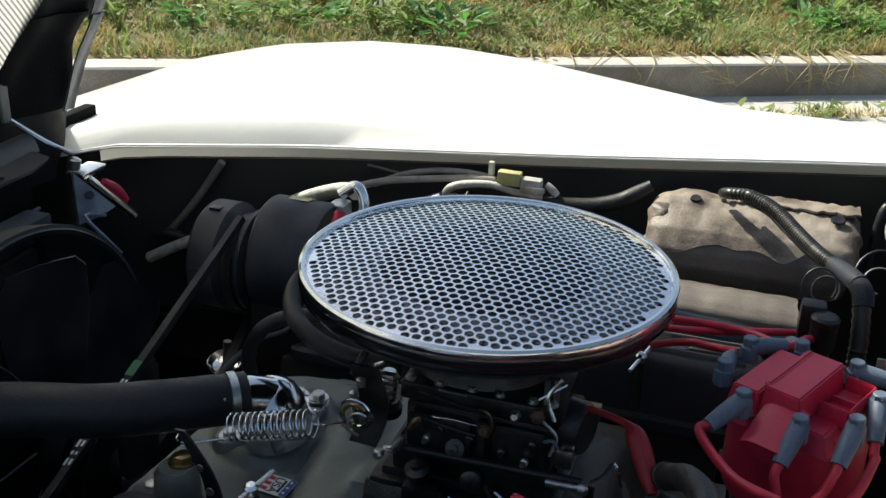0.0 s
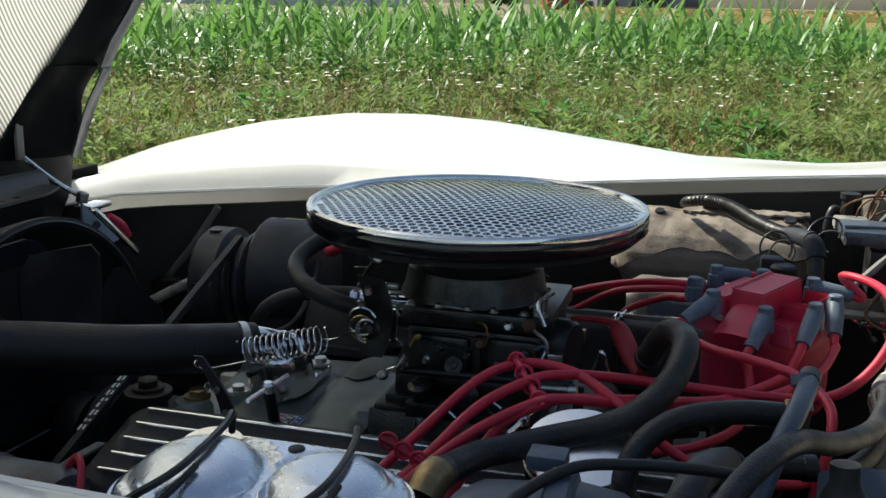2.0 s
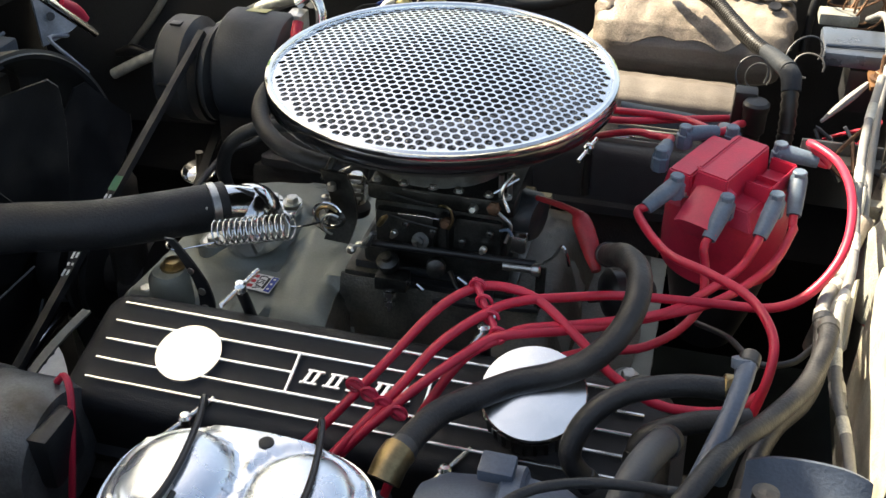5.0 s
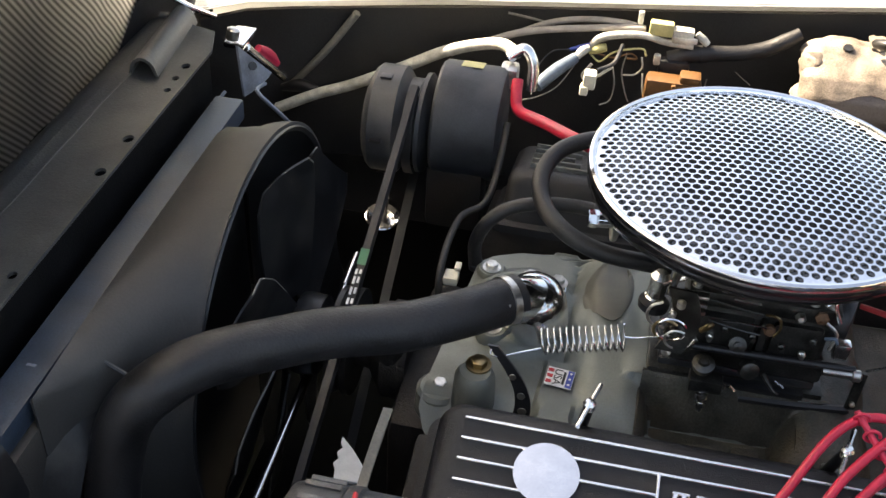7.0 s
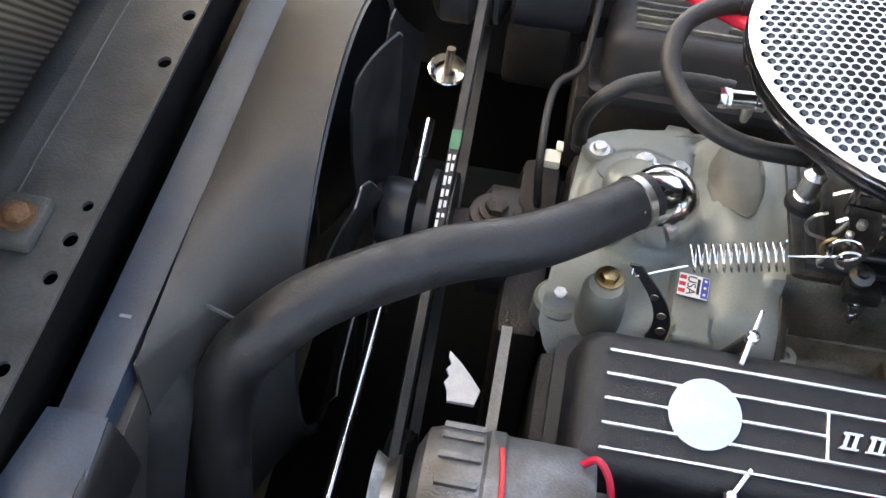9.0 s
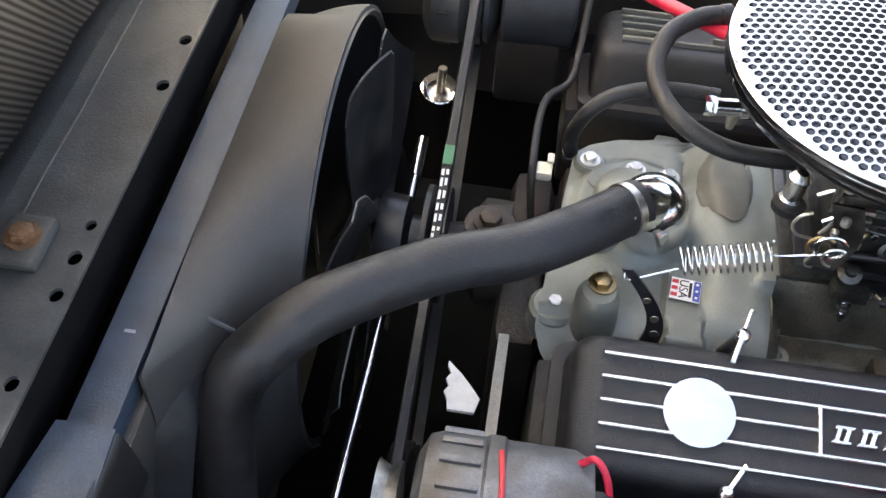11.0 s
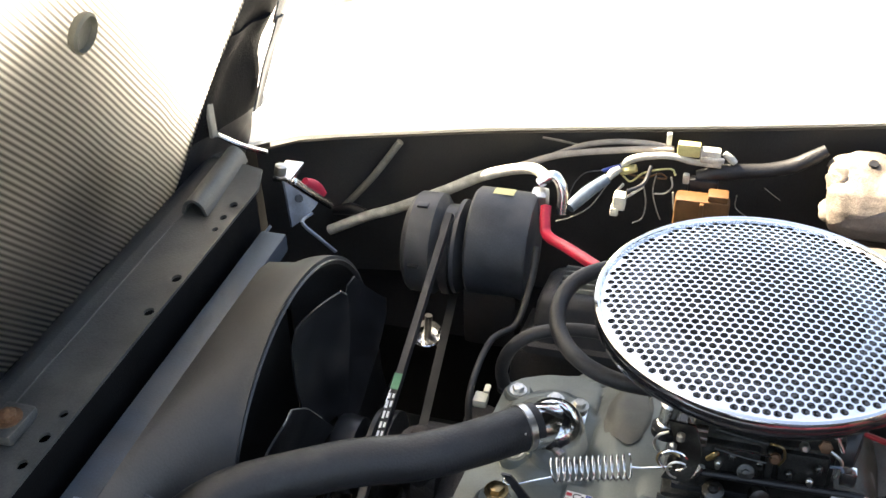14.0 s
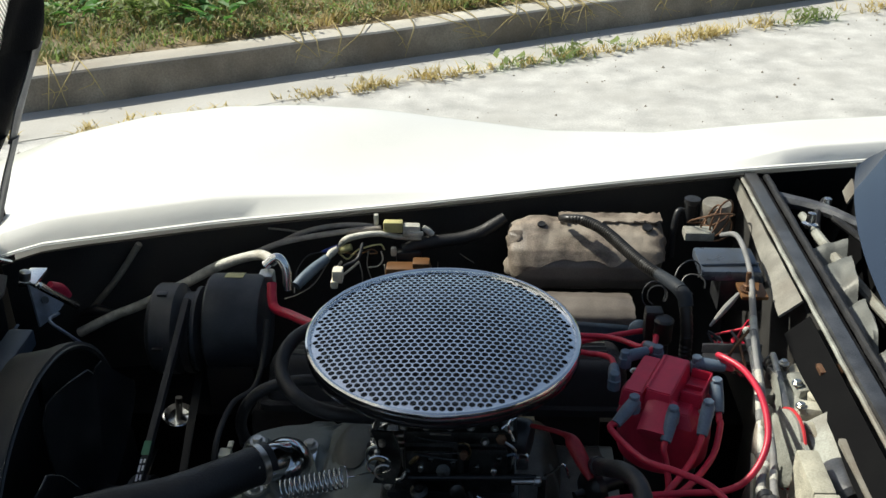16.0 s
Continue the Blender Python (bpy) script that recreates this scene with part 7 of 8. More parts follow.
def drive_belt():
    b = thing("drive_belt", (-0.407, 0, 0.50), "black drive belt with a green stripe and pale print", "belt")
    c1, r1, r2 = Vector((0.338, 0.702)), 0.071, 0.14
    c2 = Vector((-0.31, 0.400))
    dist = (c2 - c1).length
    base = math.atan2(c2.y - c1.y, c2.x - c1.x)
    off = math.acos((r1 - r2) / dist)
    ang = base - off                            # the side of the upper run
    if math.sin(ang) < math.sin(base + off):
        ang = base + off
    nrm = Vector((math.cos(ang), math.sin(ang)))
    low = Vector((math.cos(2 * base - ang), math.sin(2 * base - ang)))
    a1, a2 = c1 + nrm * r1, c2 + nrm * r2
    d = (a2 - a1).normalized()
    pts = [a1.lerp(a2, i / 24) for i in range(25)]
    turn = (2 * base - 2 * ang) % (2 * math.pi)
    if turn > math.pi:
        turn -= 2 * math.pi
    pts += [c2 + Vector((math.cos(ang + q), math.sin(ang + q))) * r2 for q in np.linspace(0, turn, 16)[1:-1]]
    pts += [(c2 + low * r2).lerp(c1 + low * r1, i / 24) for i in range(25)]
    rest = turn + (2 * math.pi if turn < 0 else -2 * math.pi)
    pts += [c1 + Vector((math.cos(2 * base - ang - q), math.sin(2 * base - ang - q))) * r1 for q in np.linspace(0, rest, 16)[1:-1]]
    v, f = [], []
    k = len(pts)
    for i in range(k):
        p, q = pts[i], pts[(i + 1) % k]
        t = (q - p).normalized()
        m = Vector((t.y, -t.x))
        for x, o in ((-0.4135, 0.0035), (-0.4005, 0.0035), (-0.4025, -0.0045), (-0.4115, -0.0045)):
            v.append((x, p.x + m.x * o * -1, p.y + m.y * o * -1))
    for i in range(k):
        j = (i + 1) % k
        for e in range(4):
            f.append((i * 4 + e, i * 4 + (e + 1) % 4, j * 4 + (e + 1) % 4, j * 4 + e))
    part("band", Shape().add(v, f), RUBBER, b, angle=50)
    def on_belt(y0, y1, x0, x1, name, material):
        # a print on the belt's outer face
        def fn(u, w):
            y = y0 + (y1 - y0) * u
            t = (y - (c1 + nrm * r1).x) / d.x
            p = c1 + nrm * (r1 + 0.0062) + d * t
            return (x0 + (x1 - x0) * w, p.x, p.y)
        part(name, Shape().sheet(fn, 4, 1), material, b)
    on_belt(0.040, 0.062, -0.4125, -0.4015, "green_stripe", GREEN)
    rng = random.Random(9)
    y = 0.034
    while y > -0.075:
        ln = rng.uniform(0.004, 0.011)
        on_belt(y - ln, y, -0.4115, -0.4085, "print_mark", LABEL_WHITE)
        if rng.random() < 0.7:
            on_belt(y - ln * 0.8, y, -0.4065, -0.4035, "print_mark", LABEL_WHITE)
        y -= ln + rng.uniform(0.002, 0.006)
    part("lower_pulley", Shape().disc((-0.422, -0.31, 0.400), (1, 0, 0), [(0.02, 0), (0.142, 0), (0.134, 0.008), (0.134, 0.018), (0.142, 0.026), (0.02, 0.03)], 40), BLACK_PAINT, b)


drive_belt()
single("steel_shaft", Shape().rod((-0.456, 0.20, 0.555), (-0.456, 0.135, 0.552), 0.0085).rod((-0.456, 0.135, 0.552), (-0.457, 0.05, 0.545), 0.006).rod((-0.457, 0.05, 0.545), (-0.470, -0.40, 0.49), 0.0058), CHROME, "bright polished steel rod low in the bay", "rod")


def low_clutter():
    w = thing("washer_bowl", (-0.455, 0.349, 0.47), "small bright round cup with a dark stem", "cup")
    part("cup", Shape().disc((-0.455, 0.335, 0.525), (0.1, -0.3, 1), [(0.0, -0.010), (0.020, -0.006), (0.026, 0.004), (0.024, 0.005), (0.018, -0.002), (0.0, -0.005)], 26), CHROME, w)
    part("stem", Shape().tube([(-0.455, 0.338, 0.52), (-0.452, 0.34, 0.56)], 0.006, 10, 2), BLACK_PAINT, w)
    single("white_clip", Shape().box((-0.302, 0.07, 0.655), (0.018, 0.020, 0.012), 0.003).box((-0.296, 0.082, 0.664), (0.008, 0.014, 0.005), 0.002), CREAM, "small white plastic clip", "clip")
    tg = Shape()
    n = 6
    pts = [(-0.372, -0.165)] + [(-0.372 + (0.004 if k % 2 else 0.0), -0.172 - 0.0075 * k) for k in range(n)] + [(-0.366, -0.222), (-0.340, -0.222), (-0.336, -0.205), (-0.346, -0.192), (-0.358, -0.178)]
    tg.add([(x, y, 0.604) for x, y in pts] + [(x, y, 0.600) for x, y in pts], [tuple(range(len(pts)))] + [(i, len(pts) + i, len(pts) + (i + 1) % len(pts), (i + 1) % len(pts)) for i in range(len(pts))])
    single("timing_tab", tg, LABEL_WHITE, "white notched timing tab beside the pulley", "timing tab", flat=True)
    # steel line that bends over the far head
    hose("steel_line", [(-0.305, 0.05, 0.56), (-0.315, 0.06, 0.66), (-0.312, 0.16, 0.675), (-0.285, 0.20, 0.68), (-0.278, 0.25, 0.70), (-0.275, 0.29, 0.75)], 0.0045, DUST_BLACK, "dark steel pipe with two bends", "pipe")
    hose("bypass_hose", [(-0.134, 0.099, 0.765), (-0.162, 0.103, 0.765), (-0.202, 0.103, 0.762), (-0.241, 0.093, 0.755), (-0.266, 0.084, 0.735), (-0.278, 0.084, 0.700), (-0.275, 0.091, 0.660)], 0.0085, RUBBER, "black rubber hose beside the far valve cover")
    f = thing("pcv_fitting", (-0.144, 0.088, 0.75), "bright brass and chrome hose fitting", "fitting")
    part("nut", Shape().disc((-0.150, 0.083, 0.766), (1, 0.1, 0), [(0.010, 0), (0.011, 0.006), (0.010, 0.012)], 6), CHROME, f)
    part("body", Shape().disc((-0.138, 0.084, 0.766), (1, 0.1, 0), [(0.0095, 0), (0.0095, 0.024), (0.011, 0.025), (0.011, 0.034), (0.007, 0.036), (0.007, 0.06)], 16), CHROME, f)
    part("drain", Shape().disc((-0.118, 0.084, 0.74), (0, 0, 1), [(0.004, 0), (0.006, 0.01), (0.006, 0.02)], 10), ZINC, f)
    bh = [(-0.136, 0.148, 0.835), (-0.168, 0.140, 0.832), (-0.197, 0.117, 0.825), (-0.209, 0.078, 0.815), (-0.199, 0.038, 0.805), (-0.169, 0.008, 0.795), (-0.129, -0.002, 0.785), (-0.083, 0.006, 0.775), (-0.055, 0.014, 0.770)]
    br = thing("breather_hose", bh[0], "curved grey-black rubber breather hose", "hose")
    tb = part("tube", Shape().tube(bh, 0.0098, 16, 8), RUBBER, br)
    for p, q in ((bh[0], bh[1]), (bh[-1], bh[-2])):
        part("end_collar", Shape().disc(p, Vector(q) - Vector(p), [(0.0098, 0), (0.0112, 0.001), (0.0112, 0.011), (0.0098, 0.012)], 16), BLACK_PLASTIC, br)
    hose("red_pipe", [(-0.272, 0.335, 0.79), (-0.270, 0.318, 0.775), (-0.262, 0.300, 0.764), (-0.225, 0.245, 0.785), (-0.17, 0.17, 0.81), (-0.12, 0.11, 0.83)], 0.0078, RED_WIRE, "thick red sleeved cable", "cable")
    single("red_sleeve", Shape().tube([(0.128, -0.050, 0.808), (0.150, -0.066, 0.814), (0.168, -0.078, 0.816), (0.176, -0.086, 0.812), (0.186, -0.100, 0.800), (0.193, -0.112, 0.790), (0.198, -0.122, 0.783)], [0.0028, 0.0032, 0.0036, 0.0088, 0.0092, 0.0072, 0.0045], 14, 4), RED_SLEEVE, "crumpled red sleeve beside the carburettor", "sleeve")


low_clutter()


# ---- far side of the bay ----
def far_side():
    h = thing("wiring_harness", (-0.15, 0.52, 0.74), "taped wiring harness with yellow and blue leads", "wiring harness")
    part("tan_sleeve", Shape().tube([(-0.393, 0.495, 0.731), (-0.357, 0.505, 0.744), (-0.300, 0.515, 0.767), (-0.253, 0.522, 0.777), (-0.206, 0.526, 0.784), (-0.160, 0.528, 0.791), (-0.113, 0.530, 0.795)], [0.0058, 0.0060, 0.0055, 0.0052, 0.0052, 0.005, 0.005], 12, 6), SLEEVE, h)
    part("tan_sleeve", Shape().tube([(-0.301, 0.530, 0.760), (-0.256, 0.537, 0.780), (-0.218, 0.540, 0.790), (-0.180, 0.540, 0.795), (-0.142, 0.538, 0.796), (-0.114, 0.535, 0.793)], 0.0046, 12, 6), SLEEVE, h)
    part("thin_strip", Shape().tube([(-0.317, 0.545, 0.784), (-0.291, 0.546, 0.781), (-0.262, 0.546, 0.777)], 0.002, 6, 3), BOX_GREY, h)
    part("taped_loop", Shape().tube([(-0.188, 0.515, 0.764), (-0.176, 0.512, 0.779), (-0.153, 0.512, 0.788), (-0.116, 0.514, 0.792), (-0.080, 0.518, 0.784), (-0.042, 0.522, 0.781)], [0.004, 0.006, 0.0058, 0.0052, 0.0050, 0.005], 12, 6), TAPE, h, "silvery tape wrap")
    part("yellow_connector", Shape().box([(-0.091, 0.522, 0.803)][0], (0.034, 0.016, 0.020), 0.003), YELLOW, h, "pale yellow connector")
    part("connector_body", Shape().box([(-0.059, 0.522, 0.796)][0], (0.030, 0.018, 0.022), 0.004).box([(-0.055, 0.514, 0.793)][0], (0.034, 0.006, 0.008), 0.002), TAPE, h, "cream connector")
    part("harness_tie", Shape().tube([(-0.039, 0.528, 0.799), (-0.030, 0.527, 0.792), (-0.022, 0.527, 0.785)], [0.0045, 0.006, 0.005], 10, 3), TAPE, h)
    part("harness_plug", Shape().box([(-0.122, 0.536, 0.809)][0], (0.008, 0.010, 0.020), 0.002), TAPE, h)
    part("black_loom", Shape().tube([(-0.074, 0.522, 0.756), (-0.042, 0.525, 0.767), (-0.010, 0.530, 0.771), (0.026, 0.535, 0.774), (0.062, 0.540, 0.784), (0.088, 0.545, 0.799), (0.105, 0.550, 0.810)], [0.0115, 0.0125, 0.0115, 0.0115, 0.0115, 0.011, 0.009], 16, 6), RUBBER, h)
    part("tape_collar", Shape().tube([(-0.032, 0.526, 0.768), (-0.016, 0.529, 0.771)], 0.0132, 16, 2), RUBBER, h)
    part("lower_block", Shape().box([(-0.064, 0.515, 0.746)][0], (0.045, 0.02, 0.028), 0.006), BLACK_PLASTIC, h)
    part("white_pin", Shape().box([(-0.090, 0.505, 0.762)][0], (0.010, 0.010, 0.016), 0.003), TAPE, h)
    part("grey_tube", Shape().tube([(-0.254, 0.440, 0.726), (-0.243, 0.455, 0.733), (-0.228, 0.475, 0.741), (-0.206, 0.495, 0.752)], [0.0088, 0.0098, 0.0098, 0.008], 14, 5), BOOT, h, "blue-grey corrugated sleeve")
    part("tube_cuff", Shape().tube([(-0.206, 0.495, 0.752), (-0.199, 0.502, 0.759), (-0.189, 0.508, 0.765)], [0.005, 0.007, 0.005], 10, 3), TAPE, h)
    part("blue_tape", Shape().tube([(-0.218, 0.512, 0.755), (-0.204, 0.511, 0.761), (-0.189, 0.511, 0.767)], [0.0022, 0.0038, 0.004], 10, 3), BLUE, h)
    part("yellow_tape", Shape().tube([(-0.189, 0.511, 0.757), (-0.178, 0.511, 0.762), (-0.165, 0.511, 0.767)], [0.005, 0.0075, 0.006], 12, 3), YELLOW, h)
    for pts, mt, rad in (([(-0.185, 0.508, 0.753), (-0.171, 0.505, 0.746), (-0.152, 0.505, 0.764), (-0.115, 0.505, 0.775), (-0.106, 0.505, 0.765)], YELLOW, 0.0016),
                    ([(-0.151, 0.500, 0.743), (-0.170, 0.498, 0.726), (-0.185, 0.497, 0.716), (-0.193, 0.497, 0.724), (-0.182, 0.500, 0.743)], TAPE, 0.0024),
                    ([(-0.135, 0.500, 0.732), (-0.118, 0.500, 0.735), (-0.109, 0.500, 0.748), (-0.112, 0.502, 0.763)], TAPE, 0.0013),
                    ([(-0.216, 0.510, 0.756), (-0.241, 0.505, 0.752), (-0.257, 0.495, 0.735), (-0.262, 0.480, 0.716), (-0.262, 0.460, 0.700)], BLACK_PLASTIC, 0.0012),
                    ([(-0.205, 0.490, 0.745), (-0.226, 0.460, 0.720), (-0.251, 0.440, 0.710), (-0.271, 0.420, 0.712)], BOX_GREY, 0.0011),
                    ([(-0.151, 0.500, 0.743), (-0.145, 0.490, 0.719), (-0.148, 0.480, 0.698), (-0.161, 0.470, 0.694)], BOX_GREY, 0.0012),
                    ([(-0.134, 0.505, 0.765), (-0.137, 0.500, 0.736), (-0.128, 0.490, 0.710), (-0.121, 0.485, 0.697)], BOX_GREY, 0.0012),
                    ([(-0.107, 0.500, 0.738), (-0.103, 0.495, 0.714), (-0.096, 0.490, 0.696)], CREAM, 0.0013),
                    ([(-0.176, 0.507, 0.757), (-0.152, 0.505, 0.755), (-0.129, 0.505, 0.765), (-0.119, 0.505, 0.758), (-0.133, 0.504, 0.757)], BROWN, 0.0016),
                    ([(-0.013, 0.520, 0.734), (-0.012, 0.520, 0.712), (0.008, 0.520, 0.697)], BOX_GREY, 0.001),
                    ([(0.026, 0.530, 0.746), (0.038, 0.530, 0.737), (0.051, 0.530, 0.728)], BOX_GREY, 0.0009)):
        part("lead", Shape().tube(pts, rad, 8, 6), mt, h)
    single("amber_relay", Shape().box((-0.062, 0.475, 0.724), (0.080, 0.032, 0.056), 0.008).box((-0.062, 0.4575, 0.724), (0.006, 0.006, 0.05), 0.001).box((-0.040, 0.475, 0.755), (0.030, 0.026, 0.012), 0.004), BROWN, "amber-brown plastic relay housing", "relay")
    cn = thing("loose_connector", (-0.178, 0.445, 0.75), "loose cream wiring connector on a short lead", "connector")
    part("shell", Shape().box((-0.18, 0.435, 0.752), (0.018, 0.022, 0.024), 0.004).box((-0.186, 0.430, 0.738), (0.012, 0.016, 0.014), 0.003), CREAM, cn)
    part("lead", Shape().tube([(-0.172, 0.45, 0.76), (-0.150, 0.47, 0.765), (-0.142, 0.49, 0.785)], 0.003, 8, 5), BLACK_PLASTIC, cn)
    hose("tan_pipe", [(-0.665, 0.478, 0.60), (-0.60, 0.478, 0.636), (-0.54, 0.48, 0.662), (-0.46, 0.48, 0.705), (-0.39, 0.478, 0.745), (-0.32, 0.46, 0.775), (-0.285, 0.42, 0.785)], 0.0088, TAPE, "pale dusty metal pipe behind the compressor", "pipe")
    hose("hood_prop_rod", [(-0.645, 0.505, 0.635), (-0.59, 0.505, 0.70), (-0.54, 0.505, 0.770)], 0.006, BOX_GREY, "grey slanting rod by the inner fender", "rod")
    single("rod_end", Shape().tube([(-0.66, 0.49, 0.632), (-0.63, 0.49, 0.640), (-0.60, 0.485, 0.640)], [0.006, 0.011, 0.006], 10, 3), BLACK_PAINT, "dark rod end joint", "joint")
    # heater box in its worn cover
    b = thing("heater_box", (0.25, 0.525, 0.69), "round heater box in a dusty torn tan cover", "heater box")

    front_y = curve([0, 0.10, 0.20, 0.32, 0.46, 0.60, 0.74, 0.86, 1.0], [0.480, 0.462, 0.454, 0.457, 0.474, 0.500, 0.528, 0.552, 0.574])
    front_z = curve([0, 0.10, 0.20, 0.32, 0.46, 0.60, 0.74, 0.86, 1.0], [0.703, 0.714, 0.736, 0.760, 0.784, 0.801, 0.810, 0.811, 0.798])

    def shell(u, v):
        x = 0.110 + 0.272 * u + 0.006 * noise.noise(Vector((v * 9, u, 5))) * (u > 0.5)
        end = math.sqrt(max(0.0, 1 - abs(2 * u - 1) ** (14 if u > 0.5 else 6)))
        k = 0.62 + 0.38 * end + 0.030 * noise.noise(Vector((x * 24, v * 3.2, 1))) + (0.07 if u < 0.3 else 0.045) * max(0, v - 0.30) * noise.noise(Vector((x * 75, v * 11, 3)))
        k += 0.09 * math.exp(-((u - 0.20) / 0.10) ** 2) * max(0, v - 0.3)
        return (x, 0.530 + (front_y(v) - 0.530) * k, 0.752 + (front_z(v) - 0.752) * k)

    def torn(u, v):
        low = 0.37 + 0.09 * noise.noise(Vector((u * 7, 4.0, 0))) - 0.22 * max(0.0, 1 - u / 0.22)
        return shell(u, low + (1 - low) * v)

    def drum(u, v):
        x, k = 0.116 + 0.258 * u, 0.60 + 0.355 * math.sqrt(max(0.0, 1 - abs(2 * u - 1) ** 8))
        return (x, 0.530 + (front_y(v) - 0.530) * k, 0.752 + (front_z(v) - 0.752) * k)

    part("cover", Shape().sheet(torn, 90, 44, 0.004), TAN, b, "torn crumbling tan cover", angle=70)
    part("drum", Shape().sheet(drum, 50, 40, 0.004), DUCT, b, "smooth grey-brown drum", angle=70)
    part("top_flange", Shape().sheet(lambda u, v: (0.20 + 0.178 * u, 0.527 + 0.036 * v + 0.008 * wobble(u * 20, v), 0.8140 + 0.002 * u + 0.0025 * wobble(u * 12, v * 3)), 30, 4, 0.003), TAN, b)
    for x, y, w in ((0.168, 0.520, 0.016), (0.350, 0.512, 0.020)):
        part("torn_hole", Shape().disc((x, y, 0.8110), (0, -0.35, 1), [(0.0, 0.0), (w * 0.5, 0.0), (w * 0.42, 0.0025), (0.0, 0.002)], 9), BLACK_PAINT, b)
    for (x, y, z, r) in ((0.122, 0.492, 0.744, 0.019), (0.128, 0.512, 0.782, 0.020)):
        bmx = bmesh.new()
        bmesh.ops.create_icosphere(bmx, subdivisions=3, radius=r)
        for vv in bmx.verts:
            vv.co = vv.co * (1 + 0.30 * noise.noise(vv.co * 70 + Vector((x * 50, 0, 0))) + 0.14 * noise.noise(vv.co * 220)) + Vector((x, y, z))
        part("foam_lump", Shape().bm(bmx), TAN, b, "crumbling foam lump", angle=70)
    part("end_cap", Shape().disc((0.366, 0.525, 0.757), (1, 0, 0), [(0.040, 0), (0.043, 0.006), (0.03, 0.012), (0, 0.012)], 24), BOX_GREY, b)
    d = thing("air_duct", (0.26, 0.35, 0.70), "dusty tan round duct under the heater box", "duct")
    duct_y = curve([0, 0.2, 0.4, 0.55, 0.7, 1.0], [0.334, 0.326, 0.331, 0.345, 0.375, 0.412])
    duct_z = curve([0, 0.2, 0.4, 0.55, 0.7, 1.0], [0.690, 0.712, 0.738, 0.747, 0.750, 0.738])
    part("tube", Shape().sheet(lambda u, v: (0.142 + 0.170 * u + 0.004 * wobble(v * 6, 3), duct_y(v) + 0.02 * max(0, 0.10 - u), duct_z(v) - 0.10 * max(0, 0.10 - u) + 0.002 * wobble(u * 9, v * 3)), 40, 24, 0.004), DUCT, d, "flat-topped dusty tan duct", angle=60)
    part("pad", Shape().sheet(lambda u, v: (0.172 + 0.150 * u, duct_y(0.42 * v) - 0.005 - 0.004 * math.sin(math.pi * v), duct_z(0.42 * v) - 0.004 - 0.010 * u), 24, 14, 0.006), RADIATOR, d, "dark blue-black pad on the duct's face")
    part("pad_lobe", Shape().disc((0.318, 0.322, 0.722), (-0.1, -1, 0.3), [(0.017, 0), (0.017, 0.008), (0.013, 0.011), (0.0, 0.012)], 20), RADIATOR, d)
    # ribbed conduit that comes over the heater box
    c = thing("ribbed_conduit", (0.352, 0.31, 0.62), "black ribbed wiring conduit bending down to the engine", "conduit")
    part("conduit", Shape().tube([(0.200, 0.520, 0.824), (0.210, 0.500, 0.832), (0.239, 0.482, 0.838), (0.270, 0.442, 0.838), (0.301, 0.378, 0.833), (0.324, 0.326, 0.833), (0.345, 0.287, 0.836)], [0.0050, 0.0072, 0.0076, 0.0078, 0.0080, 0.0080, 0.0084], 14, 6, ribs=0.0011, rib_len=0.0046), CONDUIT, c)
    part("tape_wrap", Shape().tube([(0.335, 0.306, 0.834), (0.349, 0.270, 0.839), (0.361, 0.239, 0.841)], [0.0088, 0.0104, 0.0112], 14, 5), BLUE_TAPE, c, "dark blue tape wrap")
    part("elbow_collar", Shape().tube([(0.357, 0.248, 0.842), (0.364, 0.232, 0.836), (0.366, 0.222, 0.824)], [0.0108, 0.0114, 0.0108], 16, 4), BLUE_TAPE, c)
    part("lower_conduit", Shape().tube([(0.364, 0.228, 0.834), (0.367, 0.215, 0.805), (0.368, 0.205, 0.770), (0.364, 0.195, 0.70), (0.35, 0.18, 0.62)], 0.0086, 14, 6, ribs=0.0014, rib_len=0.006), CONDUIT, c)
    part("split_lead", Shape().tube([(0.232, 0.500, 0.826), (0.262, 0.470, 0.824), (0.288, 0.420, 0.820), (0.318, 0.345, 0.822), (0.340, 0.300, 0.826)], 0.0046, 10, 6), CONDUIT, c)
    for q, e, g, rr in (((0.322, 0.250, 0.828), (1, 0.2, 0), (0, 0.5, 1), 0.018), ((0.330, 0.262, 0.820), (1, -0.3, 0.1), (0.1, 0.4, 1), 0.014), ((0.378, 0.290, 0.842), (1, 0.4, 0.2), (0, 0.6, 0.8), 0.020), ((0.384, 0.270, 0.836), (1, -0.2, 0.3), (-0.2, 0.8, 0.6), 0.016)):
        part("thin_wire", Shape().tube([Vector(q) + Vector(e) * rr * math.cos(s) + Vector(g) * rr * math.sin(s) for s in np.linspace(-0.6, 4.4, 11)], 0.0013, 6, 3), BLACK_PLASTIC, c)
    v = thing("vacuum_switch", (0.330, 0.194, 0.66), "black round cap of a coolant switch", "switch")
    part("body", Shape().disc((0.330, 0.194, 0.66), (0, 0, 1), [(0.010, 0), (0.010, 0.12), (0.0135, 0.124), (0.0138, 0.150), (0.0148, 0.152), (0.0148, 0.158), (0.012, 0.161), (0.0, 0.162)], 22), CONDUIT, v)
    part("side_block", Shape().box((0.318, 0.214, 0.800), (0.026, 0.022, 0.050), 0.004), CONDUIT, v)


far_side()


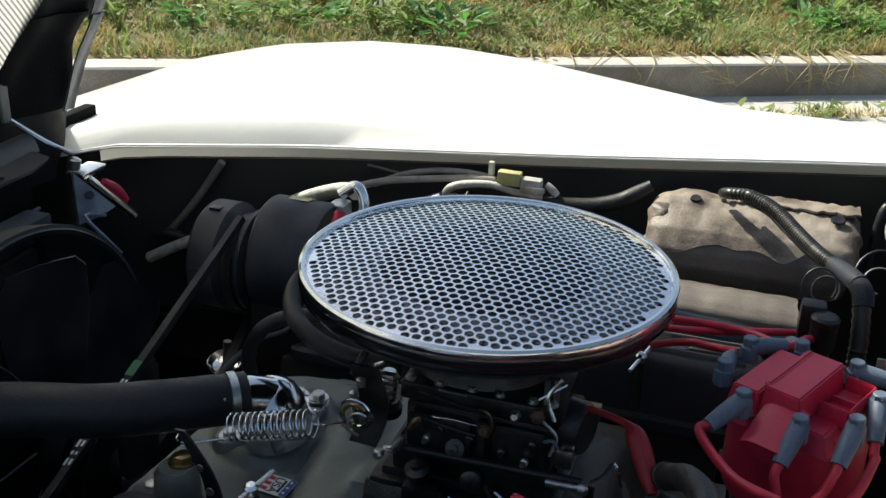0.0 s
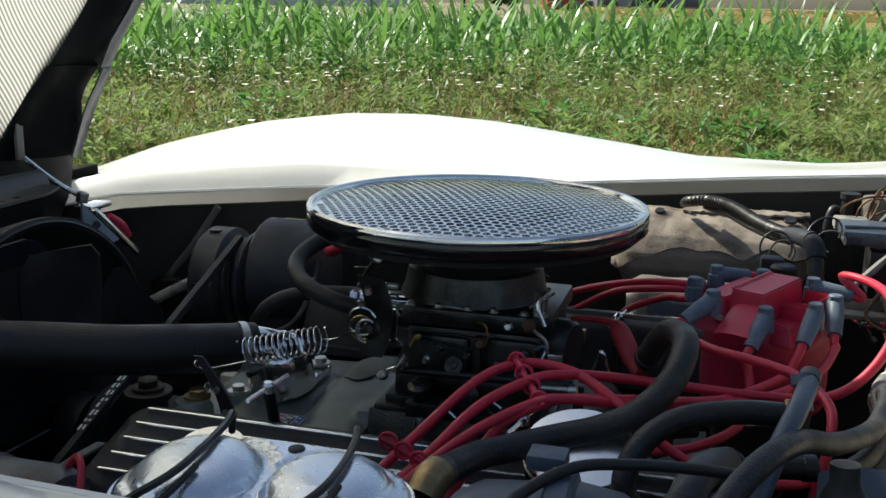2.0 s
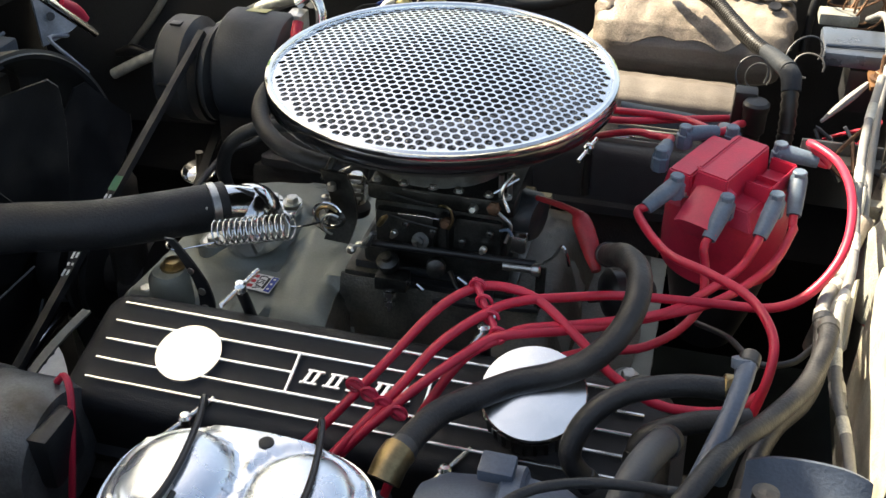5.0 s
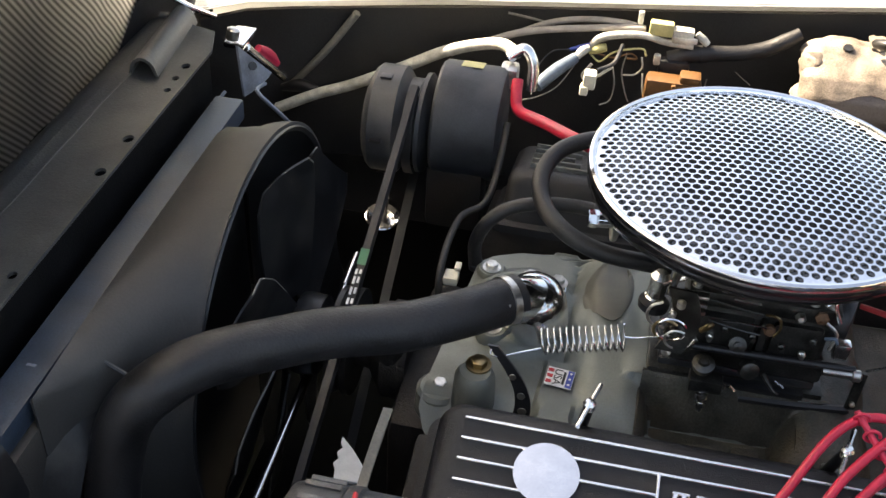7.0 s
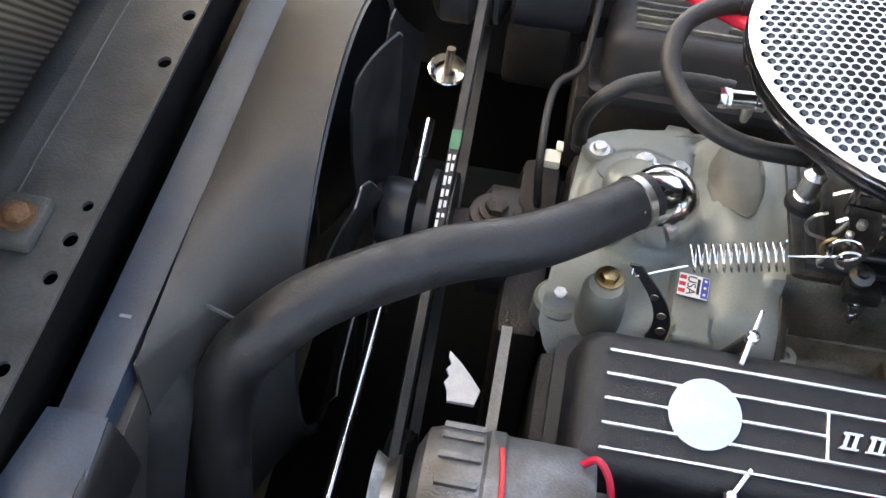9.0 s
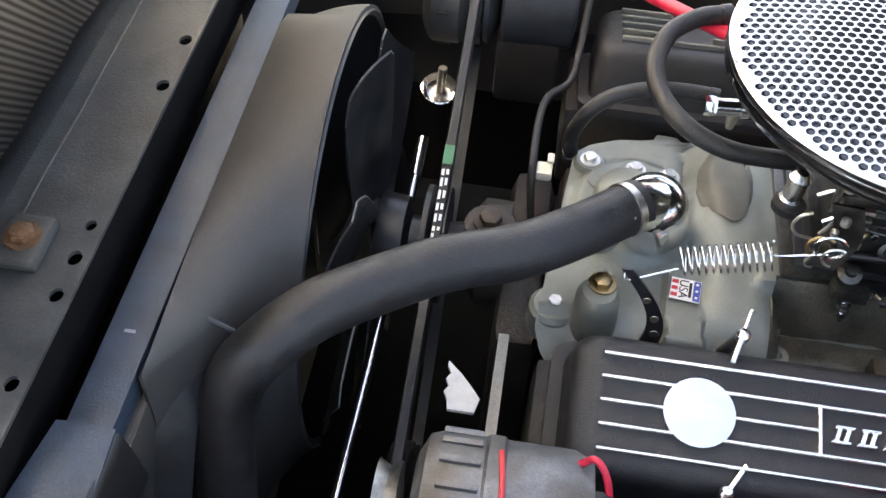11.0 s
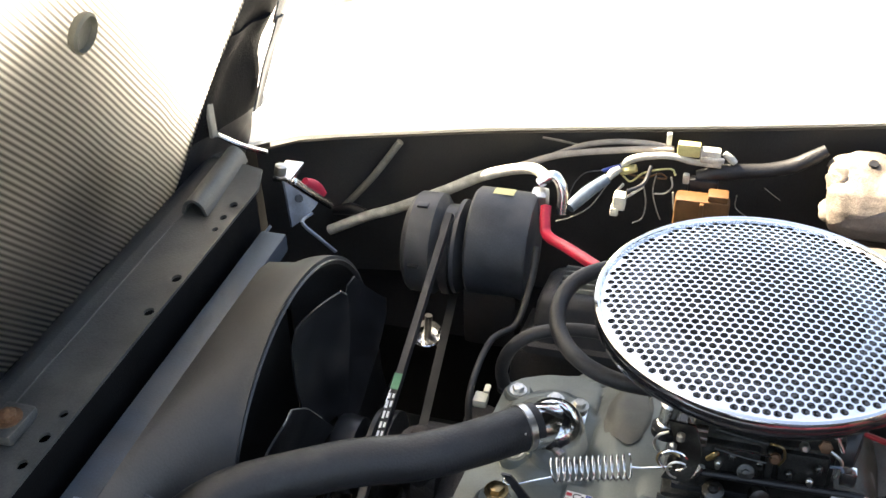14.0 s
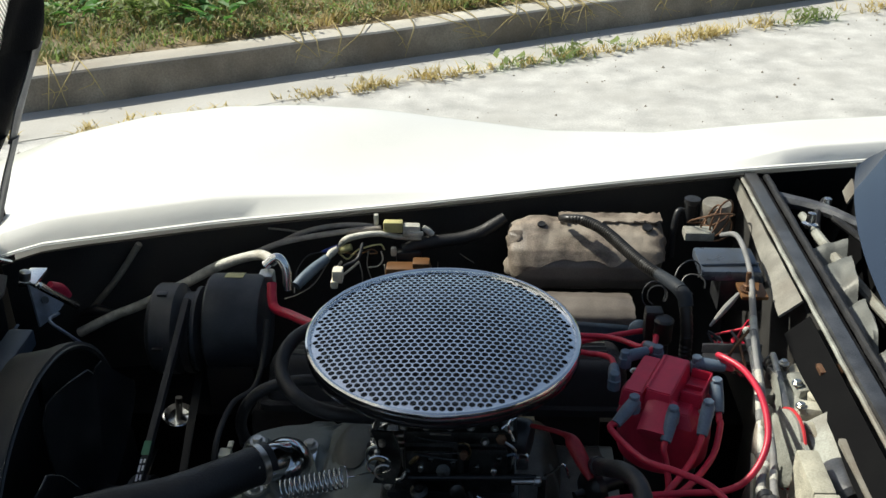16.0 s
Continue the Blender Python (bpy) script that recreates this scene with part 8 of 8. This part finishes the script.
# ---- rear of the bay and firewall ----
def rear_side():
    p = thing("washer_nozzle_pipe", (0.408, 0.549, 0.78), "thin black pipe with a bent top", "pipe")
    part("pipe", Shape().tube([(0.400, 0.54, 0.74), (0.402, 0.545, 0.80), (0.408, 0.552, 0.824), (0.42, 0.556, 0.822)], 0.006, 10, 5), BLACK_PLASTIC, p)
    r = thing("relay", (0.455, 0.53, 0.80), "grey metal relay can with wound copper wire", "relay")
    part("can", Shape().disc((0.470, 0.54, 0.80), (0, 0, 1), [(0.026, 0), (0.027, 0.04), (0.024, 0.048), (0.0, 0.05)], 24), BOX_GREY, r)
    part("post", Shape().disc((0.43, 0.55, 0.80), (0, 0, 1), [(0.011, 0), (0.011, 0.04), (0.014, 0.042), (0.014, 0.05), (0.0, 0.052)], 16), BLACK_PLASTIC, r)
    rng = random.Random(21)
    w = Shape()
    for k in range(5):
        c = Vector((0.455 + rng.gauss(0, 0.008), 0.49 + rng.gauss(0, 0.012), 0.835 + rng.gauss(0, 0.006)))
        q = Vector((rng.gauss(0, 1), rng.gauss(0, 1), rng.gauss(0, 1))).normalized()
        e = q.orthogonal().normalized()
        g = q.cross(e)
        w.tube([c + (e * math.cos(t) + g * math.sin(t)) * (0.022 + 0.004 * k) for t in np.linspace(0, 5.8, 12)], 0.0016, 6, 3)
    part("wound_wire", w, COPPER, r, "tangle of brown wire")
    part("pale_block", Shape().box((0.428, 0.47, 0.822), (0.05, 0.03, 0.016), 0.004), PALE_GREY, r)
    g = thing("metal_box", (0.45, 0.335, 0.76), "dusty grey sheet-metal control box", "control box")
    part("box", Shape().box((0.446, 0.336, 0.836), (0.092, 0.082, 0.018), 0.005), BOX_BLUE, g)
    part("box_rib", Shape().tube([(0.402, 0.312, 0.847), (0.446, 0.314, 0.848), (0.490, 0.318, 0.847)], 0.0022, 8, 3), BOX_BLUE, g)
    part("box_base", Shape().box((0.470, 0.345, 0.79), (0.07, 0.06, 0.055), 0.004), BLACK_PLASTIC, g)
    part("terminal_plate", Shape().box((0.470, 0.262, 0.830), (0.040, 0.045, 0.006), 0.002), BROWN, g)
    part("terminal_screw", Shape().bolt((0.462, 0.258, 0.834), (0, 0, 1), 0.008, 0.010), COPPER, g)
    part("terminal_post", Shape().rod((0.462, 0.258, 0.84), (0.462, 0.262, 0.862), 0.004), COPPER, g)
    part("probe", Shape().tube([(0.405, 0.225, 0.79), (0.43, 0.245, 0.81), (0.45, 0.255, 0.83)], [0.002, 0.005, 0.003], 8, 3), GREY_HOSE, g)
    w2 = thing("loose_wiring", (0.43, 0.20, 0.74), "tangle of dark loose wires by the firewall", "wiring")
    for k in range(7):
        c = Vector((0.425 + rng.gauss(0, 0.012), 0.20 + rng.gauss(0, 0.02), 0.785 + rng.gauss(0, 0.012)))
        part("wire", Shape().tube([c + Vector((rng.uniform(-0.03, 0.03), rng.uniform(-0.035, 0.035), rng.uniform(-0.035, 0.03))) for _ in range(5)], 0.0022, 6, 5), rng.choice([BLACK_PLASTIC, BLACK_PLASTIC, COPPER, RED_WIRE, GREY_HOSE]), w2)
    b = thing("linkage_bracket", (0.45, 0.15, 0.74), "dusty pale metal bracket with a small spring", "bracket")
    part("plate", Shape().box((0.425, 0.150, 0.782), (0.085, 0.022, 0.006), 0.002).box((0.425, 0.165, 0.790), (0.085, 0.004, 0.014), 0.001), BOX_GREY, b)
    pts = [Vector((0.473 + 0.010 * math.cos(i * 0.7), 0.135 - 0.0011 * i + 0.0, 0.790 + 0.010 * math.sin(i * 0.7))) for i in range(58)]
    part("spring", Shape().tube(pts, 0.0016, 6, 1), BOX_GREY, b, angle=80)
    part("stop_plate", Shape().box((0.470, 0.062, 0.780), (0.055, 0.016, 0.016), 0.003), BOX_GREY, b)
    m = thing("wiper_motor", (0.50, 0.03, 0.70), "pale dusty cast wiper motor and gearbox", "wiper motor")
    tilt = lambda x, y, z, deg: Matrix.Translation((x, y, z)) @ Matrix.Rotation(radians(deg), 4, 'Z') @ Matrix.Rotation(radians(deg * 0.4), 4, 'X')
    part("gearbox", Shape().box((0, 0, 0), (0.050, 0.185, 0.040), 0.008, tilt(0.494, 0.008, 0.776, 4)), PALE_GREY, m)
    part("top_lobe", Shape().disc((0.508, 0.084, 0.790), (-0.25, 0.1, 1), [(0.024, 0), (0.023, 0.016), (0.019, 0.021), (0.0, 0.022)], 20), CREAM_CAST, m)
    part("cast_web", Shape().box((0, 0, 0), (0.030, 0.040, 0.026), 0.005, tilt(0.494, 0.056, 0.799, 14)), PALE_GREY, m)
    part("pocket_ring", Shape().disc((0.514, 0.030, 0.788), (-0.1, 0, 1), [(0.018, 0), (0.018, 0.020), (0.013, 0.022), (0.011, 0.010), (0.0, 0.009)], 20), CREAM_CAST, m)
    part("cast_web", Shape().box((0, 0, 0), (0.048, 0.024, 0.030), 0.006, tilt(0.498, -0.004, 0.798, -12)), CREAM_CAST, m)
    part("pocket_ring", Shape().disc((0.518, -0.030, 0.786), (0.1, 0, 1), [(0.016, 0), (0.016, 0.018), (0.012, 0.020), (0.010, 0.008), (0.0, 0.007)], 18), PALE_GREY, m)
    part("cast_web", Shape().box((0, 0, 0), (0.036, 0.030, 0.026), 0.006, tilt(0.490, -0.044, 0.797, 20)), CREAM_CAST, m)
    part("lower_lobe", Shape().disc((0.500, -0.072, 0.786), (-0.1, -0.2, 1), [(0.024, 0), (0.023, 0.014), (0.018, 0.019), (0.0, 0.020)], 20), PALE_GREY, m)
    part("side_wall", Shape().sheet(lambda u, v: (0.464 + 0.004 * math.sin(u * 7) - 0.006 * v, 0.100 - 0.19 * u, 0.802 + 0.006 * math.sin(u * 9) - 0.075 * v), 24, 6, 0.006), PALE_GREY, m)
    part("gear_cover", Shape().disc((0.452, -0.040, 0.772), (-1, -0.12, 0.15), [(0.050, 0), (0.050, 0.004), (0.046, 0.007), (0.0, 0.009)], 36), PALE_GREY, m)
    part("red_seal", Shape().disc((0.455, -0.040, 0.772), (-1, -0.12, 0.15), [(0.048, 0), (0.0525, 0.0005), (0.0525, 0.003), (0.048, 0.0035)], 36), LABEL_RED, m)
    part("motor_can", Shape().disc((0.495, -0.105, 0.785), (0.1, -1, 0), [(0.026, 0), (0.030, 0.006), (0.030, 0.055), (0.024, 0.062), (0.0, 0.063)], 26), STEEL_BLUE, m)
    for x, y, z in ((0.478, 0.094, 0.812), (0.484, 0.046, 0.812), (0.476, -0.004, 0.811), (0.512, -0.082, 0.806)):
        part("casting_bolt", Shape().bolt((x, y, z), (0, 0, 1), 0.005, 0.006), ZINC, m)
    for y, z in ((0.085, 0.795), (0.055, 0.785), (0.02, 0.79)):
        part("casting_hole", Shape().disc((0.459, y, z), (-1, 0, 0.2), [(0.004, 0), (0.004, 0.0015), (0.0, 0.0015)], 10), BLACK_PAINT, m)
    part("base_strip", Shape().box((0.508, -0.165, 0.824), (0.026, 0.15, 0.008), 0.002), PALE_GREY, m)
    part("brown_tab", Shape().box((0.522, 0.045, 0.835), (0.03, 0.022, 0.008), 0.002), COPPER, m)
    for y in (-0.12, -0.28):
        j = thing("junction_block", (0.50, y, 0.70), "dusty cream electrical junction block", "junction block", "firewall blocks")
        part("body", Shape().box((0.505, y, 0.765), (0.04, 0.09, 0.05), 0.007), PALE_GREY, j)
        part("lid", Shape().box((0.481, y, 0.768), (0.012, 0.065, 0.034), 0.003), CREAM, j)
        part("stud", Shape().disc((0.475, y + 0.02, 0.770), (-1, 0, 0), [(0.006, 0), (0.006, 0.014), (0.003, 0.015)], 10), ZINC, j)
    hose("firewall_wire", [(0.462, 0.45, 0.83), (0.470, 0.38, 0.862), (0.468, 0.28, 0.855), (0.455, 0.18, 0.83), (0.445, 0.08, 0.80), (0.44, 0.0, 0.77)], 0.0042, GREY_HOSE, "pale dusty cable running down the firewall", "cable")
    hose("speedo_cable", [(0.44, 0.02, 0.79), (0.425, -0.02, 0.775), (0.415, -0.06, 0.74), (0.41, -0.05, 0.68)], 0.009, TAN, "dusty tan sleeve behind the distributor", "cable")


rear_side()
